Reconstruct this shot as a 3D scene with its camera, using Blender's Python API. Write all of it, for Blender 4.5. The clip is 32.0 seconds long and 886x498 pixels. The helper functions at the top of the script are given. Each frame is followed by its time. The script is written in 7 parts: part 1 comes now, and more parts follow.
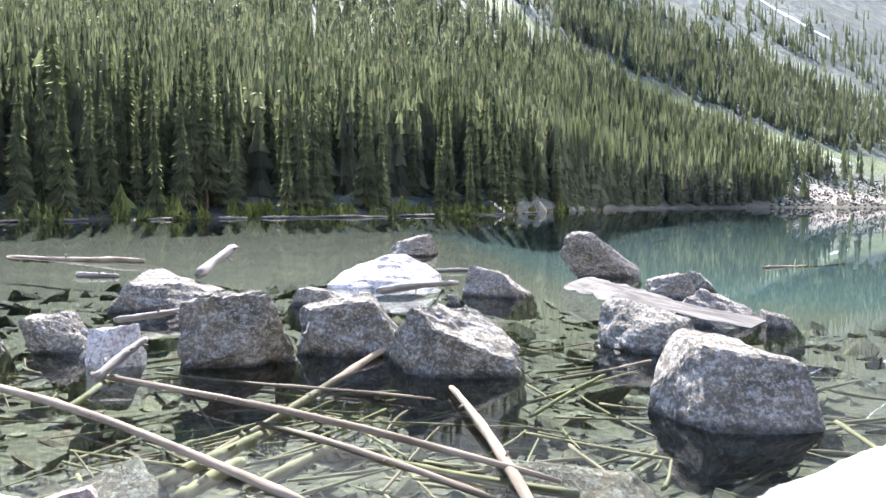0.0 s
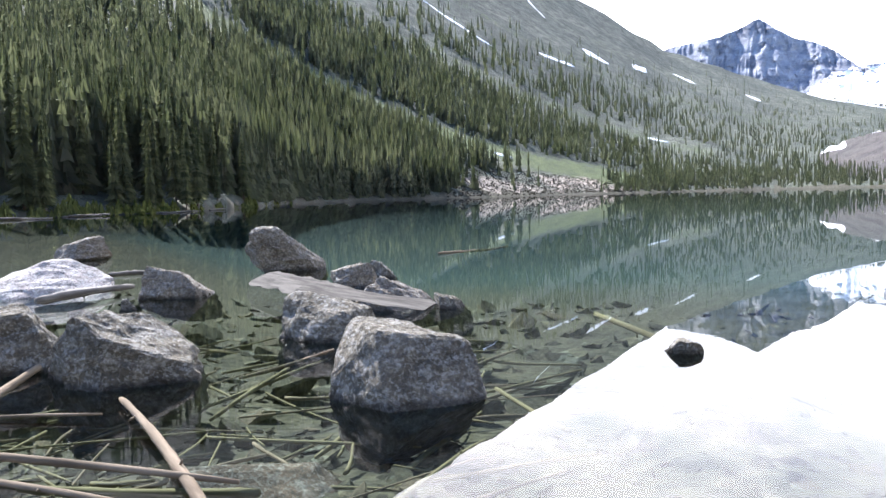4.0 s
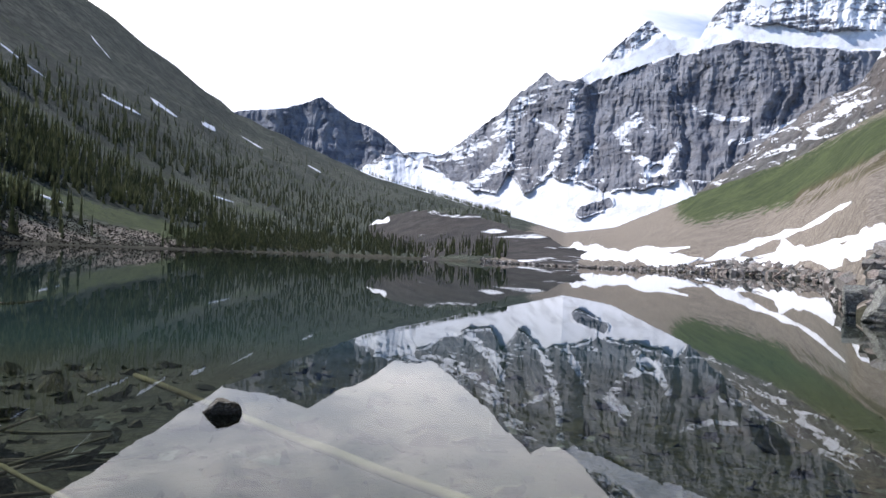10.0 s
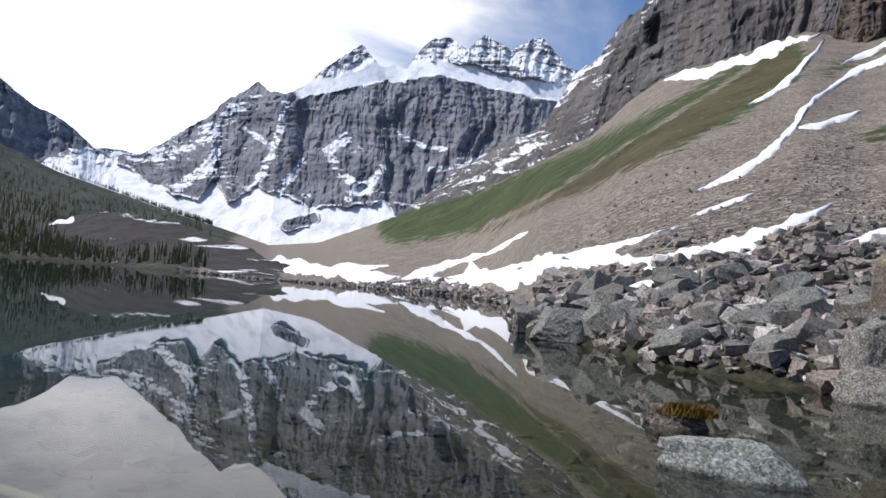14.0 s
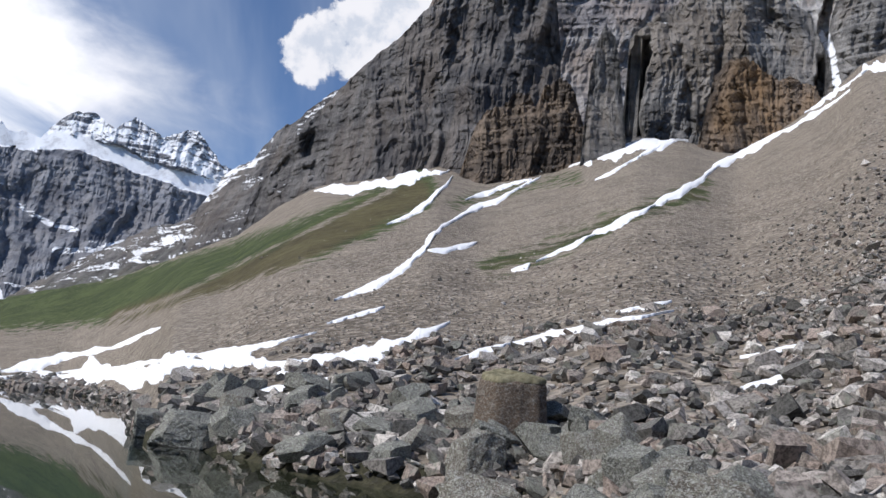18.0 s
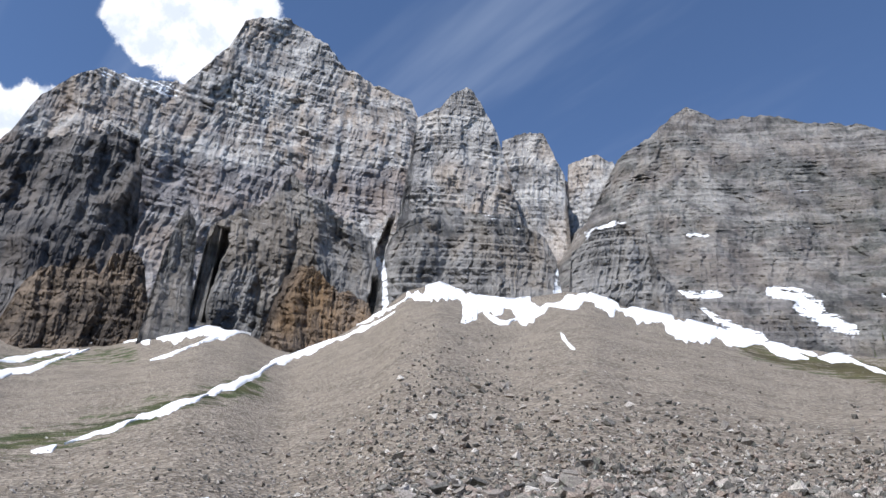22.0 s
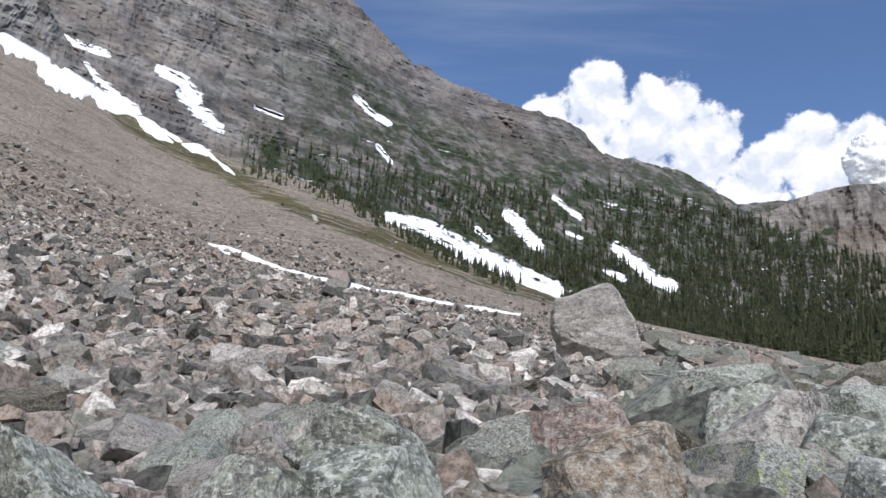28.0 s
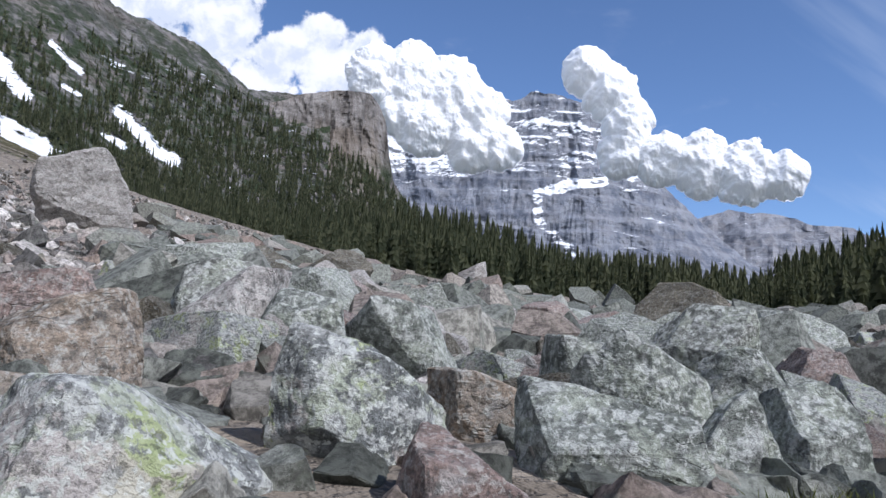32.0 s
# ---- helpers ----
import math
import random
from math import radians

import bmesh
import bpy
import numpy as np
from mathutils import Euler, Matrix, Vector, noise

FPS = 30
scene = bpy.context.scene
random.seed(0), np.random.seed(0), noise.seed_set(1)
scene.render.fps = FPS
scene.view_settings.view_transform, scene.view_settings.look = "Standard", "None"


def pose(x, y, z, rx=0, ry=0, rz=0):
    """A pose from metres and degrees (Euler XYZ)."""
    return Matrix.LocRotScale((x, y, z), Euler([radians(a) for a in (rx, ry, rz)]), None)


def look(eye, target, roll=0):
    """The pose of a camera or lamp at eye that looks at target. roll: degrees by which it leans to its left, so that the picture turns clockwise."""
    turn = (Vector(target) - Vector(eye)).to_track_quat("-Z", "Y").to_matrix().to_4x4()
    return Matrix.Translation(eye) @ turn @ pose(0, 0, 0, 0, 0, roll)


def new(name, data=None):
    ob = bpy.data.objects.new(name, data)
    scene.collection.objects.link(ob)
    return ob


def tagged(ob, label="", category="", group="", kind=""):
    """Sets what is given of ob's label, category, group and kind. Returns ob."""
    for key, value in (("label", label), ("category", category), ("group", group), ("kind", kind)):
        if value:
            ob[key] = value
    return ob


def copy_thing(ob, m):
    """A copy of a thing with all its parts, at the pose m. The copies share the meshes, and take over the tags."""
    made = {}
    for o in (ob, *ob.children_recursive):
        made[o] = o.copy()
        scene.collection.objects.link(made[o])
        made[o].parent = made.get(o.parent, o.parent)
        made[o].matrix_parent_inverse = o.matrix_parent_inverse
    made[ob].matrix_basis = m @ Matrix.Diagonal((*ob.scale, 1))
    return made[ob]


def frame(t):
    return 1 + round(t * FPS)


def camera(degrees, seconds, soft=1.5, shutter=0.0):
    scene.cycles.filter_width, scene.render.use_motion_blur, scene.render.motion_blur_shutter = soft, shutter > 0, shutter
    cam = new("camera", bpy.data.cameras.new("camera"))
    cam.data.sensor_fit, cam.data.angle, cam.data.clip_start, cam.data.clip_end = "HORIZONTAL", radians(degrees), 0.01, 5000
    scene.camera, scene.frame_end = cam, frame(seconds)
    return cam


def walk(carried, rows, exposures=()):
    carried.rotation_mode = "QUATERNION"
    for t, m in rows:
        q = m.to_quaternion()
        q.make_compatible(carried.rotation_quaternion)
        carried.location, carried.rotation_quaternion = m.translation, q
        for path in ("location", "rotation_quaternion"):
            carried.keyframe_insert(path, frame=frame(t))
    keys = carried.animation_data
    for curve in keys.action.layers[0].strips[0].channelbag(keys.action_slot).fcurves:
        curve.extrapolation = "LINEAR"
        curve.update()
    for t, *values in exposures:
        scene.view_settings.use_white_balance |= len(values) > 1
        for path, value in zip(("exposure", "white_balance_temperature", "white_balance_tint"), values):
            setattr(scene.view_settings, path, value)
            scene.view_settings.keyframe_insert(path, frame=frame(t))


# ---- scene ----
cam = camera(58.69, 32.0)
EYE = 1.8
ROWS = [
    (0.0, 0.0000, 0.0000, 0.0000, -0.00, -3.22, 0.06),
    (0.5, 0.0149, 0.0008, -0.0018, -2.63, -3.30, -0.20),
    (1.0, 0.0341, 0.0025, -0.0028, -5.63, -3.48, -0.11),
    (1.5, 0.0601, 0.0096, -0.0097, -8.51, -3.85, 0.04),
    (2.0, 0.0820, 0.0155, -0.0144, -11.19, -4.22, 0.86),
    (2.5, 0.1053, 0.0181, -0.0135, -14.59, -3.72, 0.49),
    (3.0, 0.1242, 0.0108, -0.0131, -18.38, -3.90, 0.41),
    (3.5, 0.1361, 0.0079, -0.0146, -20.40, -3.99, 1.00),
    (5.5, 0.1936, -0.0079, -0.0241, -29.78, -3.69, 0.82),
    (6.0, 0.2079, -0.0145, -0.0286, -32.58, -3.81, 0.41),
    (6.5, 0.2225, -0.0190, -0.0284, -35.18, -3.83, 0.37),
    (7.0, 0.2391, -0.0268, -0.0286, -38.53, -3.37, 0.26),
    (7.5, 0.2533, -0.0313, -0.0273, -41.75, -1.76, -0.83),
    (8.0, 0.2648, -0.0412, -0.0268, -43.82, -1.25, -1.25),
    (8.5, 0.2781, -0.0499, -0.0261, -46.35, -0.77, -1.60),
    (9.0, 0.2882, -0.0578, -0.0254, -49.07, -0.58, -2.16),
    (9.5, 0.2946, -0.0641, -0.0241, -51.07, -0.49, -2.32),
    (10.0, 0.3076, -0.0743, -0.0125, -53.23, 0.65, -2.42),
    (10.5, 0.3116, -0.0812, -0.0117, -55.53, 1.41, -2.67),
    (11.0, 0.3182, -0.0902, -0.0103, -58.14, 2.02, -2.98),
    (11.5, 0.3239, -0.0990, -0.0049, -60.38, 2.45, -3.17),
    (12.0, 0.3306, -0.1107, -0.0058, -63.08, 2.92, -3.39),
    (12.5, 0.3364, -0.1222, -0.0005, -66.34, 3.03, -3.92),
    (13.0, 0.3410, -0.1339, 0.0029, -69.10, 3.57, -4.17),
    (13.5, 0.3445, -0.1468, 0.0007, -72.22, 3.43, -4.46),
    (15.5, 0.3542, -0.1970, 0.0052, -82.31, 4.23, -5.17),
    (16.0, 0.3548, -0.2079, 0.0173, -86.71, 6.16, -5.26),
    (16.5, 0.3574, -0.2229, 0.0240, -90.50, 7.95, -6.06),
    (17.0, 0.3576, -0.2390, 0.0313, -94.86, 10.29, -6.25),
    (17.5, 0.3560, -0.2476, 0.0360, -97.69, 11.24, -6.53),
    (18.0, 0.3551, -0.2612, 0.0432, -100.80, 12.96, -6.26),
    (18.5, 0.3523, -0.2684, 0.0511, -103.63, 14.35, -5.53),
    (19.0, 0.3476, -0.2818, 0.0601, -107.58, 15.92, -5.10),
    (19.5, 0.3406, -0.2949, 0.0726, -112.53, 17.61, -5.02),
    (20.0, 0.3298, -0.3022, 0.0914, -116.90, 21.19, -3.35),
    (20.5, 0.3204, -0.3092, 0.1039, -120.77, 24.36, -3.38),
    (21.0, 0.3118, -0.3155, 0.1135, -124.72, 26.92, -3.79),
    (21.5, 0.3023, -0.3226, 0.1213, -128.35, 28.85, -3.43),
    (22.0, 0.2903, -0.3273, 0.1305, -132.81, 29.38, -3.23),
    (22.5, 0.2821, -0.3368, 0.1307, -136.48, 29.89, -2.90),
    (23.0, 0.2744, -0.3432, 0.1298, -139.75, 28.46, -2.50),
    (23.5, 0.2675, -0.3493, 0.1281, -142.29, 26.95, -2.53),
    (24.0, 0.2619, -0.3514, 0.1264, -146.35, 25.84, -2.69),
    (24.5, 0.2520, -0.3575, 0.1222, -150.24, 24.36, -2.29),
    (25.0, 0.2418, -0.3626, 0.1193, -154.53, 23.40, -1.71),
    (25.5, 0.2359, -0.3643, 0.1156, -158.91, 22.16, -2.15),
    (27.5, 0.1953, -0.3721, 0.0998, -175.14, 16.84, -1.92),
    (28.0, 0.1910, -0.3716, 0.0958, -179.34, 15.47, -2.94),
    (28.5, 0.1837, -0.3714, 0.0934, -183.57, 14.93, -2.76),
    (29.0, 0.1723, -0.3711, 0.0877, -188.45, 13.07, -2.37),
    (29.5, 0.1624, -0.3692, 0.0841, -192.44, 11.94, -2.46),
    (30.0, 0.1517, -0.3656, 0.0833, -197.24, 11.09, -1.88),
    (30.5, 0.1439, -0.3619, 0.0819, -201.18, 10.88, -2.62),
    (31.0, 0.1328, -0.3572, 0.0798, -205.24, 10.18, -2.14),
    (31.5, 0.1199, -0.3505, 0.0776, -210.29, 9.69, -2.18),
    (32.0, 0.1061, -0.3425, 0.0740, -215.12, 8.27, -2.38),
]
EXPOSURES = [(0.0, 2.98, 6250, 18), (1.5, 2.7, 6250, 18), (3.5, 2.22, 6200, 17), (6.0, 1.42, 6150, 15), (9.0, 0.42, 6200, 15), (13.0, -0.1, 6250, 15), (16.0, -0.15, 6250, 13), (17.5, -0.25, 6250, 13), (20.0, 0.05, 6600, 12), (22.0, 0.15, 6200, 12), (25.5, 0.15, 6350, 12), (28.0, 0.0, 6250, 13), (30.5, 0.02, 6000, 14), (32.0, -0.03, 5900, 15)]
walk(cam, [(t, pose(x, y, EYE + z, 90 + pitch, roll, yaw)) for t, x, y, z, yaw, pitch, roll in ROWS], EXPOSURES)

# ---- light ----
SUN_AZ, SUN_EL = -15.0, 46.0


def way(az, el):
    """Unit direction from azimuth (clockwise from +y) and elevation in degrees."""
    a, e = radians(az), radians(el)
    return Vector((math.sin(a) * math.cos(e), math.cos(a) * math.cos(e), math.sin(e)))


sun_data = bpy.data.lights.new("sun", "SUN")
sun_data.energy, sun_data.angle, sun_data.color = 4.6, radians(0.53), (1.0, 0.97, 0.92)
sun = new("sun", sun_data)
sun.matrix_world = look((0, 0, 0), -way(SUN_AZ, SUN_EL))

world = bpy.data.worlds.new("world")
scene.world = world
world.use_nodes = True


class Net:
    """A small helper to write node trees in few words."""

    def __init__(self, tree):
        self.tree, self.nodes = tree, tree.nodes

    def add(self, kind, **fields):
        n = self.nodes.new("ShaderNode" + kind)
        for key, value in fields.items():
            setattr(n, key, value)
        return n

    def put(self, socket, value):
        if isinstance(value, bpy.types.NodeSocket):
            self.tree.links.new(value, socket)
        elif isinstance(value, tuple) and len(value) == 3 and socket.type == "RGBA":
            socket.default_value = (*value, 1)
        else:
            socket.default_value = value

    def math(self, op, a, b=0.0, c=0.0, clamp=False):
        n = self.add("Math", operation=op, use_clamp=clamp)
        for s, v in zip(n.inputs, (a, b, c)):
            self.put(s, v)
        return n.outputs[0]

    def vmath(self, op, a, b=(0, 0, 0)):
        n = self.add("VectorMath", operation=op)
        self.put(n.inputs[0], a)
        self.put(n.inputs[1], b)
        return n.outputs["Value"] if op in ("DOT_PRODUCT", "LENGTH") else n.outputs[0]

    def mix(self, f, a, b, blend="MIX"):
        n = self.add("Mix", data_type="RGBA", blend_type=blend)
        self.put(n.inputs[0], f)
        self.put(n.inputs[6], a)
        self.put(n.inputs[7], b)
        return n.outputs[2]

    def noise(self, vec, scale, detail=4.0, rough=0.55, distort=0.0):
        n = self.add("TexNoise")
        self.put(n.inputs["Vector"], vec)
        for key, v in (("Scale", scale), ("Detail", detail), ("Roughness", rough), ("Distortion", distort)):
            n.inputs[key].default_value = v
        return n.outputs["Fac"]

    def step(self, v, lo, hi, a=0.0, b=1.0):
        n = self.add("MapRange", interpolation_type="SMOOTHSTEP")
        for s, x in zip(n.inputs, (v, lo, hi, a, b)):
            self.put(s, x)
        return n.outputs[0]

    def scaled(self, vec, sx, sy, sz, rot=(0, 0, 0)):
        n = self.add("Mapping")
        self.put(n.inputs["Vector"], vec)
        n.inputs["Scale"].default_value = (sx, sy, sz)
        n.inputs["Rotation"].default_value = [radians(a) for a in rot]
        return n.outputs[0]


CUMULI = [(187, 24.5, 2.2), (190.3, 25.6, 2.6), (194.2, 24.6, 3.0), (198, 22.8, 2.6), (201.2, 20.4, 2.2), (204.6, 21.6, 2.4), (207.4, 20.6, 2.4), (193, 22, 3.0),
          (87.5, 25.3, 2.0), (90.3, 26.6, 2.4), (93, 28.2, 2.6), (95.6, 30.2, 2.6), (98, 31.5, 2.4), (103.6, 40.2, 2.4), (107, 40.8, 2.8), (111, 43, 2.6)]


def build_sky():
    t = Net(world.node_tree)
    t.nodes.clear()
    sky = t.add("TexSky", sky_type="NISHITA", sun_disc=False, sun_elevation=radians(SUN_EL), sun_rotation=radians(SUN_AZ), altitude=1900.0, air_density=1.0, dust_density=0.05, ozone_density=4.0)
    d = t.vmath("NORMALIZE", t.add("TexCoord").outputs["Generated"])
    sep = t.add("SeparateXYZ")
    t.put(sep.inputs[0], d)
    # clouds on a flat layer: the direction divided by its height
    def triple(v):
        c = t.add("CombineXYZ")
        for k in c.inputs:
            t.put(k, v)
        return c.outputs[0]
    h = t.math("ADD", t.math("MAXIMUM", sep.outputs[2], 0.0), 0.22)
    flat = t.vmath("DIVIDE", d, triple(h))
    big = t.noise(flat, 1.1, 6, 0.55, 0.3)
    fine = t.noise(flat, 4.0, 7, 0.6, 0.5)
    # bright cloud over the valley below the sun
    toward = t.vmath("DOT_PRODUCT", d, tuple(way(36, 14)))
    cover = t.step(toward, 0.71, 0.93)
    thick = t.math("ADD", t.math("MULTIPLY", big, 0.7), t.math("MULTIPLY", fine, 0.3))
    veil = t.step(t.math("ADD", thick, t.math("MULTIPLY", cover, 0.46)), 0.6, 0.92)
    below_sun = t.step(t.vmath("DOT_PRODUCT", d, tuple(way(36, 19))), 0.93, 0.985)
    shade = t.mix(below_sun, (6.4, 6.6, 6.9), (5.0, 5.2, 5.6))
    white = t.mix(t.step(t.math("ADD", t.math("MULTIPLY", big, 0.6), t.math("MULTIPLY", fine, 0.4)), 0.42, 0.58), shade, (8.4, 8.3, 8.2))
    near_sun = t.step(t.vmath("DOT_PRODUCT", d, tuple(way(38, 22))), 0.75, 1.0, 1.0, 1.5)
    cloud = t.mix(1.0, white, triple(near_sun), "MULTIPLY")
    col = t.mix(veil, sky.outputs[0], cloud)
    # thin high streaks
    streak = t.noise(t.scaled(flat, 0.5, 3.0, 1.0, (0, 0, 40)), 1.2, 5, 0.55, 0.2)
    col = t.mix(t.step(streak, 0.5, 0.8, 0.0, 0.35), col, (4.8, 5.4, 6.2))
    # heaped clouds: azimuth, elevation, half width in degrees
    puff = None
    for az, el, w in CUMULI:
        one = t.step(t.vmath("DOT_PRODUCT", d, tuple(way(az, el))), math.cos(radians(w * 1.5)), 1.0)
        puff = one if puff is None else t.math("MAXIMUM", puff, one)
    lump = t.noise(d, 22.0, 10, 0.58, 0.15)
    wide = t.noise(d, 7.0, 4, 0.5)
    edge = t.math("ADD", puff, t.math("ADD", t.math("MULTIPLY", t.math("SUBTRACT", lump, 0.5), 2.6), t.math("MULTIPLY", t.math("SUBTRACT", wide, 0.5), 1.3)))
    lit = t.noise(t.vmath("ADD", d, tuple(0.02 * way(-15, 60))), 22.0, 10, 0.58, 0.15)
    relief = t.math("ADD", t.math("SUBTRACT", lump, lit), t.math("MULTIPLY", t.math("SUBTRACT", wide, 0.5), 0.35))
    body = t.mix(t.step(relief, -0.14, 0.12), (5.2, 5.6, 6.2), (7.3, 7.3, 7.4))
    col = t.mix(t.math("MULTIPLY", t.step(edge, 0.36, 0.66), t.step(puff, 0.0, 0.2)), col, body)
    bg = t.add("Background")
    t.put(bg.inputs["Color"], col)
    bg.inputs["Strength"].default_value = 0.145
    out = t.add("OutputWorld")
    t.tree.links.new(bg.outputs[0], out.inputs[0])


build_sky()

# ---- noise in numpy ----


def hashed(i, j, k, seed):
    n = (i * 374761393 + j * 668265263 + k * 2147483647 + seed * 974634777) & 0xFFFFFFFF
    n = ((n ^ (n >> 13)) * 1274126177) & 0xFFFFFFFF
    return ((n ^ (n >> 16)) & 0xFFFF) / 65535.0


def vnoise(x, y, z=0.0, seed=0):
    x, y, z = np.broadcast_arrays(np.asarray(x, float), np.asarray(y, float), np.asarray(z, float))
    i, j, k = (np.floor(a).astype(np.int64) for a in (x, y, z))
    u, v, w = x - i, y - j, z - k
    u, v, w = (a * a * (3 - 2 * a) for a in (u, v, w))
    total = 0.0
    for a in (0, 1):
        for b in (0, 1):
            for c in (0, 1):
                total = total + hashed(i + a, j + b, k + c, seed) * (u if a else 1 - u) * (v if b else 1 - v) * (w if c else 1 - w)
    return total


def fbm(x, y, z=0.0, octaves=4, seed=0, gain=0.5, ridged=False):
    total, amp, norm = 0.0, 1.0, 0.0
    for o in range(octaves):
        n = vnoise(np.asarray(x) * 2 ** o, np.asarray(y) * 2 ** o, np.asarray(z) * 2 ** o, seed + o)
        total, norm, amp = total + amp * (1 - abs(2 * n - 1) if ridged else n), norm + amp, amp * gain
    return total / norm


def facets(x, y, seed):
    """Tilted plates, one to each cell of an uneven pattern, and how near a crack between two cells is."""
    i, j = np.floor(x).astype(np.int64), np.floor(y).astype(np.int64)
    first, second, plate = np.full(x.shape, 9.0), np.full(x.shape, 9.0), np.zeros(x.shape)
    for a in (-1, 0, 1):
        for b in (-1, 0, 1):
            p, q = i + a, j + b
            dx, dy = x - p - hashed(p, q, 1, seed), y - q - hashed(p, q, 2, seed)
            d = np.hypot(dx, dy)
            tilt = hashed(p, q, 3, seed) - 0.5 + 0.9 * (hashed(p, q, 4, seed) - 0.5) * dx + 0.7 * (hashed(p, q, 5, seed) - 0.5) * dy
            near = d < first
            second = np.where(near, first, np.minimum(second, d))
            plate = np.where(near, tilt, plate)
            first = np.where(near, d, first)
    gap = second - first
    return plate * smooth(gap, 0.0, 0.3), gap


def smooth(a, lo, hi):
    s = np.clip((np.asarray(a, float) - lo) / (hi - lo), 0, 1)
    return s * s * (3 - 2 * s)


# ---- materials ----


def new_mat(name):
    m = bpy.data.materials.new(name)
    m.use_nodes = True
    t = Net(m.node_tree)
    return m, t, t.nodes["Principled BSDF"]


def bump(t, bsdf, height, strength, distance):
    b = t.add("Bump")
    b.inputs["Strength"].default_value, b.inputs["Distance"].default_value = strength, distance
    t.put(b.inputs["Height"], height)
    t.put(bsdf.inputs["Normal"], b.outputs[0])
    return b


def attr(t, name):
    return t.add("Attribute", attribute_name=name).outputs["Fac"]


def cliff_mat(name, dark, light, warm, warm_amount, strata=0.05, columns=0.06, snow_bias=0.0, tilt=(0, 0, 0), bump_m=6.0, snow_scale=0.035, flat=0.22, mottle=0.5):
    """Bedrock in beds and columns, with snow where the mesh attribute and the ledges hold it."""
    m, t, bsdf = new_mat(name)
    p = t.add("NewGeometry").outputs["Position"]
    wob = t.noise(p, 0.012, 4)
    beds = t.noise(t.scaled(p, flat * 0.6, flat * 0.6, 1, tilt), strata, 9, 0.7, 0.08)
    cols = t.noise(t.scaled(p, 1, 1, 0.3), columns, 6, 0.66, 0.3)
    grain = t.noise(t.scaled(p, 1, 1, 0.7), 0.3, 9, 0.75)
    tone = t.math("ADD", t.math("MULTIPLY", beds, 0.5), t.math("MULTIPLY", cols, 0.5))
    drip = t.noise(t.scaled(p, 1, 1, 0.12), columns * 0.8, 5, 0.62, 0.2)
    col = t.mix(t.step(tone, 0.41, 0.59), dark, light)
    col = t.mix(t.math("MULTIPLY", t.step(t.math("ADD", t.math("MULTIPLY", wob, 0.6), t.math("MULTIPLY", drip, 0.4)), 0.46, 0.58), warm_amount), col, warm)
    col = t.mix(0.55, col, t.mix(t.step(grain, 0.3, 0.7), (0.35, 0.35, 0.35), (1.0, 1.0, 1.0)), "MULTIPLY")
    col = t.mix(1.0, col, (1.75, 1.75, 1.75), "MULTIPLY")
    col = t.mix(1.0, col, t.mix(attr(t, "band"), (1.0, 1.0, 1.0), (0.62, 0.6, 0.62)), "MULTIPLY")
    tint = t.mix(attr(t, "stain"), col, (0.29, 0.185, 0.095))
    col = t.mix(t.math("MULTIPLY", attr(t, "stain"), 0.75), col, t.mix(0.6, tint, t.mix(cols, (0.3, 0.3, 0.3), (1, 1, 1)), "MULTIPLY"))
    up = t.add("SeparateXYZ")
    t.put(up.inputs[0], t.add("NewGeometry").outputs["Normal"])
    veg = t.math("MULTIPLY", attr(t, "green"), t.step(t.noise(p, 0.05, 7, 0.72), 0.4, 0.56))
    col = t.mix(veg, col, t.mix(grain, (0.014, 0.024, 0.012), (0.042, 0.056, 0.025)))
    dash = t.noise(t.scaled(p, 0.35, 0.35, 1.5, tilt), snow_scale, 7, 0.68, 0.4)
    hold = t.math("ADD", attr(t, "snow"), t.math("MULTIPLY", t.math("SUBTRACT", dash, 0.5), 1.9))
    hold = t.math("ADD", hold, t.math("MULTIPLY", t.math("SUBTRACT", up.outputs[2], 0.35), mottle))
    snow = t.step(t.math("ADD", hold, snow_bias), 0.5, 0.58)
    grime = t.noise(t.scaled(p, 1, 1, 0.45), snow_scale * 1.2, 7, 0.72, 0.3)
    white = t.mix(t.step(grime, 0.45, 0.66, 0.0, 0.7), t.mix(grain, (0.8, 0.83, 0.87), (0.9, 0.91, 0.92)), (0.5, 0.5, 0.51))
    col = t.mix(snow, col, white)
    t.put(bsdf.inputs["Base Color"], col)
    bsdf.inputs["Roughness"].default_value = 0.9
    bsdf.inputs["Specular IOR Level"].default_value = 0.2
    h = t.math("ADD", t.math("MULTIPLY", cols, 1.0), t.math("ADD", t.math("MULTIPLY", beds, 0.8), t.math("MULTIPLY", grain, 0.3)))
    bump(t, bsdf, t.math("MULTIPLY", h, t.math("SUBTRACT", 1.0, t.math("MULTIPLY", snow, 0.95))), 0.7, bump_m)
    return m


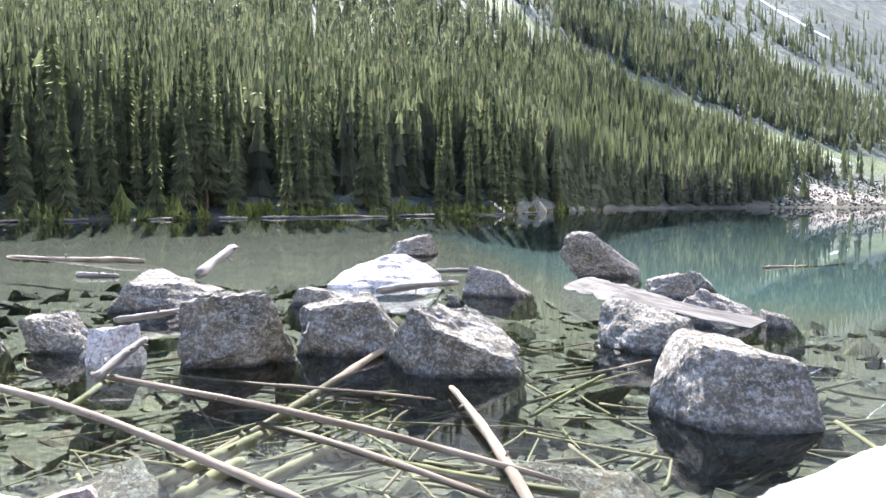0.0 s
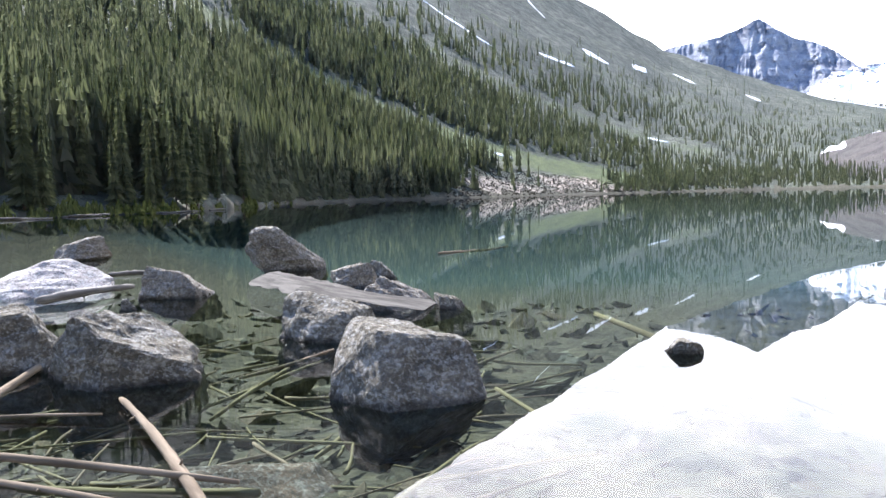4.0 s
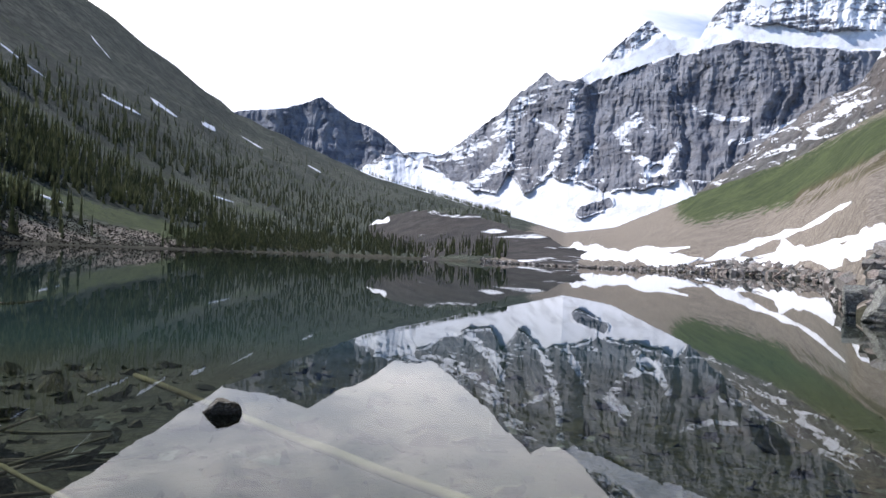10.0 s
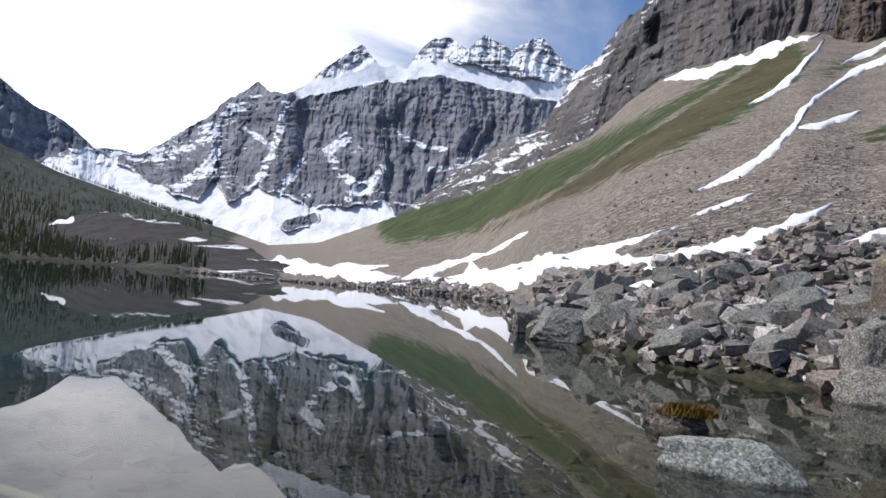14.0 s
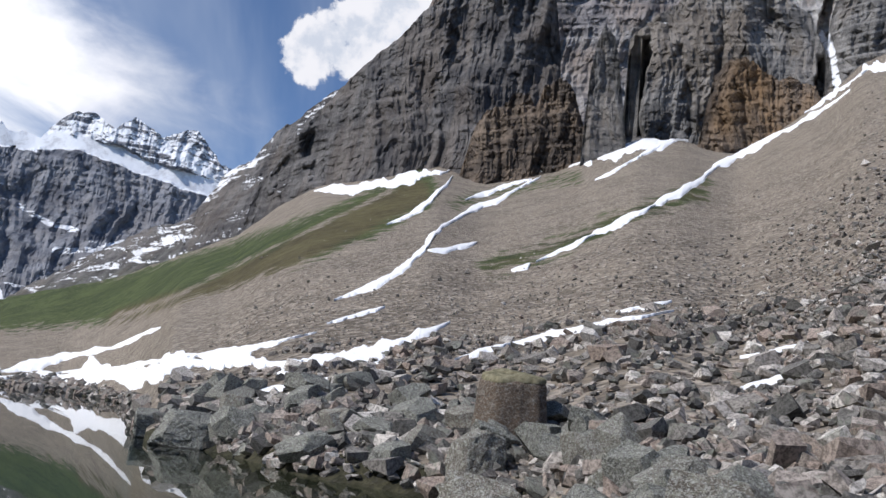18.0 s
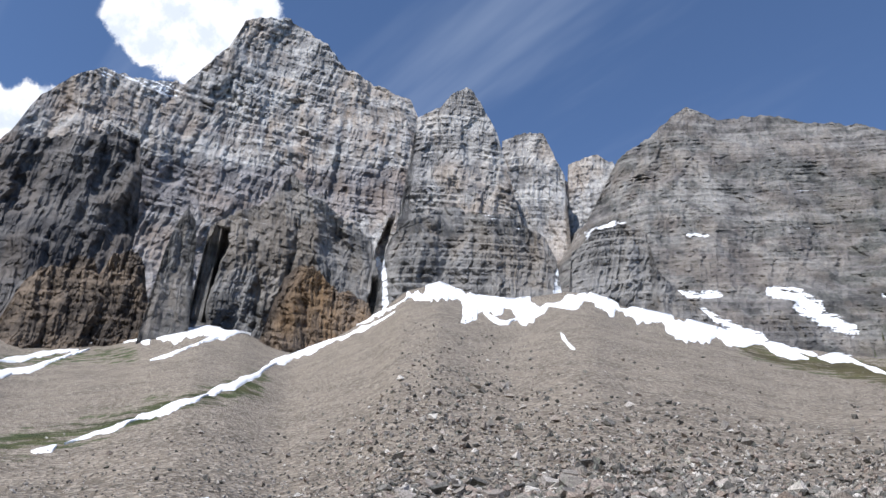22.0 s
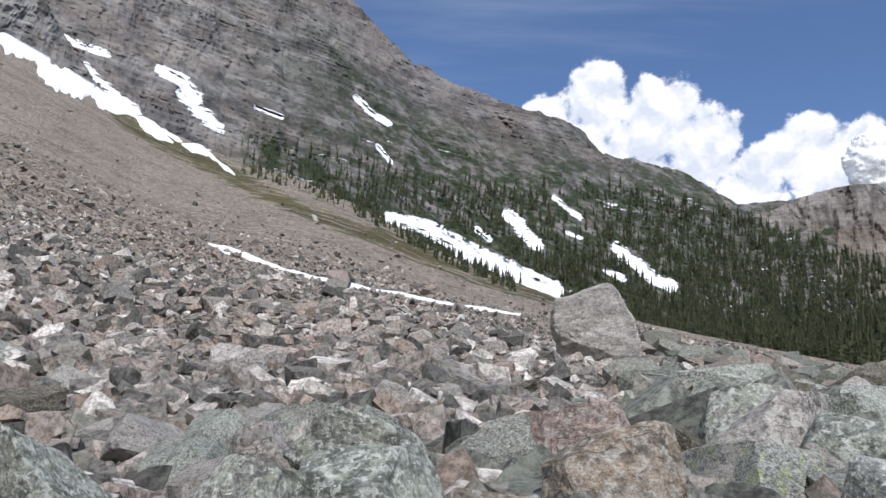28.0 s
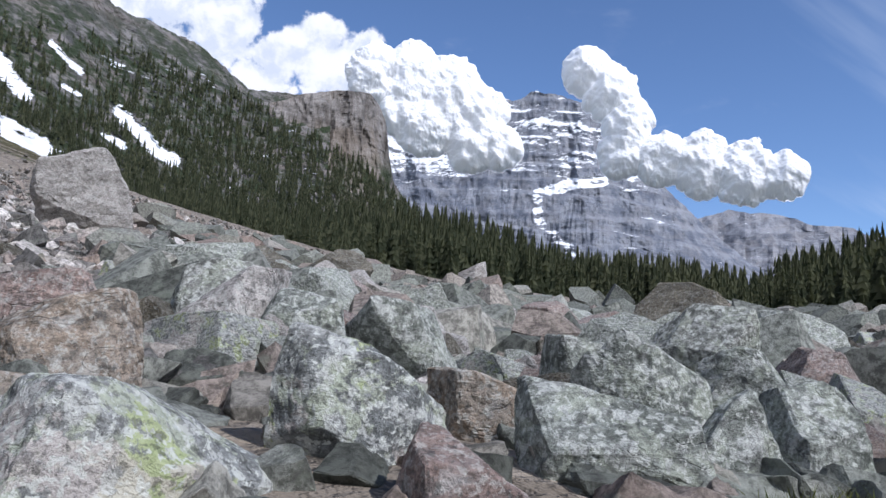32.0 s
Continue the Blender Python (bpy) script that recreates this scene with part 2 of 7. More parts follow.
def soil_mat(name, a, b, c, scale, spots=0.5, bump_m=0.1, grass=False, wood=None):
    """Loose ground in three colours with grit at two scales; grass and woodland soil where the mesh says so."""
    m, t, bsdf = new_mat(name)
    p = t.add("NewGeometry").outputs["Position"]
    big = t.noise(p, scale * 0.06, 5, 0.6)
    mid = t.noise(p, scale, 6, 0.7)
    v = t.add("TexVoronoi")
    t.put(v.inputs["Vector"], p)
    v.inputs["Scale"].default_value = scale * 1.5
    pebble = t.add("SeparateColor")
    t.put(pebble.inputs[0], v.outputs["Color"])
    col = t.mix(t.step(big, 0.35, 0.65), a, b)
    col = t.mix(t.math("MULTIPLY", t.step(pebble.outputs[0], 0.4, 0.9), spots), col, c)
    col = t.mix(t.math("MULTIPLY", t.step(pebble.outputs[1], 0.7, 0.95), 0.6 * spots), col, (0.07, 0.065, 0.06))
    col = t.mix(0.6, col, t.mix(t.step(mid, 0.3, 0.7), (0.55, 0.55, 0.55), (1.25, 1.25, 1.25)), "MULTIPLY")
    if wood:
        w = t.math("ADD", attr(t, "wood"), t.math("MULTIPLY", t.math("SUBTRACT", t.noise(p, 0.012, 8, 0.7), 0.5), 0.9))
        floor = t.mix(t.step(t.noise(p, 0.006, 6, 0.65), 0.38, 0.62), wood[0], wood[1])
        floor = t.mix(0.9, floor, t.mix(t.step(t.noise(p, 0.05, 8, 0.72), 0.38, 0.62), (0.35, 0.4, 0.36), (1.6, 1.55, 1.5)), "MULTIPLY")
        col = t.mix(t.step(w, 0.42, 0.58), col, floor)
    if grass:
        g = t.math("ADD", attr(t, "green"), t.math("MULTIPLY", t.math("SUBTRACT", t.noise(p, 0.12, 8, 0.7), 0.5), 2.2))
        gm = t.step(g, 0.38, 0.62)
        tuft = t.math("ADD", t.math("MULTIPLY", t.noise(p, 0.25, 8, 0.75), 0.55), t.math("MULTIPLY", t.noise(p, 0.035, 6, 0.7), 0.45))
        tuft = t.step(tuft, 0.36, 0.64)
        col = t.mix(gm, col, t.mix(t.step(t.math("ADD", attr(t, "dry"), t.math("MULTIPLY", t.noise(p, 0.1, 7, 0.72), 1.4)), 0.8, 1.3), t.mix(tuft, (0.03, 0.044, 0.017), (0.092, 0.118, 0.044)), t.mix(tuft, (0.05, 0.042, 0.022), (0.13, 0.115, 0.055))))
    t.put(bsdf.inputs["Base Color"], col)
    bsdf.inputs["Roughness"].default_value = 0.92
    bsdf.inputs["Specular IOR Level"].default_value = 0.2
    bump(t, bsdf, t.math("ADD", mid, v.outputs["Distance"]), 0.9, bump_m)
    return m


def bed_mat():
    """Lake bed: stones and silt in the shallows, blue-green rock flour in the deep."""
    m = soil_mat("lake_bed", (0.018, 0.019, 0.011), (0.042, 0.04, 0.023), (0.075, 0.069, 0.041), 4.5, 0.5, 0.05)
    t = Net(m.node_tree)
    bsdf = t.nodes["Principled BSDF"]
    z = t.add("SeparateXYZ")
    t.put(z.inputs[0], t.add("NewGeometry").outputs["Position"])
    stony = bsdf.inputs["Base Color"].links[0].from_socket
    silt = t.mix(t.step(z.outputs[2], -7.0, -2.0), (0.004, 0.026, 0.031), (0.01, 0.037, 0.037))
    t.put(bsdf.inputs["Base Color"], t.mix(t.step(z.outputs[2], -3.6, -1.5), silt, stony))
    return m


def rock_mat(name, dark, light, lichen, lichen_amount, warm=(0.3, 0.22, 0.17), wet=False, streaks=0.25, blotch=False):
    """Boulder stone: grain, veins, pale and green lichen, darker and glossier near the water."""
    m, t, bsdf = new_mat(name)
    tc = t.add("TexCoord").outputs["Object"]
    rnd = t.add("ObjectInfo").outputs["Random"]
    off = t.add("CombineXYZ")
    for s in off.inputs:
        t.put(s, t.math("MULTIPLY", rnd, 37.0))
    p = t.vmath("ADD", tc, off.outputs[0])
    big = t.noise(p, 1.1, 5, 0.6, 0.4)
    leaf = t.scaled(p, 1, 1, 2.2, (35, 50, 0))
    vein = t.noise(leaf, 2.0, 10, 0.68, 0.5)
    grain = t.noise(p, 18, 6, 0.72)
    fine = t.noise(p, 70, 3, 0.7)
    tone = t.math("ADD", t.math("MULTIPLY", big, 0.4), t.math("MULTIPLY", vein, 0.6))
    col = t.mix(t.step(tone, 0.36, 0.64), dark, light)
    col = t.mix(t.step(rnd, 0.7, 1.0, 0.0, 0.5), col, warm)
    col = t.mix(0.8, col, t.mix(t.step(grain, 0.38, 0.62), (0.66, 0.66, 0.66), (1.28, 1.28, 1.28)), "MULTIPLY")
    seam = t.noise(t.scaled(p, 1, 1, 2.6, (40, 55, 0)), 2.6, 9, 0.74, 0.9)
    col = t.mix(t.math("MULTIPLY", t.step(seam, 0.52, 0.62), streaks), col, (0.46, 0.455, 0.43))
    col = t.mix(t.math("MULTIPLY", t.step(seam, 0.45, 0.37), streaks), col, (0.06, 0.06, 0.055))
    crack = t.noise(t.scaled(p, 1, 1, 1.8, (40, 15, 0)), 2.3, 3, 0.5, 1.5)
    line = t.math("ABSOLUTE", t.math("SUBTRACT", crack, 0.5))
    col = t.mix(t.math("MULTIPLY", t.step(line, 0.0, 0.006, 0.6, 0.0), t.step(big, 0.5, 0.56)), col, (0.04, 0.04, 0.038))
    col = t.mix(0.6, col, t.mix(t.step(fine, 0.4, 0.6), (0.72, 0.72, 0.72), (1.25, 1.25, 1.25)), "MULTIPLY")
    # crusts of lichen: small pale flecks, and broad blotches where it is rich
    v = t.noise(p, 6.0, 9, 0.7, 0.4)
    col = t.mix(t.math("MULTIPLY", t.step(v, 0.5, 0.55), 0.9 * lichen_amount), col, t.mix(t.step(grain, 0.35, 0.65), t.mix(1.0, lichen, (0.8, 0.8, 0.8), "MULTIPLY"), lichen))
    if blotch:
        crust = t.noise(p, 2.3, 6, 0.55, 0.5)
        col = t.mix(t.step(t.math("ADD", crust, t.math("MULTIPLY", t.math("SUBTRACT", v, 0.5), 0.5)), 0.56, 0.59, 0.0, 0.8), col, t.mix(t.step(grain, 0.3, 0.7), (0.3, 0.36, 0.15), (0.5, 0.55, 0.3)))
        pink = t.noise(t.vmath("ADD", p, (9.0, 4.0, 2.0)), 2.6, 6, 0.6, 0.4)
        col = t.mix(t.step(pink, 0.58, 0.6, 0.0, 0.7), col, (0.55, 0.5, 0.46))
    spot = t.noise(p, 11.0, 6, 0.6, 0.2)
    col = t.mix(t.math("MULTIPLY", t.step(spot, 0.55, 0.59), 0.85 * lichen_amount), col, (0.52, 0.53, 0.5))
    fleck = t.noise(p, 27.0, 5, 0.65, 0.3)
    col = t.mix(t.math("MULTIPLY", t.step(fleck, 0.54, 0.58), 0.9 * lichen_amount), col, (0.6, 0.62, 0.57))
    col = t.mix(t.step(fleck, 0.44, 0.39, 0.0, 0.5), col, (0.07, 0.072, 0.068))
    pit = t.noise(p, 13.0, 7, 0.7)
    col = t.mix(t.step(pit, 0.38, 0.44, 0.6, 0.0), col, (0.06, 0.06, 0.058))
    rough = 0.85
    if wet:
        z = t.add("SeparateXYZ")
        t.put(z.inputs[0], t.add("NewGeometry").outputs["Position"])
        w = t.step(t.math("ADD", z.outputs[2], t.math("MULTIPLY", t.math("SUBTRACT", v, 0.5), 0.12)), 0.02, 0.09, 1.0, 0.0)
        col = t.mix(t.math("MULTIPLY", w, 0.75), col, (0.02, 0.019, 0.016))
        rough = t.step(w, 0.0, 1.0, 0.82, 0.35)
    t.put(bsdf.inputs["Base Color"], col)
    t.put(bsdf.inputs["Roughness"], rough)
    bsdf.inputs["Specular IOR Level"].default_value = 0.08
    bump(t, bsdf, t.math("ADD", t.math("ADD", t.math("MULTIPLY", vein, 1.8), t.math("MULTIPLY", t.step(line, 0.0, 0.01, -0.4, 0.0), t.step(big, 0.5, 0.56))), t.math("ADD", t.math("MULTIPLY", grain, 0.8), t.math("MULTIPLY", fine, 0.25))), 0.85, 0.045)
    return m


def simple_mat(name, a, b, scale, rough=0.85, bump_m=0.01, stretch=(1, 1, 1), spec=0.06, island=0.0):
    m, t, bsdf = new_mat(name)
    p = t.scaled(t.add("TexCoord").outputs["Object"], *stretch)
    n = t.noise(p, scale, 6, 0.65, 0.2)
    col = t.mix(t.step(n, 0.3, 0.7), a, b)
    if island:
        r = t.add("NewGeometry").outputs["Random Per Island"]
        col = t.mix(1.0, col, t.mix(r, (1 - island,) * 3, (1 + island,) * 3), "MULTIPLY")
    rnd = t.add("ObjectInfo").outputs["Random"]
    col = t.mix(1.0, col, t.mix(rnd, (0.82, 0.82, 0.82), (1.15, 1.15, 1.15)), "MULTIPLY")
    t.put(bsdf.inputs["Base Color"], col)
    bsdf.inputs["Roughness"].default_value = rough
    bsdf.inputs["Specular IOR Level"].default_value = spec
    bump(t, bsdf, n, 0.7, bump_m)
    return m


def needle_mat(name, a, b, glow=0.22, shine=1.65):
    """Conifer needles: dark green, varied from twig to twig and from tree to tree, a little light passing through."""
    m, t, bsdf = new_mat(name)
    geo = t.add("NewGeometry")
    r = geo.outputs["Random Per Island"]
    n = t.noise(geo.outputs["Position"], 0.9, 4, 0.7)
    big = t.noise(geo.outputs["Position"], 0.03, 3, 0.6)
    k = t.math("ADD", t.math("MULTIPLY", r, 0.5), t.math("MULTIPLY", n, 0.5))
    col = t.mix(t.step(k, 0.2, 0.85), a, b)
    col = t.mix(t.step(big, 0.4, 0.65, 0.0, 0.4), col, (0.07, 0.085, 0.05))
    t.put(bsdf.inputs["Base Color"], col)
    bsdf.inputs["Roughness"].default_value = 1.0
    bsdf.inputs["Specular IOR Level"].default_value = 0.0
    tr = t.add("BsdfTranslucent")
    t.put(tr.inputs["Color"], t.mix(1.0, col, (0.98 * shine, shine, 0.86 * shine), "MULTIPLY"))
    mx = t.add("MixShader")
    mx.inputs[0].default_value = glow
    t.tree.links.new(bsdf.outputs[0], mx.inputs[1])
    t.tree.links.new(tr.outputs[0], mx.inputs[2])
    t.tree.links.new(mx.outputs[0], t.nodes["Material Output"].inputs[0])
    return m


def water_mat():
    m, t, bsdf = new_mat("lake_water")
    t.nodes.remove(bsdf)
    p = t.add("NewGeometry").outputs["Position"]
    small = t.noise(t.scaled(p, 1, 1.6, 1, (0, 0, 20)), 1.6, 3, 0.5, 0.3)
    wide = t.noise(t.scaled(p, 1, 2.2, 1, (0, 0, 35)), 0.35, 3, 0.5)
    b = t.add("Bump")
    b.inputs["Strength"].default_value, b.inputs["Distance"].default_value = 0.1, 0.003
    t.put(b.inputs["Height"], t.math("ADD", small, t.math("MULTIPLY", wide, 1.5)))
    fr = t.add("Fresnel")
    fr.inputs["IOR"].default_value = 1.333
    gl = t.add("BsdfGlossy")
    gl.inputs["Roughness"].default_value = 0.0
    tp = t.add("BsdfTransparent")
    tp.inputs["Color"].default_value = (0.7, 0.83, 0.77, 1)
    t.put(fr.inputs["Normal"], b.outputs[0])
    t.put(gl.inputs["Normal"], b.outputs[0])
    mx = t.add("MixShader")
    t.put(mx.inputs[0], fr.outputs[0])
    t.tree.links.new(tp.outputs[0], mx.inputs[1])
    t.tree.links.new(gl.outputs[0], mx.inputs[2])
    t.tree.links.new(mx.outputs[0], t.nodes["Material Output"].inputs[0])
    return m


def snow_mat():
    m, t, bsdf = new_mat("old_snow")
    p = t.add("NewGeometry").outputs["Position"]
    n = t.noise(p, 0.15, 6, 0.7)
    dirt = t.noise(p, 1.2, 5, 0.7)
    col = t.mix(t.step(n, 0.35, 0.7), (0.84, 0.86, 0.89), (0.9, 0.9, 0.9))
    col = t.mix(t.step(dirt, 0.62, 0.75, 0.0, 0.35), col, (0.45, 0.4, 0.36))
    t.put(bsdf.inputs["Base Color"], col)
    bsdf.inputs["Roughness"].default_value = 0.7
    bump(t, bsdf, dirt, 0.6, 0.25)
    return m


def cloud_mat():
    m, t, bsdf = new_mat("cloud_vapour")
    n = t.noise(t.add("NewGeometry").outputs["Position"], 0.02, 7, 0.6)
    tr = t.add("BsdfTranslucent")
    tr.inputs["Color"].default_value = (0.95, 0.96, 0.97, 1)
    bsdf.inputs["Base Color"].default_value = (0.96, 0.96, 0.96, 1)
    bsdf.inputs["Roughness"].default_value = 1.0
    bsdf.inputs["Specular IOR Level"].default_value = 0.0
    bump(t, bsdf, n, 0.15, 12.0)
    mx = t.add("MixShader")
    mx.inputs[0].default_value = 0.22
    t.tree.links.new(bsdf.outputs[0], mx.inputs[1])
    t.tree.links.new(tr.outputs[0], mx.inputs[2])
    t.tree.links.new(mx.outputs[0], t.nodes["Material Output"].inputs[0])
    return m


GREY_CLIFF = cliff_mat("grey_limestone", (0.13, 0.127, 0.126), (0.34, 0.332, 0.32), (0.31, 0.25, 0.195), 0.45, tilt=(0, 6, 0), flat=0.14)
CRAG_CLIFF = cliff_mat("dark_grey_crag", (0.06, 0.059, 0.058), (0.18, 0.175, 0.168), (0.18, 0.15, 0.118), 0.4, tilt=(0, 4, 0), flat=0.12)
BROWN_CLIFF = cliff_mat("brown_crag", (0.045, 0.038, 0.033), (0.15, 0.118, 0.09), (0.19, 0.125, 0.07), 0.8)
RIGHT_CLIFF = cliff_mat("ledged_grey_rock", (0.07, 0.07, 0.066), (0.2, 0.193, 0.18), (0.18, 0.152, 0.126), 0.4, strata=0.085, tilt=(0, -12, 0), flat=0.1)
# the buttress's shade is put into this colour; the shoulder is simply dark rock
DARK_CLIFF = cliff_mat("dark_and_shaded_limestone", (0.042, 0.041, 0.043), (0.118, 0.114, 0.112), (0.115, 0.096, 0.08), 0.4)
# far rock: the blue of the air's haze is mixed into both base colours
FAR_CLIFF = cliff_mat("far_blue_hazed_rock", (0.075, 0.081, 0.097), (0.19, 0.196, 0.212), (0.19, 0.18, 0.175), 0.35, strata=0.012, columns=0.02, bump_m=16.0, snow_scale=0.016, flat=0.12)
DIM_CLIFF = cliff_mat("far_hazed_rock", (0.075, 0.084, 0.105), (0.17, 0.18, 0.2), (0.17, 0.165, 0.165), 0.3, strata=0.016, columns=0.02, bump_m=16.0, snow_scale=0.012)
SCREE = soil_mat("scree_and_woodland_soil", (0.165, 0.139, 0.11), (0.255, 0.216, 0.17), (0.43, 0.378, 0.315), 1.2, 0.85, 0.5, grass=True, wood=((0.034, 0.044, 0.034), (0.07, 0.08, 0.06)))
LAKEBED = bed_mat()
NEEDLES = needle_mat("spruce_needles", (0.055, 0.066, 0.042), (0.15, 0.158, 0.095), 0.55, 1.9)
# paler, greyer, more translucent copy of the needles: haze put into the colour
FAR_NEEDLES = needle_mat("hazed_spruce_needles", (0.08, 0.088, 0.074), (0.176, 0.182, 0.144), 0.75, 2.1)
BUSH = needle_mat("bush_leaves", (0.045, 0.06, 0.015), (0.15, 0.16, 0.045))
BARK = simple_mat("spruce_bark", (0.06, 0.045, 0.035), (0.16, 0.13, 0.1), 3.0, 0.9, 0.02, (1, 1, 0.3))
SNOW = snow_mat()
CLOUD = cloud_mat()
WATER = water_mat()
MORAINE = cliff_mat("dark_moraine_rubble", (0.014, 0.0135, 0.0135), (0.04, 0.037, 0.034), (0.045, 0.038, 0.033), 0.4, strata=0.04, columns=0.05, bump_m=3.0, snow_scale=0.022, flat=0.6, mottle=0.3)

# ---- helpers for meshes ----


def grid_mesh(name, xyz, material_index=None, materials=(), attrs=None, closed=False, shade=True):
    """A mesh from a (rows, columns, 3) array of points."""
    rows_n, cols_n = xyz.shape[:2]
    idx = np.arange(rows_n * cols_n).reshape(rows_n, cols_n)
    if closed:
        idx = np.c_[idx, idx[:, :1]]
    quads = np.stack([idx[:-1, :-1], idx[:-1, 1:], idx[1:, 1:], idx[1:, :-1]], -1).reshape(-1, 4)
    me = bpy.data.meshes.new(name)
    me.vertices.add(rows_n * cols_n)
    me.vertices.foreach_set("co", xyz.reshape(-1).astype(np.float32))
    me.loops.add(quads.size)
    me.loops.foreach_set("vertex_index", quads.reshape(-1).astype(np.int32))
    me.polygons.add(len(quads))
    me.polygons.foreach_set("loop_start", np.arange(0, quads.size, 4, dtype=np.int32))
    me.polygons.foreach_set("use_smooth", np.full(len(quads), shade))
    if material_index is not None:
        me.polygons.foreach_set("material_index", material_index.reshape(-1).astype(np.int32))
    for m in materials:
        me.materials.append(m)
    me.update(calc_edges=True)
    for key, value in (attrs or {}).items():
        a = me.attributes.new(key, "FLOAT", "POINT")
        a.data.foreach_set("value", np.broadcast_to(value, (rows_n, cols_n)).reshape(-1).astype(np.float32))
    return me


def soup_mesh(name, verts, faces, material, smooth_faces=False):
    me = bpy.data.meshes.new(name)
    me.from_pydata([tuple(v) for v in verts], [], [tuple(f) for f in faces])
    me.materials.append(material)
    if smooth_faces:
        me.polygons.foreach_set("use_smooth", np.full(len(me.polygons), True))
    me.update()
    return me


def tri_mesh(name, verts, tris, material):
    """A mesh from arrays of points and triangles."""
    me = bpy.data.meshes.new(name)
    me.vertices.add(len(verts))
    me.vertices.foreach_set("co", np.asarray(verts, np.float32).reshape(-1))
    me.loops.add(tris.size)
    me.loops.foreach_set("vertex_index", tris.reshape(-1).astype(np.int32))
    me.polygons.add(len(tris))
    me.polygons.foreach_set("loop_start", np.arange(0, tris.size, 3, dtype=np.int32))
    me.polygons.foreach_set("use_smooth", np.full(len(tris), False))
    me.materials.append(material)
    me.update(calc_edges=True)
    return me


def part(name, data, parent, label="", m=None):
    ob = new(name, data)
    ob.parent = parent
    if m is not None:
        ob.matrix_basis = m
    if label:
        tagged(ob, label)
    return ob


def polar(az, r, z):
    a = np.radians(az)
    return np.stack(np.broadcast_arrays(r * np.sin(a), r * np.cos(a), z), -1)


# ---- the lie of the land, in azimuth round the standing place ----
FOOT_AZ = [-60, -45, -30, -19, -7, 5, 8, 12, 16, 22, 28, 36, 45, 52, 56, 61, 68, 75, 78.5, 80, 81.2, 85, 92, 101, 107, 111, 114, 120, 130, 150, 180, 215, 245, 270, 300]
FOOT_R = [30, 80, 94, 103, 115, 145, 190, 290, 380, 450, 520, 640, 800, 750, 520, 400, 370, 350, 200, 103, 38, 35, 26, 23, 21, 16, 12.5, 8, 4.5, 3, 2.3, 2.3, 2.3, 3, 30]
TOP_AZ = [-60, -30, 5, 16, 22, 28, 32, 38, 44, 48, 52, 55, 59, 62, 65.4, 71.4, 77, 84.5, 87, 89.5, 95, 98.5, 100.5, 102, 103.5, 107.2, 110.9, 113.5, 116.5, 118.5, 120.2, 123, 126, 128.2, 130.9, 134, 137, 141, 143, 145.5, 150, 155.6, 160, 163, 167, 170, 174, 177, 182, 189, 194, 206, 215, 223, 230, 245, 270, 300]
TOP_EL = [14, 28, 27, 22.5, 19.3, 16, 13.5, 9.6, 7.2, 5.7, 4.7, 3.9, 3.0, 2.2, 2.7, 5.4, 7.6, 11.9, 14.4, 16.2, 18.0, 18.9, 18.5, 18.3, 18.5, 19.4, 20.8, 21.7, 21.7, 21.2, 21.0, 22.4, 24.2, 26.1, 26.9, 26.1, 25.9, 26.5, 26.4, 25.4, 24.2, 22.2, 20.9, 20.3, 19.8, 18.9, 17.3, 15.9, 14.0, 11.6, 10.4, 7.8, 6.0, 5.2, 4.6, 4.4, 3, 14]
TOP_R_AZ = [-60, -30, 5, 22, 36, 45, 52, 56, 62, 66, 71, 77, 85, 92, 100, 110, 145, 155, 163, 175, 182, 189, 194, 206, 215, 245, 270, 300]
TOP_R = [600, 1500, 1900, 2100, 2400, 2800, 2800, 2200, 1600, 1200, 900, 800, 700, 600, 520, 465, 450, 430, 380, 300, 260, 200, 160, 130, 110, 90, 60, 600]


def foot_r(az):
    return np.interp(az, FOOT_AZ, FOOT_R)


def land(az):
    """Foot radius, height there, elevation there, outer radius, elevation there, and how fast it steepens."""
    rf = foot_r(az)
    zf = np.interp(az, [112, 130, 150, 166, 180, 215, 245, 270, 300], [0, 0.2, 0.6, 0.85, 1.2, 1.25, 1.1, 0.4, 0])
    ef = np.degrees(np.arctan2(zf - EYE, rf))
    g = np.interp(az, [79.5, 81.5, 111, 130, 150, 170, 190, 245, 290], [1.0, 0.62, 0.6, 0.6, 0.5, 0.45, 0.36, 0.36, 1.0])
    return rf, zf, ef, np.interp(az, TOP_R_AZ, TOP_R), np.interp(az, TOP_AZ, TOP_EL), g


def land_el(az, r):
    rf, zf, ef, rc, ec, g = land(az)
    s = np.clip(np.log(np.maximum(r, rf) / rf) / np.log(rc / rf), 0, 1)
    return ef + (ec - ef) * s ** g


def land_r(az, el):
    """The distance at which the slope is met when one looks up at that elevation."""
    rf, zf, ef, rc, ec, g = land(az)
    s = np.clip((np.asarray(el) - ef) / (ec - ef), 0, 1) ** (1 / g)
    return rf * (rc / rf) ** s


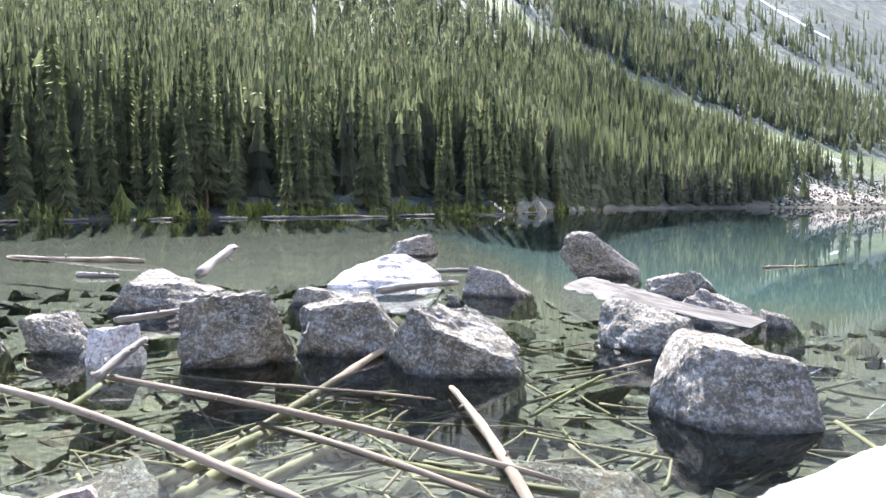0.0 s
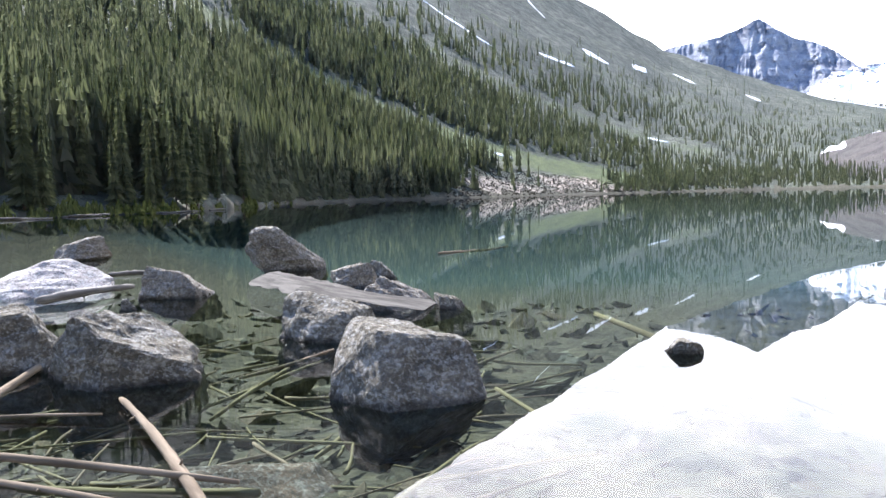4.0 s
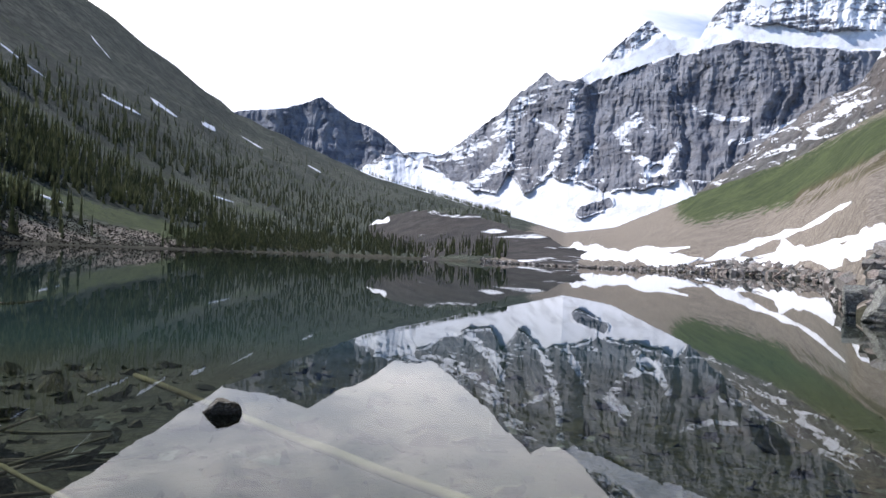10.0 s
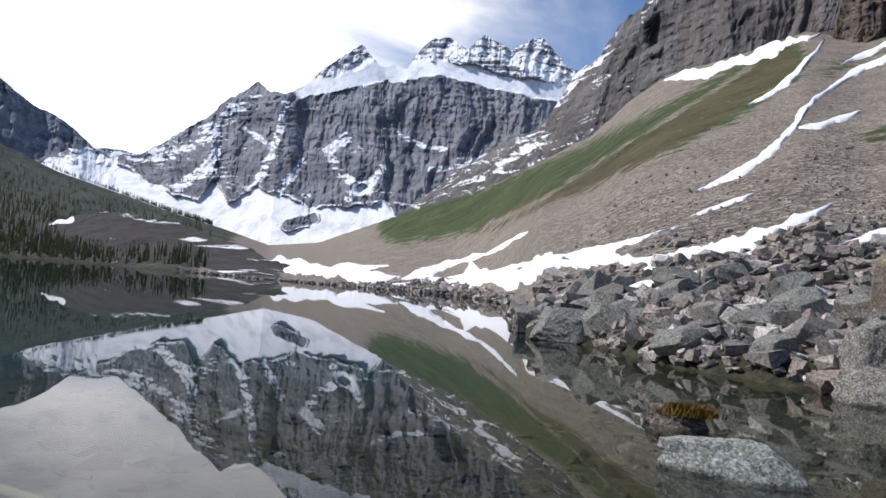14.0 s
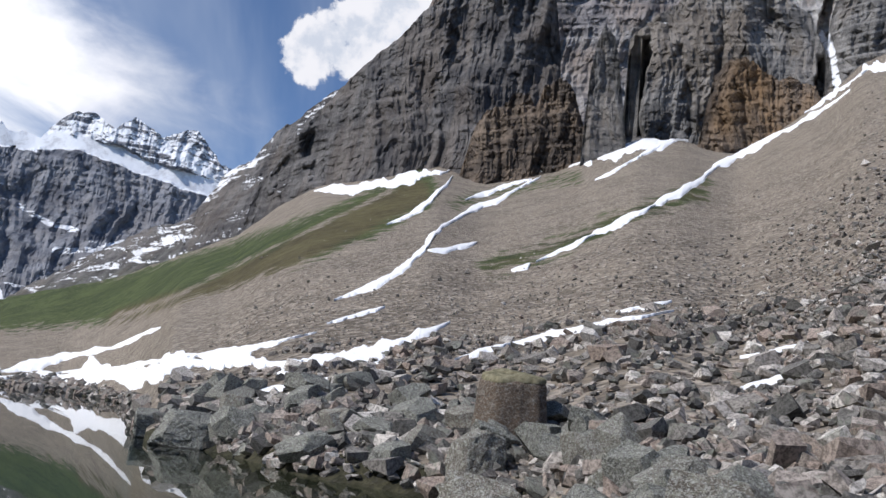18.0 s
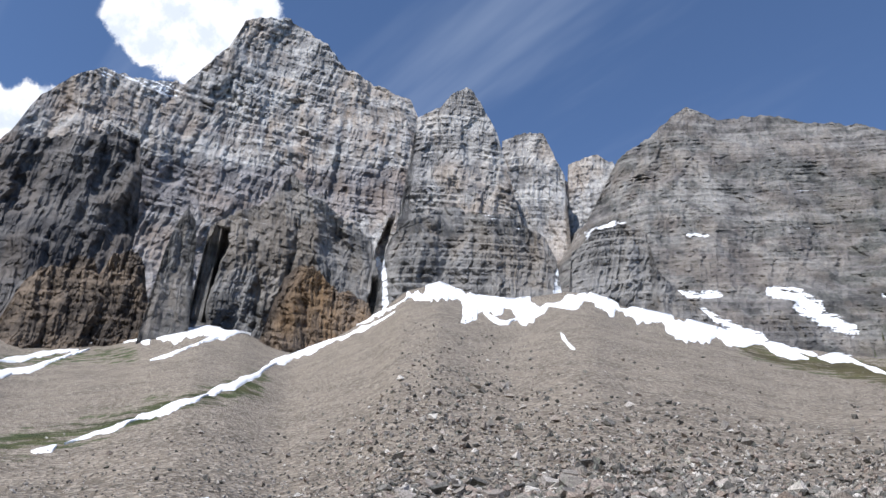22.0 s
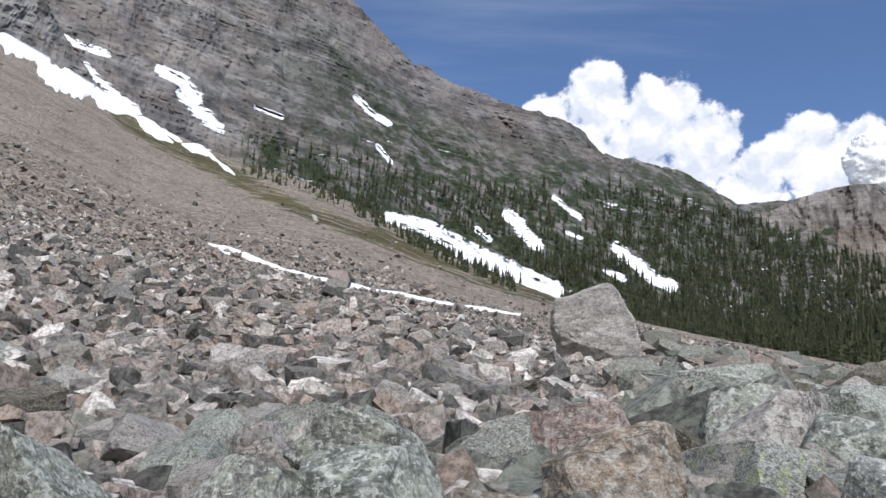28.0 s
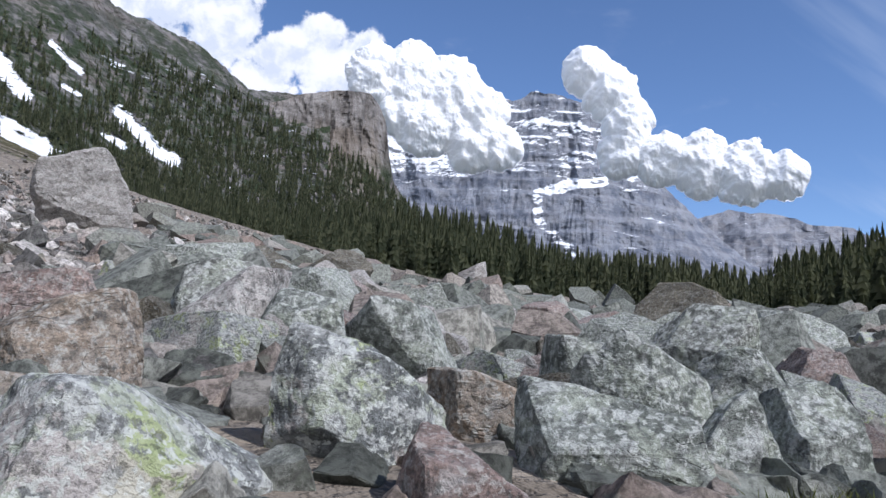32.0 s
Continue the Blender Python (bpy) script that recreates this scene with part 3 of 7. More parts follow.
def land_z(az, r):
    az, r = np.broadcast_arrays(np.asarray(az, float), np.asarray(r, float))
    rf, zf, ef, rc, ec, g = land(az)
    z = EYE + np.minimum(r, rc) * np.tan(np.radians(land_el(az, r)))
    z = z + np.maximum(r - rc, 0) * 0.03 * np.where((az > 185) & (az < 290), 0.0, 1.0)
    x, y = r * np.sin(np.radians(az)), r * np.cos(np.radians(az))
    rough = np.clip((r - rf) / 40, 0, 1) * np.minimum(r * 0.012, 14)
    z = z + rough * (fbm(x / (r * 0.2 + 2), y / (r * 0.2 + 2), 0, 2, 5) - 0.5) * smooth(rc - r, -10, 60)
    # lake bed between the near and the far shore
    near = np.interp(az, [-60, -40, 90, 105, 114], [12, 3.4, 3.6, 6, 10])
    fall = np.interp(az, [-60, -2, 14], [0.014, 0.014, 0.065])
    bed = -np.minimum(np.minimum(0.16 * (r - near), 0.5 + fall * (r - near)), np.minimum(0.22 * (rf - r), 7.0))
    bed = bed + 0.16 * (fbm(x * 0.8, y * 0.8, 0, 4, 9) - 0.5) * np.clip((rf - r) / 5, 0, 1)
    shore = 0.3 * (1 - r / near)
    bed = np.where(r < near, shore, bed)
    under = 0.35 + (zf - 0.35) * np.clip(r / rf, 0, 1)
    return np.where(r < rf, np.where(az < 114.01, bed, np.minimum(under, 0.45 + 0 * under)), z)


def in_band(az, el, pts, half):
    """How far a place lies inside a strip that follows pts (azimuth, elevation), 1 on its line and 0 at its edge."""
    best = np.full(np.broadcast(az, el).shape, 9e9)
    for (a0, e0), (a1, e1) in zip(pts[:-1], pts[1:]):
        d = np.array([a1 - a0, e1 - e0])
        u = np.clip(((az - a0) * d[0] + (el - e0) * d[1]) / (d @ d), 0, 1)
        best = np.minimum(best, np.hypot(az - a0 - u * d[0], el - e0 - u * d[1]))
    return np.clip(1 - best / half, 0, 1)


GREEN_CHUTE = [(2, 15.0), (6, 12.8), (11.5, 9.7), (17.6, 6.4), (24.4, 3.5), (29.2, 2.2), (36, 0.7)]
GREEN_CHUTE_2 = [(12, 16), (18, 12.2), (26, 8.0), (34, 4.6), (41, 2.5)]


def build_ground():
    az = np.concatenate([np.arange(-60, -35, 2.0), np.arange(-35, 78, 0.5), np.arange(78, 83, 0.2), np.arange(83, 250, 0.5), np.arange(250, 300, 2.0)])
    r = np.concatenate([[0.05], np.geomspace(0.6, 3200, 225)])
    A, R = np.meshgrid(az, r)
    Z = land_z(A, R)
    xyz = polar(A, R, Z)
    el = land_el(A, R)
    ma, mr = (A[:-1, :-1] + A[1:, 1:]) / 2, (R[:-1, :-1] + R[1:, 1:]) / 2
    ma = np.c_[ma, np.full((len(ma), 1), 299.0)]
    mr = np.c_[mr, mr[:, :1]]
    rf = foot_r(ma)
    wet = (mr < rf * 1.03 + 0.3) & (ma < 114)
    index = np.where(wet, 1, 0)
    edge = 57 + 1.0 * np.clip(el, 0, 4.5)
    wood = smooth(A, edge + 3, edge - 3) + smooth(A, 288, 294)
    wood = np.maximum(wood, smooth(A, 184, 190) * smooth(A, 292, 286) * smooth(R / np.interp(A, TOP_R_AZ, TOP_R), 0.95, 1.02))
    wood = wood * (1 - 0.5 * smooth(in_band(A, el, [(23.5, 0.4), (29, 0.6), (35, 0.1)], 1.3), 0, 0.5))
    green = smooth(in_band(A, el, GREEN_CHUTE, 1.0), 0, 1.0) * 0.9 + smooth(in_band(A, el, GREEN_CHUTE_2, 0.7), 0, 1.0) * 0.5 + smooth(in_band(A, el, [(20, 15.5), (28, 11), (36, 7.2), (45, 4.2)], 0.6), 0, 1.0) * 0.42 + smooth(in_band(A, el, [(26, 15), (33, 10.6), (41, 6.6)], 0.4), 0, 1.0) * 0.4
    meadow = smooth(in_band(A, el, [(71, 4.7), (77, 6.0), (83, 9.0), (90, 12.6), (97, 16.9)], 2.7), 0.0, 1.0)
    trail = smooth(in_band(A, el, [(77.6, 5.0), (81.1, 7.0), (85.2, 10.1), (89.9, 13.2), (95.0, 16.7)], 0.3), 0, 0.6)
    brown = smooth(in_band(A, el, [(78, 4.6), (83.4, 7.4), (88.8, 11.3), (94.0, 15.0), (97, 16.8)], 1.6), 0, 1.0)
    meadow = meadow * (1 - 0.55 * trail)
    dry = smooth(in_band(A, el, [(100, 16.5), (104, 17.8), (109, 19)], 1.3), 0, 1.0) * 0.5
    strip = smooth(in_band(A, el, [(103, 12.0), (107, 13.5), (112, 16), (118, 18.3)], 2.0), 0, 1.0) * 0.6
    right = smooth(in_band(A, el, [(154, 22.0), (157.8, 20.7), (164.1, 18.6), (170.6, 16.7), (177.1, 14.7), (183.5, 12.9), (187.7, 12.0)], 1.0), 0, 0.8) * 0.62 + smooth(in_band(A, el, [(160, 20.6), (166, 19.6), (172, 17.6), (177, 15.6)], 1.2), 0, 1.0) * 0.4
    far_flats = smooth(el, 3.2, 1.0) * smooth(A, 20, 30) * smooth(A, 60, 52) * 0.1
    green = green + np.maximum.reduce([meadow * 1.2, dry, strip, right, far_flats])
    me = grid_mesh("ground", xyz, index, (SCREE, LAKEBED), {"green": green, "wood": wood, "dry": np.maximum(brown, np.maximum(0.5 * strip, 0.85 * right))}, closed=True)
    tagged(new("ground", me), "scree slopes, wooded slopes and stony lake bed as one ground", "ground", kind="structure")


def build_water():
    az = np.arange(-60, 300, 3.0)
    r = np.concatenate([[0.05], np.geomspace(1.5, 1100, 40)])
    A, R = np.meshgrid(az, r)
    ob = new("water", grid_mesh("water", polar(A, R, 0 * R), None, (WATER,), closed=True))
    tagged(ob, "still clear teal lake water mirroring the mountains", "lake", kind="structure")
    ob.visible_shadow = False


# ---- mountains ----


def mountain(name, label, ridge, foot, r_foot, r_top, material, cols=240, rows_n=120, jag=0.35, relief=30.0, column=18.0, bed=26.0, steps=0.5, bend=1.0, seed=1, snow=None, green=None, stain=None, back=400.0, kind="mountain", lean=0.0, clefts=(), chim=0.9, band_of=None):
    """A mountain face seen from the lake: a wall from its foot to its ridge, with buttresses, gullies and ledges, and a back that falls away.
    ridge and foot: (azimuth, elevation); r_foot and r_top: distances, as numbers or (azimuth, distance) rows."""
    a0, a1 = ridge[0][0], ridge[-1][0]
    az = np.linspace(a0, a1, cols)
    ra, re = zip(*ridge)
    fa, fe = zip(*foot)
    top = np.interp(az, ra, re) + jag * (fbm(az * 1.1, seed * 7.1, 0, 5, seed, 0.6) - 0.5) * 2
    low = np.minimum(np.interp(az, fa, fe), top - 0.05)
    rb = np.interp(az, *zip(*r_foot)) if isinstance(r_foot, list) else np.full(cols, float(r_foot))
    rt = np.interp(az, *zip(*r_top)) if isinstance(r_top, list) else np.full(cols, float(r_top))
    v = np.linspace(0, 1, rows_n)[:, None]
    A = np.broadcast_to(az, (rows_n, cols))
    E = low + (top - low) * v
    # the face leans back evenly: its depth follows a rounded ridge line, so that the crest's teeth don't groove the face
    n = max(3, int(3.5 / (a1 - a0) * cols))
    k = np.hanning(2 * n + 3)[1:-1]
    def rounded(line):
        return np.convolve(np.pad(line, n, mode="edge"), k / k.sum(), mode="valid")
    s_top, s_low = rounded(top), rounded(low)
    f = np.clip((E - s_low) / np.maximum(s_top - s_low, 0.5), 0.0, 1.25)
    base = rb + (rt - rb) * f ** bend
    Z = base * np.tan(np.radians(E))
    arc = np.radians(A - a0) * base.mean()
    # gullies and buttresses run up the face; beds run across it
    warp = column * 2.5 * (fbm(arc / (column * 9), Z / (column * 9), 0, 3, seed + 3) - 0.5)
    u = arc + warp
    pillars = fbm(u / (column * 6), Z / (column * 16), 0, 3, seed + 11, 0.45, True)
    jitter = column * (fbm(arc / column, Z / column, 0, 3, seed + 51, 0.6) - 0.5)
    big, _ = facets((u + jitter) / (column * 3.0), (Z + jitter) / (column * 11), seed + 21)
    flute = fbm(u / (column * 0.7), Z / (column * 7), 0, 4, seed + 81, 0.6, True)
    mid, rift = facets((u + 0.8 * jitter) / (column * 1.1), (Z - 0.8 * jitter) / (column * 4.5), seed + 61)
    small, _ = facets((u - 0.5 * jitter) / (column * 0.5), (Z + 0.6 * jitter) / (column * 0.55), seed + 91)
    zz = Z + 0.08 * arc * lean + bed * 0.7 * (fbm(arc / 90, Z / 90, 0, 3, seed + 31) - 0.5)
    fade = 0.35 + 0.65 * smooth(fbm(arc / (bed * 4), Z / (bed * 3), 0, 3, seed + 71), 0.3, 0.7)
    def ledges(height, lag):
        q = zz / height + 0.7 * fbm(zz / (height * 2.7), lag, 0, 2, seed + 41)
        return np.floor(q) + smooth(q - np.floor(q), 0.72, 1.0) - q
    shelf = 0.3 * bed * ledges(bed, 1.0) + 0.05 * bed * ledges(bed * 0.37, 5.0)
    push = relief * (1.5 * (0.6 - pillars) + 0.9 * big + 0.4 * mid + 0.16 * small + 0.45 * (0.6 - flute) + 0.12 * chim * smooth(rift, 0.1, 0.0) * smooth(fade, 0.7, 1.0)) + steps * shelf * fade
    if snow:
        push = push * (1 - 0.94 * smooth(snow(A, E, np.broadcast_to(top, A.shape), np.broadcast_to(low, A.shape)), 0.6, 0.95))
    for ca, e0, e1, w, deep in clefts:
        mid = ca + 1.6 * (fbm(E * 0.35, ca, 0, 4, seed + 81) - 0.5)
        w = w * (0.4 + 1.2 * fbm(E * 0.8, ca + 9, 0, 3, seed + 83))
        push = push + deep * smooth(w - np.abs(A - mid), 0, 0.3 * w) * smooth(E, e0 - 0.6, e0 + 0.6) * smooth(E, e1 + 0.5, e1 - 0.5)
    R = base + push * smooth(v, 0.0, 0.1)
    xyz = polar(A, R, EYE + R * np.tan(np.radians(E)))
    k = 8
    tail = np.linspace(0, 1, k + 1)[1:, None]
    R2 = R[-1] + tail * back
    Z2 = xyz[-1, :, 2] * (1 - tail ** 1.3) + 2 * tail
    xyz = np.concatenate([xyz, polar(np.broadcast_to(az, R2.shape), R2, Z2)])
    AA, EE = np.concatenate([A, np.broadcast_to(az, R2.shape)]), np.concatenate([E, np.broadcast_to(top, R2.shape)])
    TT, LL = np.broadcast_to(top, AA.shape), np.broadcast_to(low, AA.shape)
    attrs = {key: (f(AA, EE, TT, LL) if f else np.zeros(AA.shape)) for key, f in (("snow", snow), ("green", green), ("stain", stain), ("band", band_of))}
    ob = new(name)
    cut = int(rows_n * 0.45)
    for piece, i, j in (("lower_face", 0, cut + 1), ("upper_face", cut, rows_n), ("back_slope", rows_n - 1, rows_n + k)):
        part(piece, grid_mesh(piece, xyz[i:j], None, (material,), {key: value[i:j] for key, value in attrs.items()}, shade=False), ob)
    return tagged(ob, label, kind)


def band(pts, half, power=1.0):
    return lambda A, E: smooth(in_band(A, E, pts, half), 0, 0.7) * power


SLOPE_SNOW = [([(174.2, 17.4), (176.4, 17.2), (177.8, 16.7), (180, 15.5), (183.5, 14.2), (187.0, 12.7)], 0.7), ([(183.4, 18.1), (184.7, 16.9), (185.6, 15.9)], 0.5), ([(186.8, 19.4), (188.7, 18.0)], 0.26), ([(191.4, 15.8), (192.8, 14.8), (194, 13.6), (195.2, 13.1)], 0.5), ([(190.6, 14.2), (191.9, 13.6)], 0.28), ([(181.0, 17.0), (182, 16.3)], 0.24), ([(187.8, 16.9), (188.8, 16.5)], 0.16)]


def build_mountains():
    def hazy_snow(A, E, T, L):
        return -0.08 + 0.6 * smooth(in_band(A, E, [(49, 6.6), (53, 6.9)], 1.0), 0, 0.6) - 0.12 * smooth(T - E, 0, 5)
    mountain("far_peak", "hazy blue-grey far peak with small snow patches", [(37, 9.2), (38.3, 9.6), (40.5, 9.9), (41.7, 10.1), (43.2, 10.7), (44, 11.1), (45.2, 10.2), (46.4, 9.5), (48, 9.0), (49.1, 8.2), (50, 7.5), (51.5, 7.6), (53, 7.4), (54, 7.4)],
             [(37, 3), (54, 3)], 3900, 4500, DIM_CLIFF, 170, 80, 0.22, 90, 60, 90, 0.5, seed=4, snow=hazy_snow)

    def ice_edge(A):
        return np.interp(A, [62, 63.2, 68.7, 73.4, 77.4, 81.4, 84], [13.6, 12.7, 14.5, 15.4, 14.7, 14.2, 14]) + 0.35 * (fbm(A * 1.3, 4.0, 0, 4, 55) - 0.5)

    def glacier_snow(A, E, T, L):
        cap = ice_edge(A)
        s = 1.0 * smooth(E, cap - 0.15, cap + 0.1) - 0.56 * smooth(E - cap + 0.9 * (fbm(A * 0.7, E * 0.5, 0, 3, 77) - 0.5), np.interp(A, [62, 66, 69, 71, 82], [0.5, 0.8, 1.2, 0.7, 0.9]), np.interp(A, [62, 66, 69, 71, 82], [1.1, 1.4, 2.2, 1.2, 1.4]))
        apron = np.interp(A, [47, 49.8, 52.9, 55.2, 56.9, 57.7, 58.9, 60.9, 63.4, 64.7, 66.3, 67.5, 69.9, 71, 75], [6.1, 7.7, 6.0, 4.9, 4.9, 6.7, 4.9, 6.2, 5.8, 5.1, 5.2, 5.4, 6.2, 5.0, 5.5])
        apron = apron + 1.0 * (fbm(A * 0.9, E * 0.25, 0, 4, 66) - 0.5)
        s = s + 0.8 * smooth(E, apron + 0.35, apron - 0.2)
        s = s + 0.45 * smooth(in_band(A, E, [(62.2, 12.2), (61.9, 10.2), (61.4, 8.2), (60.6, 6.2)], 0.45), 0, 0.7)
        s = s + 0.45 * smooth(in_band(A, E, [(66.8, 10.6), (65.5, 9.2), (66.5, 7.8), (68.5, 6.6)], 0.6), 0, 0.7)
        s = s + 0.3 * smooth(in_band(A, E, [(54, 7.6), (57, 9.6), (60, 12.4)], 1.0), 0, 0.8)
        for pts, w in (([(57.8, 8.2), (56.8, 6.6), (55.5, 5.6)], 0.55), ([(63.8, 8.4), (62.8, 6.8), (61.5, 5.2)], 0.4), ([(69.5, 8.4), (68.6, 7.2), (67.2, 6.0)], 0.5), ([(70.4, 11), (72, 10.4), (74, 10.2)], 0.3), ([(73, 8.6), (75.5, 9.2), (78, 10.4)], 0.35), ([(59.5, 10.2), (61, 9.4)], 0.3)):
            s = s + 0.42 * smooth(in_band(A, E, pts, w), 0, 0.7)
        s = s - 0.9 * smooth(in_band(A, E, [(63.1, 3.7), (64.9, 4.4)], 0.55), 0, 0.6)
        return s + 0.1 + 0.08 * smooth(A, 64, 57)
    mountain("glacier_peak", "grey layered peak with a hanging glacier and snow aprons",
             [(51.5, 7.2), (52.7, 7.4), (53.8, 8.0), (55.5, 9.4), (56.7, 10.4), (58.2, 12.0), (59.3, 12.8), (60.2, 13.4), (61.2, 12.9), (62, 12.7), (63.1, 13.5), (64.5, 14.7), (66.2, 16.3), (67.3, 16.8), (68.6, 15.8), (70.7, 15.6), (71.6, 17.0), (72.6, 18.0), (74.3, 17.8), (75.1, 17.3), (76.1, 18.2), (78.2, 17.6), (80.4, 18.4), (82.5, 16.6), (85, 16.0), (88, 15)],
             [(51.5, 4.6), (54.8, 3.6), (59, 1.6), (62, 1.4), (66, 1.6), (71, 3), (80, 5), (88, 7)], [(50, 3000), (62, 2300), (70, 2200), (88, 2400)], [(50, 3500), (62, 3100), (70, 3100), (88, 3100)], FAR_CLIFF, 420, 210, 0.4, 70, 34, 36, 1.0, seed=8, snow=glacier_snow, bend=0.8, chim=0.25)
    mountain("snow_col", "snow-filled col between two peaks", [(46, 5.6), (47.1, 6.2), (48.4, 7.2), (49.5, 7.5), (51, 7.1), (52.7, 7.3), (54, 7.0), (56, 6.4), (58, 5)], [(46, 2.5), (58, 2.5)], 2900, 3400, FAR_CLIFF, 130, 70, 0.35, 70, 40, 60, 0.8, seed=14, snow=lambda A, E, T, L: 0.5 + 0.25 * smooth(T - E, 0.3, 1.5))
    mountain("moraine", "dark grey moraine with scattered snow patches", [(45.5, 0.2), (47.0, 1.6), (48.4, 2.5), (49.6, 3.1), (52.6, 3.4), (54.9, 3.3), (57.3, 2.7), (59.8, 2.0), (62, 1.3), (65, 0.6), (69, 0.0)], [(45.5, -0.2), (69, -0.2)], [(45.5, 800), (51, 770), (56, 540), (61, 425), (69, 385)], [(45.5, 1250), (56, 1000), (62, 750), (69, 600)], MORAINE, 240, 80, 0.45, 12, 40, 16, 0.6, seed=17, bend=0.8, chim=0.0,
             snow=lambda A, E, T, L: 0.14 + 0.6 * smooth(in_band(A, E, [(47.3, 2.3), (49, 2.6)], 0.35), 0, 0.6) + 0.12 * smooth(A, 54, 58))

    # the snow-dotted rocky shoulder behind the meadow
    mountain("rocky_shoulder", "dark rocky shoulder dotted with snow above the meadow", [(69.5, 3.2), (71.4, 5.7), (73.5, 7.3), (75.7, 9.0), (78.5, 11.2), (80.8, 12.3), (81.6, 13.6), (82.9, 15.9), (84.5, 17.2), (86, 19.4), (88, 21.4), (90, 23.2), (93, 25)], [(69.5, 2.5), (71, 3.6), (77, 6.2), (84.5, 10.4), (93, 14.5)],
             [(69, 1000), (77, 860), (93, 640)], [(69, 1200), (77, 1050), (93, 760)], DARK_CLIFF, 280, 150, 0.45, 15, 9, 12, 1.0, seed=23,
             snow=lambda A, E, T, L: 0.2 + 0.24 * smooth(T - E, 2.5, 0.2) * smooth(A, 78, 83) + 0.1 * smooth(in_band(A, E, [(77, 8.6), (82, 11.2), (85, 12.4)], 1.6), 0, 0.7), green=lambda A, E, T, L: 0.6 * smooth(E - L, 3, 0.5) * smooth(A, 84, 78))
    # main wall and its peak
    def wall_band(A, E, T, L):
        rise = 0.14 * (A - 115) + 0.5 * (fbm(A * 0.5, E * 0.7, 0, 4, 19) - 0.5)
        return 0.9 * smooth(E - rise, 33.6, 32.9) * smooth(E - rise, 29.2, 30.2) + 0.5 * smooth(E - rise, 36.1, 35.9) * smooth(E - rise, 35.2, 35.5) + 0.55 * smooth(E, 29.5, 28)

    def buff(A, E, T, L):
        rise = 0.14 * (A - 115)
        streak = smooth(fbm(A * 2.2, E * 0.35, 0, 5, 23, 0.6), 0.42, 0.6)
        return 0.5 * streak * smooth(E - rise, 33.2, 34.2) * smooth(E - rise, 38.3, 37.2)
    mountain("main_cliff", "high grey and buff limestone wall with a pointed summit",
             [(94, 23), (95.2, 28.0), (96.7, 30.8), (97.7, 33.8), (99.3, 35.7), (101.1, 36.7), (104.6, 37.0), (107.4, 37.7), (109, 39.4), (110.3, 41.2), (111.0, 42.9), (113.3, 43.6), (114.9, 43.6), (116.6, 43.3), (118.8, 42.7), (120.4, 41.4), (123.9, 40.5), (127.1, 39.8), (129, 37), (133, 35), (148, 34)],
             [(94, 14), (100, 16), (110, 18), (120, 20), (126, 22), (148, 23)], 650, [(94, 730), (113, 810), (148, 790)], GREY_CLIFF, 560, 290, 0.4, 17, 11, 15, 0.9, seed=31,
             snow=lambda A, E, T, L: 0.06 + 0.5 * smooth(in_band(A, E, [(101.5, 36.6), (106.8, 36.9)], 0.7), 0, 0.5) - 0.12 * smooth(E, 30, 40) + 0.7 * smooth(in_band(A, E, [(126.4, 24), (126.2, 26.5), (125.7, 28.2)], 0.3), 0, 0.5), lean=0.4,
             clefts=[(126.2, 24, 31, 0.4, 24), (136.9, 31, 38, 0.7, 40), (141.8, 29, 37, 0.6, 40)], stain=buff, band_of=wall_band)
    # turned from the sun: the shade on its face comes from the dark rock colour
    mountain("dark_buttress", "cliff buttress coloured dark grey for the shade it stands in", [(84.6, 12.5), (85.4, 15.5), (87, 18.6), (89.2, 22.0), (90.4, 23.6), (91.9, 25.4), (94.0, 27.2), (95.7, 29.3), (97.4, 30.6), (100.9, 32.0), (103.8, 33.1), (105.3, 33.1), (106.3, 30.6), (106.9, 27.4), (107.1, 25), (107.2, 18)], [(84.6, 10.5), (92, 13), (100, 15.5), (107.2, 17.5)],
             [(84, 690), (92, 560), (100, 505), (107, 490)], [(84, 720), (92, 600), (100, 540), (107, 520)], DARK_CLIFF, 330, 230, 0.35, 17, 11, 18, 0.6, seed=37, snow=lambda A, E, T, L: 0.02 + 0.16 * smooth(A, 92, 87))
    mountain("brown_outcrop", "brown and dark jagged rock outcrop at the scree top", [(99.7, 16.5), (100.1, 19.0), (100.6, 21.3), (101.6, 23.3), (103, 23.9), (104.6, 24.5), (105.3, 23.6), (105.9, 25.1), (107.0, 25.6), (108.2, 24.6), (109.2, 22.6), (109.6, 20)], [(99.7, 15.5), (104, 16.6), (109.6, 19)], [(99.6, 478), (109.6, 446)], [(99.6, 496), (109.6, 464)], BROWN_CLIFF, 180, 150, 0.9, 14, 6, 8, 0.7, seed=41, back=60)
    mountain("pinnacle", "pale sharp rock pinnacle with a black cleft", [(109.0, 20.5), (109.3, 26.2), (109.6, 28.0), (110.2, 29.4), (111.0, 28.7), (111.4, 27.3), (111.9, 24), (112.4, 20.5)], [(109, 19.5), (112.4, 20.5)], 440, 450, CRAG_CLIFF, 70, 130, 0.3, 7, 6, 12, 0.4, seed=43, back=30)
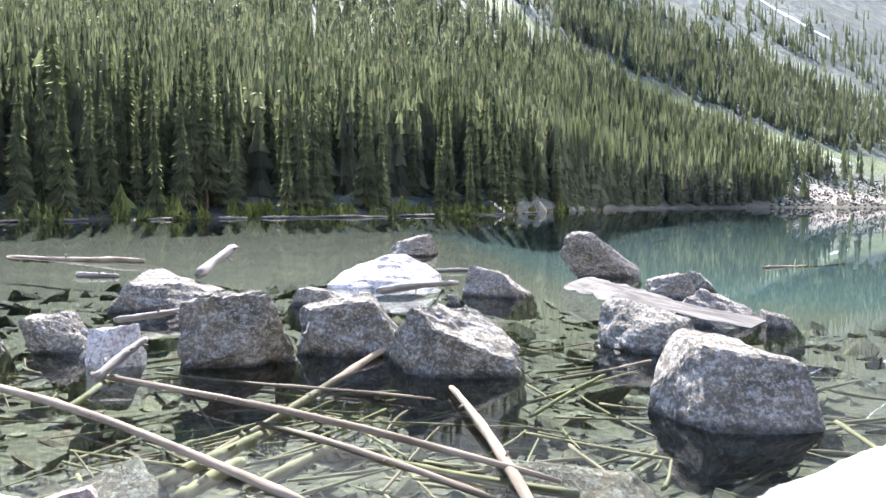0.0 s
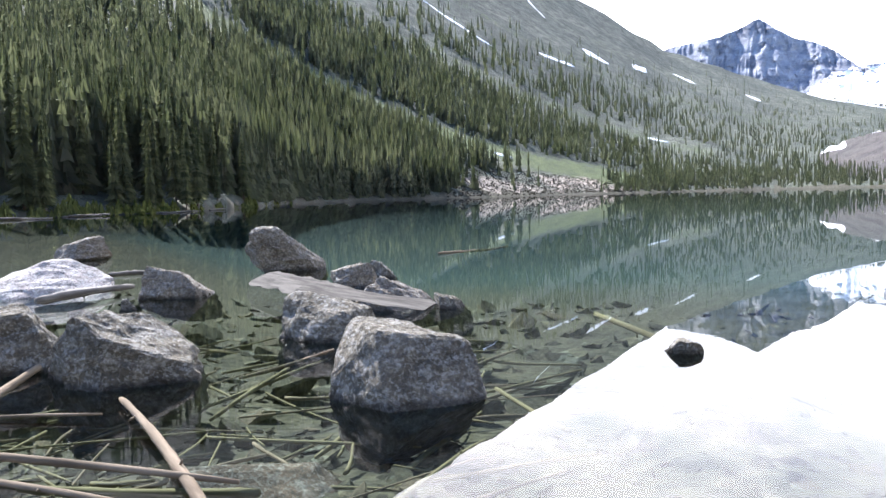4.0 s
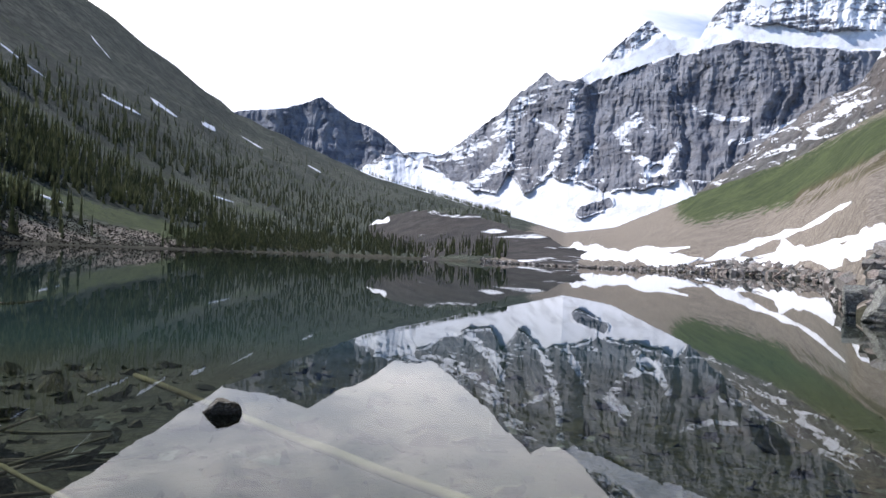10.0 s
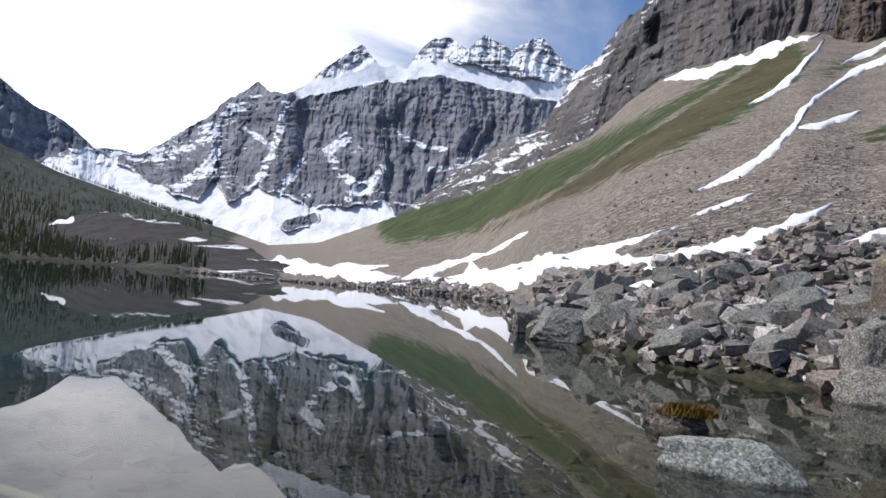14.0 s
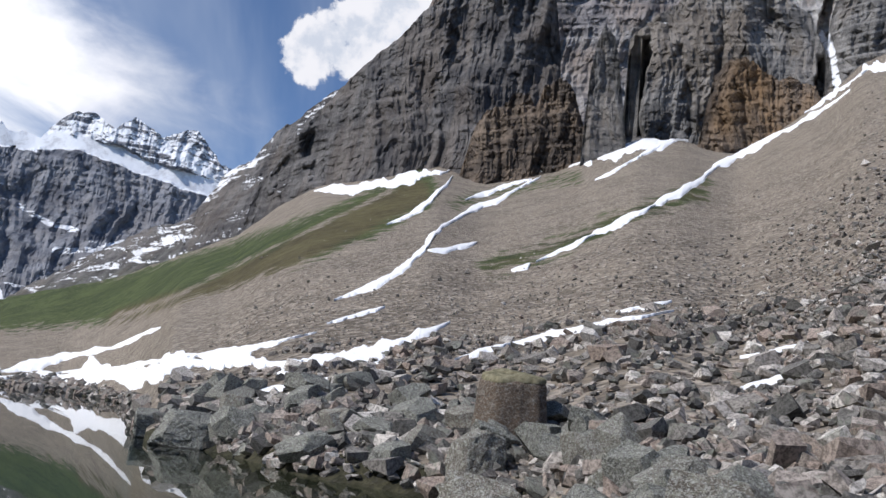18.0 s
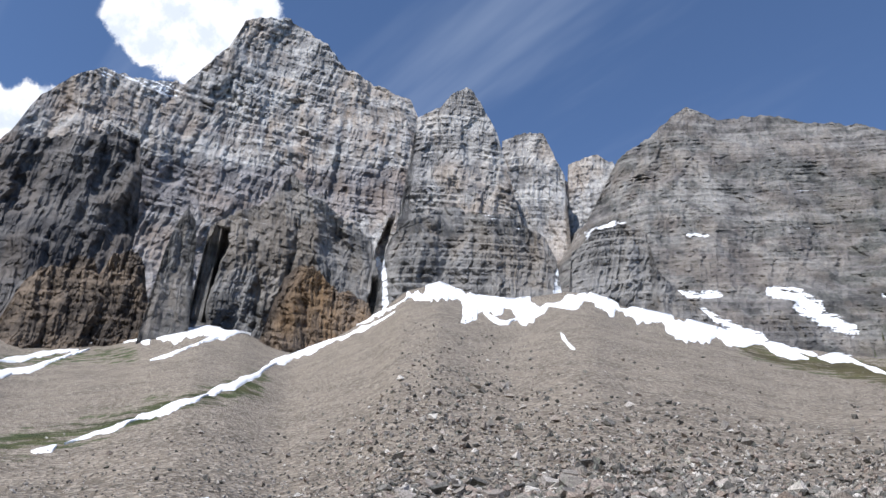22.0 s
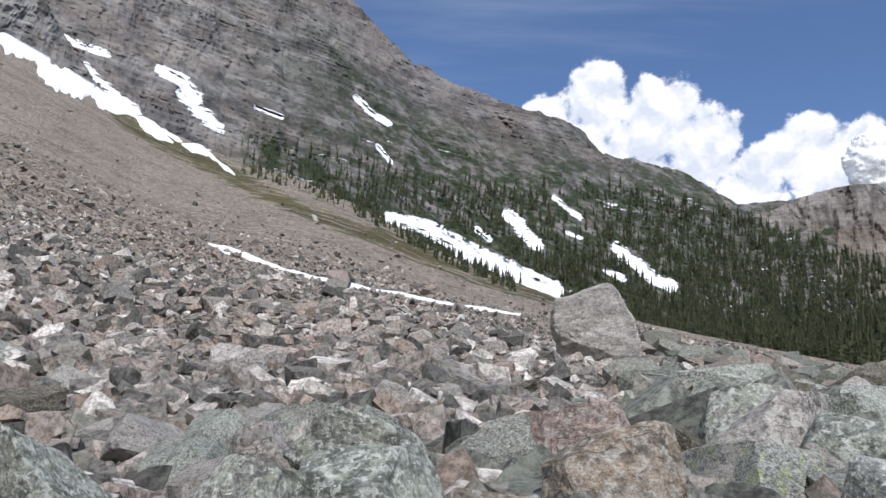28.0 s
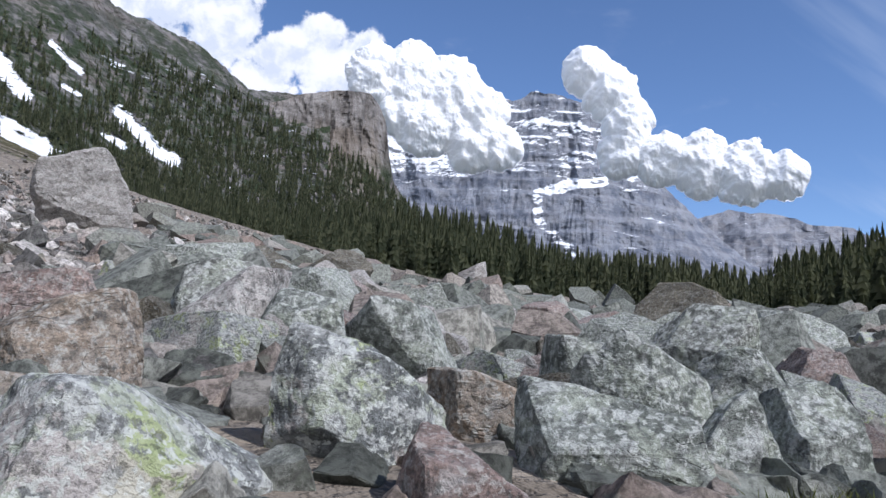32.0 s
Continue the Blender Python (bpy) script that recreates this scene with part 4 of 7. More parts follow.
    mountain("lower_crag", "grey crags at the foot of the wall", [(111.9, 21), (112.1, 28.6), (113.8, 30.1), (115.6, 30.6), (116.5, 31.3), (117.6, 33.4), (119.2, 32.4), (121.3, 31.3), (123.3, 30.4), (125.0, 29.5), (125.6, 27.9), (126.4, 25.5)], [(111.9, 20), (118, 20), (126.4, 22.5)], 474, 502, CRAG_CLIFF, 240, 190, 0.6, 14, 9, 10, 0.8, seed=47, back=80, snow=lambda A, E, T, L: 0.03 + 0 * A, clefts=[(112.9, 21.5, 28.3, 0.8, 50), (125.6, 23.5, 26.5, 0.45, 30)], lean=0.9)
    mountain("orange_outcrop", "rust-orange stained rock outcrop above the scree", [(117.2, 20.6), (117.9, 23.5), (118.5, 26.1), (119.6, 27.3), (120.5, 27.3), (122, 26.2), (122.9, 25.3), (123.6, 25.5), (125.3, 24.8), (126.2, 23)], [(117.2, 20), (120.3, 19.6), (126.2, 22.5)], 436, 452, BROWN_CLIFF, 170, 130, 0.7, 12, 6, 7, 0.8, seed=53, back=50,
             stain=lambda A, E, T, L: 0.85 * smooth(in_band(A, E, [(119.3, 22.8), (120.4, 26), (121.4, 24.8)], 2.2), 0, 0.9))
    mountain("lower_wall", "dark banded lower wall below the towers", [(125.8, 24), (126.2, 28.5), (126.6, 30.0), (127.5, 31.0), (130.8, 32.5), (135.0, 32.0), (137.8, 31.5), (139.4, 30.4), (140.4, 28.7), (140.8, 26)], [(125.8, 22.8), (130, 24.4), (140.8, 24)], 462, 490, CRAG_CLIFF, 240, 170, 0.5, 13, 9, 8, 1.2, seed=59, back=90, snow=lambda A, E, T, L: 0.05 + 0.7 * smooth(in_band(A, E, [(126.9, 23.5), (126.5, 26.5), (126, 28.2)], 0.35), 0, 0.5) + 0.7 * smooth(in_band(A, E, [(140.3, 24.5), (140.5, 27), (140.8, 29)], 0.5), 0, 0.5) + 0.5 * smooth(in_band(A, E, [(134.4, 32.0), (138, 30.6)], 0.25), 0, 0.6))
    mountain("rock_tower", "tall banded rock tower", [(126.9, 30), (127.4, 34.5), (127.9, 38.6), (129.2, 39.1), (130.2, 39.8), (131.4, 40.7), (132.2, 41.0), (133, 40.5), (133.8, 39.6), (135.2, 37.9), (136.3, 35.1), (137.6, 31)], [(126.9, 26), (137.6, 27)], 575, 602, GREY_CLIFF, 230, 220, 0.3, 11, 9, 8, 1.0, seed=61, back=50, stain=lambda A, E, T, L: 0.22 * smooth(E, 35, 39) + 0 * A)
    mountain("rock_tower", "smaller rock tower beside a dark cleft", [(135.5, 31), (135.7, 37.3), (137.2, 37.8), (138.4, 37.8), (139.4, 37.7), (140.4, 36.0), (141.2, 34.8), (141.6, 30)], [(135.5, 26), (141.6, 27)], 640, 662, GREY_CLIFF, 120, 170, 0.3, 9, 8, 9, 0.8, seed=67, back=40, stain=lambda A, E, T, L: 0.35 * smooth(E, 33, 37) + 0 * A)
    mountain("rock_tower", "blunt rock tower beside the gully", [(141.3, 30), (141.5, 35.4), (143, 35.9), (144.1, 36.1), (145.4, 35.5), (146.2, 33), (147, 29)], [(141.3, 26), (147, 26)], 680, 700, GREY_CLIFF, 100, 150, 0.25, 9, 8, 9, 0.8, seed=71, back=40)
    mountain("low_buttress", "low dark rounded buttress beside the snow gully", [(141.2, 25), (141.6, 29.3), (143.5, 30.7), (146.1, 31.2), (147.7, 30.2), (148.3, 27.8), (150, 25.8), (152, 24)], [(141.2, 24), (146, 23.6), (152, 22)], 462, 486, CRAG_CLIFF, 170, 120, 0.4, 10, 8, 8, 1.0, seed=97, back=90, lean=-0.8, snow=lambda A, E, T, L: 0.04 + 0 * A)

    def right_band(A, E, T, L):
        # pale rock on the spur, dark ledges across the lower face
        pale = smooth(in_band(A, E, [(146.5, 32.5), (150, 34.5), (151.5, 31.5)], 3.2), 0, 0.9) + smooth(in_band(A, E, [(156.2, 29.2), (157.6, 27.6)], 1.3), 0, 0.8)
        lines = smooth(fbm(A * 0.35, (E + 0.16 * (A - 150)) * 1.6, 0, 4, 29, 0.6), 0.45, 0.62)
        return np.clip(0.25 + 0.4 * smooth(A, 158, 176) + 0.6 * lines - 1.5 * pale * smooth(fbm(A * 1.3, E * 1.3, 0, 4, 37, 0.6), 0.35, 0.6), -0.9, 1)

    def right_snow(A, E, T, L):
        s = 0.06 + 0 * A
        for pts, w in SLOPE_SNOW + [([(142.6, 27.2), (143.4, 29.8), (145.2, 30.6)], 0.9), ([(156.4, 25.6), (158.2, 25.0), (159.2, 24.2)], 0.5), ([(158, 24.2), (159.6, 23.2), (161.1, 22.4)], 0.5), ([(159.6, 20.7), (162.5, 19.8)], 0.35), ([(148.6, 26.1), (151, 25.7), (152.6, 25.7)], 0.3), ([(171, 25.8), (172.2, 24.9), (173.7, 24.2)], 0.28), ([(173, 22.5), (174.1, 21.5)], 0.2), ([(151.4, 24.4), (153.4, 23.4), (155.1, 22.5)], 0.5), ([(163.5, 24.2), (165.5, 23.8)], 0.22), ([(150.8, 29.9), (152.4, 29.8)], 0.2)]:
            s = s + 0.85 * in_band(A, E, pts, 1.25 * w) ** 0.8
        return s
    mountain("right_mountain", "layered grey mountain falling to wooded ledges",
             [(139.5, 26), (140.5, 29.5), (143, 31.5), (145.8, 35.7), (148.8, 37.2), (150.6, 38.1), (151.9, 38.6), (153, 38.1), (154.7, 37.5), (158, 37.2), (160.6, 36.2), (164.4, 35.2), (168.7, 33.4), (171, 31.7), (173, 30.2), (175.4, 28.6), (177.6, 27.9), (180.5, 26.8), (185.8, 25.4), (187.9, 24.7), (188.9, 24.0), (190.2, 22.6), (193, 22.0), (195.9, 21.1), (198, 19.9), (199.9, 18.6), (202, 18.5), (204.8, 18.6), (206, 18.9)],
             [(139.5, 24), (150, 22.5), (156, 20.5), (165, 17), (175, 14), (190, 9), (206, 6)], [(139, 470), (160, 440), (175, 420), (190, 460), (206, 560)], [(139, 640), (152, 760), (175, 820), (206, 980)], RIGHT_CLIFF, 560, 280, 0.35, 13, 10, 8, 1.5, seed=73, snow=right_snow, lean=-0.6,
             green=lambda A, E, T, L: np.clip(smooth(A, 156, 178) * 1.0 * smooth(T - E, 1.0, 5.0) + 0.8 * smooth(in_band(A, E, [(164, 21.6), (171, 18.4), (178, 15)], 1.5), 0, 0.6) + smooth(A, 183, 195) * 0.85, 0, 1), stain=lambda A, E, T, L: 0.25 * smooth(in_band(A, E, [(178, 25), (189, 22.6)], 1.0), 0, 0.6), band_of=right_band)
    mountain("square_cliff", "square buff cliff ending the wooded ridge", [(201.5, 17.8), (203.5, 18.5), (205.2, 19.0), (207.2, 19.2), (208.8, 19.1), (209.5, 18.4), (210.1, 17.2), (210.5, 14.5), (210.9, 12.8), (212.2, 11.2), (213.5, 9)], [(201.5, 8), (213.5, 6)], [(201, 800), (213.5, 900)], [(201, 900), (213.5, 960)], CRAG_CLIFF, 110, 110, 0.15, 13, 10, 30, 0.3, seed=79,
             green=lambda A, E, T, L: smooth(E, 15.2, 13.2) * 1.0, stain=lambda A, E, T, L: 0.4 + 0 * A, back=300)

    def layered_snow(A, E, T, L):
        s = 0.04 + 0.34 * smooth(E, 11.0, 15.5) + 0.22 * smooth(A, 221, 216) * smooth(E, 11.8, 16) + 0.3 * smooth(A, 225.5, 227.5) * smooth(E, 12.5, 14)
        return s + 0.5 * smooth(in_band(A, E, [(226.4, 13.4), (224, 13.2), (221.6, 12.4), (221.7, 10.6), (223.4, 9.0), (224.5, 8.2)], 0.6), 0, 0.6)
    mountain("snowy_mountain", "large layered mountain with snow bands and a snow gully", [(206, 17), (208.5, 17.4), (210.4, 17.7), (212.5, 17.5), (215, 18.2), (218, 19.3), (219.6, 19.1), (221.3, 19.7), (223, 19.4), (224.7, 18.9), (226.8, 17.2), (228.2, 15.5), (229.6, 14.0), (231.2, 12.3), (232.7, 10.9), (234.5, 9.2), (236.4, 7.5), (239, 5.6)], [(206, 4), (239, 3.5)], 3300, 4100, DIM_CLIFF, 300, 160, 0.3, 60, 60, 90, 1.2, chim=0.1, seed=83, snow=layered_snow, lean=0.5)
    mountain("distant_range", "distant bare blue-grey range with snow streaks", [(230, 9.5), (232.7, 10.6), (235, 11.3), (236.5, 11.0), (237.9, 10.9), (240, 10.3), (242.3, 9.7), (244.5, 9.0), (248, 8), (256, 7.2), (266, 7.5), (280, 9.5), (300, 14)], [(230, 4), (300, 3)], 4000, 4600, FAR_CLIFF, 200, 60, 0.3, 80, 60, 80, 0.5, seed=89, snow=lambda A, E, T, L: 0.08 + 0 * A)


# ---- clouds hanging before the snowy mountain ----


def cloud(label, heaps, r, seed):
    """A heaped cloud: one billowing body; heaps: (azimuth, elevation, half width in degrees)."""
    az = np.arange(min(h[0] - 2 * h[2] for h in heaps), max(h[0] + 2 * h[2] for h in heaps), 0.05)
    el = np.arange(min(h[1] - 2 * h[2] for h in heaps), max(h[1] + 2 * h[2] for h in heaps), 0.05)
    A, E = np.meshgrid(az, el)
    f = np.full(A.shape, -9.0)
    for a, e, w in heaps:
        f = np.maximum(f, 1 - ((A - a) ** 2 + (E - e) ** 2) / (1.5 * w) ** 2)
    wide, billow = fbm(A * 0.6, E * 0.6, 0, 3, seed, 0.5), fbm(A * 1.5, E * 1.5, 0, 5, seed + 9, 0.55)
    f = f + 0.5 * (wide - 0.5) + 0.55 * (billow - 0.5) + 0.06
    inside = f > 0
    deep = r * 0.026 * np.sqrt(np.clip(f, 0, 2)) * (0.8 + 0.5 * fbm(A * 1.1, E * 1.1, 0, 2, seed + 5))
    n = A.size
    idx = np.arange(n).reshape(A.shape)
    keep = inside[:-1, :-1] & inside[:-1, 1:] & inside[1:, 1:] & inside[1:, :-1]
    quads = np.stack([idx[:-1, :-1], idx[:-1, 1:], idx[1:, 1:], idx[1:, :-1]], -1)[keep]
    front, rear = polar(A, r - deep, EYE + r * np.tan(np.radians(E))), polar(A, r + 0.3 * deep, EYE + r * np.tan(np.radians(E)))
    verts = np.concatenate([front.reshape(-1, 3), rear.reshape(-1, 3)])
    faces = np.concatenate([quads, quads[:, ::-1] + n])
    used, flat = np.unique(faces, return_inverse=True)
    ob = new("cumulus_cloud", soup_mesh("cumulus_cloud", verts[used], flat.reshape(-1, 4).tolist(), CLOUD, True))
    return tagged(ob, label, "cloud", "clouds before the mountain")


def build_clouds():
    cloud("white heaped cloud hiding part of the snowy mountain", [(209.2, 20.3, 1.5), (211.9, 19.8, 1.9), (214.6, 19.0, 2.0), (216.8, 17.6, 1.7), (213.2, 17.2, 1.7), (216.6, 15.9, 1.4), (218.8, 15.7, 1.1), (211, 17.8, 1.1)], 3000, 7)
    cloud("white drifting cloud in front of the mountain's shoulder", [(225.0, 20.9, 1.2), (226.8, 19.4, 1.4), (228.0, 17.2, 1.3), (227.6, 15.2, 1.2), (230.4, 14.8, 1.3), (233.2, 14.3, 1.5), (236.0, 13.7, 1.5), (238.4, 13.3, 1.1)], 3050, 8)


# ---- conifers ----


def conifer_crown(seed, levels=24, arms=8, width=0.17, low=0.06):
    """A spruce crown, one metre high: drooping skirts of boughs with ragged tips, one above the other."""
    rng = np.random.default_rng(seed)
    verts, tris = [], []
    gap = (0.97 - low) / levels
    for i in range(levels):
        f = i / levels
        z = low + (0.97 - low) * f
        reach = width * (1 - f) ** 0.85 * (0.7 + 0.5 * rng.random()) + 0.008
        n = max(4, int(round(arms * (1 - 0.4 * f))))
        turn = rng.random() * 6.28
        b = len(verts)
        verts.append((rng.normal(0, 0.004), rng.normal(0, 0.004), z + gap * 1.3 + 0.3 * reach))
        for k in range(2 * n):
            a = turn + 3.1416 * k / n + rng.normal(0, 0.3 / n)
            tip = k % 2 == 0
            L = reach * ((0.75 + 0.55 * rng.random()) if tip else (0.3 + 0.25 * rng.random()))
            drop = reach * (0.3 + 0.35 * rng.random()) * (1 if tip else 0.1)
            verts.append((L * math.cos(a), L * math.sin(a), z - drop * 0.6))
        for k in range(2 * n):
            tris.append((b, b + 1 + k, b + 1 + (k + 1) % (2 * n)))
    b = len(verts)
    verts += [(0.008, 0, 0.93), (-0.005, 0.007, 0.93), (-0.005, -0.007, 0.93), (0, 0, 1.0)]
    tris += [(b, b + 1, b + 3), (b + 1, b + 2, b + 3), (b + 2, b, b + 3)]
    return np.array([tuple(v) for v in verts]), np.array(tris)


def trunk_mesh():
    bm = bmesh.new()
    n, rings = 7, []
    for z, w in ((-0.03, 0.014), (0.05, 0.011), (0.4, 0.008), (0.95, 0.001)):
        rings.append([bm.verts.new((w * math.cos(6.283 * k / n), w * math.sin(6.283 * k / n), z)) for k in range(n)])
    for lo, hi in zip(rings[:-1], rings[1:]):
        for k in range(n):
            bm.faces.new((lo[k], lo[(k + 1) % n], hi[(k + 1) % n], hi[k]))
    me = bpy.data.meshes.new("trunk")
    bm.to_mesh(me)
    me.materials.append(BARK)
    return me


def far_trees(name, label, spots, heights, levels, arms, seed, material, width=0.15):
    """Many far conifers in one object."""
    rng = np.random.default_rng(seed)
    kinds = [conifer_crown(seed + k, levels, arms, width, 0.03) for k in range(5)]
    all_v, all_t, count = [], [], 0
    pick = rng.integers(0, 5, len(spots))
    spin = rng.random(len(spots)) * 6.283
    fat = 0.75 + 0.5 * rng.random(len(spots))
    for k, (v, t) in enumerate(kinds):
        where = np.nonzero(pick == k)[0]
        if not len(where):
            continue
        c, s, h, w = np.cos(spin[where])[:, None], np.sin(spin[where])[:, None], heights[where][:, None], fat[where][:, None]
        x, y, z = v[:, 0] * h * w, v[:, 1] * h * w, v[:, 2] * h
        pts = np.stack([spots[where, 0:1] + x * c - y * s, spots[where, 1:2] + x * s + y * c, spots[where, 2:3] + z], -1)
        all_v.append(pts.reshape(-1, 3))
        all_t.append((t[None] + (np.arange(len(where)) * len(v))[:, None, None] + count).reshape(-1, 3))
        count += pts.shape[0] * pts.shape[1]
    ob = new(name, tri_mesh(name, np.concatenate(all_v), np.concatenate(all_t), material))
    tagged(ob, label, "forest", kind="stuff")


def scatter(rng, n, az, el_or_r, by_el=True):
    """Places on the land, spread evenly over azimuth and elevation (or over distance)."""
    a = rng.uniform(*az, n)
    lo, hi = el_or_r
    r = land_r(a, rng.uniform(lo, hi, n)) if by_el else np.exp(rng.uniform(np.log(lo), np.log(hi), n))
    return a, r


def wood_top(a):
    """Elevation of the tree tops of the wood beyond the boulders."""
    return np.interp(a, [191, 196, 203, 208, 213.7, 218, 223.7, 231, 236.7, 238, 244.5, 252, 262], [10.9, 10.8, 10.0, 10.3, 10.6, 9.8, 8.1, 7.6, 6.7, 7.6, 9.2, 9.5, 9])


def build_forest():
    rng = np.random.default_rng(11)
    crowns = []
    trunk = trunk_mesh()
    trees = []
    for k in range(6):
        v, t = conifer_crown(100 + k, 34 + k, 11, 0.085 + 0.012 * (k % 3), 0.04 + 0.02 * k)
        root = new("spruce_tree")
        part("trunk", trunk, root)
        part("crown", tri_mesh("crown", v, t, NEEDLES), root)
        tagged(root, "tall dark green spruce standing in the forest edge", "tree", "spruces of the forest edge")
        trees.append(root)
    used = [False] * 6

    def plant(x, y, z, h, w):
        k = int(rng.integers(6))
        m = Matrix.LocRotScale((x, y, z), Euler((rng.normal(0, 0.015), rng.normal(0, 0.015), rng.random() * 6.28)), (h * w, h * w, h))
        if not used[k]:
            used[k] = True
            trees[k].matrix_basis = m
        else:
            copy_thing(trees[k], m).scale = (h * w, h * w, h)

    # the wood on the near shore of the lake
    for i in range(180):
        a = rng.uniform(-36, 9)
        depth = 95 * rng.random() ** 1.4
        r = foot_r(a) + 1.5 + depth
        h = rng.uniform(11, 22) * (1.0 if depth > 4 else 0.75) * np.interp(a, [-36, -25, 0, 9], [1.15, 1.12, 1.0, 0.8])
        if rng.random() < 0.12:
            h *= 0.45
        x, y, z = polar(a, r, land_z(a, r))
        plant(x, y, z - 0.3, h, rng.uniform(0.75, 1.15))
    n = 330
    a = rng.uniform(-36, 9, n)
    r = foot_r(a) + 6 + 95 * rng.random(n)
    far_trees("spruce_forest", "tall slim spruces crowded behind the forest edge", polar(a, r, land_z(a, r) - 0.3), rng.uniform(12, 23, n), 32, 9, 390, NEEDLES, 0.085)
    # bushes and grass along the wooded shore
    n = 1500
    a = rng.uniform(-36, 12, n)
    r = foot_r(a) + rng.uniform(-0.3, 4, n)
    far_trees("shore_bushes", "yellow-green bushes and young spruces along the lake shore", polar(a, r, np.maximum(land_z(a, r), 0) - 0.2), rng.uniform(0.4, 2.4, n) * np.clip(2.4 * (fbm(a * 1.4, 0, 0, 4, 3) - 0.25), 0.1, 2), 3, 5, 380, BUSH, 0.42)
    # the wood beyond the boulders
    for i in range(115):
        a = rng.uniform(191, 252)
        rc = np.interp(a, TOP_R_AZ, TOP_R)
        depth = 110 * rng.random() ** 1.5
        r = rc + 3 + depth
        x, y, z = polar(a, r, land_z(a, r))
        h = max(4.0, (EYE + r * math.tan(radians(wood_top(a))) - z) * rng.uniform(0.75, 1.2))
        plant(x, y, z - 0.6, h, rng.uniform(0.85, 1.25))

    def wood(name, label, n, az, el, h, keep, levels=9, arms=6, material=FAR_NEEDLES, seed=0, width=0.16):
        a, r = scatter(rng, n, az, el)
        e = land_el(a, r)
        ok = keep(a, e) > rng.random(n)
        a, r, e = a[ok], r[ok], e[ok]
        far_trees(name, label, polar(a, r, land_z(a, r) - 0.5), rng.uniform(*h, len(a)) * np.interp(a, [20, 42], [1.0, 0.62]), levels, arms, 300 + seed, material, width)

    clear = lambda a, e: 1 - smooth(in_band(a, e, GREEN_CHUTE, 1.0), 0, 0.5) - 0.9 * smooth(in_band(a, e, GREEN_CHUTE_2, 0.7), 0, 0.5)
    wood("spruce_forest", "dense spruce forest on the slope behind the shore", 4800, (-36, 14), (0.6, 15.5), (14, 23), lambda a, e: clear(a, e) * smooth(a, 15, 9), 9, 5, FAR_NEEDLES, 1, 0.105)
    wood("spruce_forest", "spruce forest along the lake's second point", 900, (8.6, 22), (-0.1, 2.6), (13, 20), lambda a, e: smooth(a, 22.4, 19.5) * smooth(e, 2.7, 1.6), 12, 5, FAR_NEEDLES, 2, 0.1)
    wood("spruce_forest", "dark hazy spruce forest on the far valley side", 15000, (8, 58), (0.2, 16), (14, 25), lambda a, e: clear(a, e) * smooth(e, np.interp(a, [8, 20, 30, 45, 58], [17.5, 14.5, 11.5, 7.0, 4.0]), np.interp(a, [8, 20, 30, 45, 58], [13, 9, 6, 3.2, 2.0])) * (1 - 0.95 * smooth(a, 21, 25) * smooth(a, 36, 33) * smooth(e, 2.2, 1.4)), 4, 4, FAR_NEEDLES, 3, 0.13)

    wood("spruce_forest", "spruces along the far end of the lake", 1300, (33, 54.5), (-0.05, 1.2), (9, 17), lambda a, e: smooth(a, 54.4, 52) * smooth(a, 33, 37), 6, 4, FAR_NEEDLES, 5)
    n = 2300
    a = rng.uniform(190, 258, n)
    r = np.interp(a, TOP_R_AZ, TOP_R) + 6 + 170 * rng.random(n)
    z = land_z(a, r)
    h = np.maximum(4, (EYE + r * np.tan(np.radians(wood_top(a))) - z) * rng.uniform(0.8, 1.18, n))
    far_trees("spruce_forest", "dense dark spruce wood beyond the boulder field", polar(a, r, z - 0.5), h, 12, 5, 360, NEEDLES, 0.13)

    n = 420
    a = rng.uniform(163, 184, n)
    e = np.interp(a, TOP_AZ, TOP_EL) - 0.15 - 0.7 * rng.random(n) ** 2
    r = land_r(a, e)
    far_trees("shrubs", "young spruces and shrubs along the edge of the scree", polar(a, r, land_z(a, r) - 0.3), rng.uniform(1.2, 4.5, n), 6, 5, 345, NEEDLES, 0.2)
    # wooded lower slopes of the mountain beyond the boulders
    n = 6500
    a = rng.uniform(162, 214, n)
    up = rng.random(n) ** 1.1
    lo = np.interp(a, TOP_AZ, TOP_EL) - 0.3
    hi = np.interp(a, [162, 168, 176, 184, 192, 200, 208, 214], [23.5, 22.5, 21.5, 20.5, 20.5, 18, 14.5, 10])
    e = lo + (hi - lo) * up
    ok = rng.random(n) < np.interp(a, [162, 168, 176, 186, 192], [0.02, 0.16, 0.45, 0.85, 1]) * (1 - 0.75 * up * smooth(a, 205, 185))
    for pts, w in SLOPE_SNOW:
        ok &= in_band(a, e, pts, w * 1.2) < 0.05
    a, e = a[ok], e[ok]
    low = np.interp(a, [139, 150, 156, 165, 175, 190, 206, 214], [24, 22.5, 20.5, 17, 14, 9, 6, 6])
    top = np.interp(a, [162, 168, 175.7, 185.8, 190.2, 195.9, 199.9, 206, 214], [36, 33, 29.2, 25.4, 22.6, 21.1, 18.6, 18.9, 14])
    v = np.clip((e - low) / (top - low), 0, 1)
    rb, rt = np.interp(a, [139, 160, 175, 190, 206, 214], [470, 440, 420, 460, 560, 640]), np.interp(a, [139, 152, 175, 206, 214], [640, 760, 820, 980, 960])
    r = rb + (rt - rb) * v - 14
    far_trees("spruce_forest", "spruce forest climbing the mountain's lower ledges", polar(a, r, EYE + r * np.tan(np.radians(e)) - 3), rng.uniform(8, 15, len(a)) * np.interp(a, [162, 176, 188], [0.55, 0.75, 1]), 7, 4, 340, NEEDLES, 0.15)


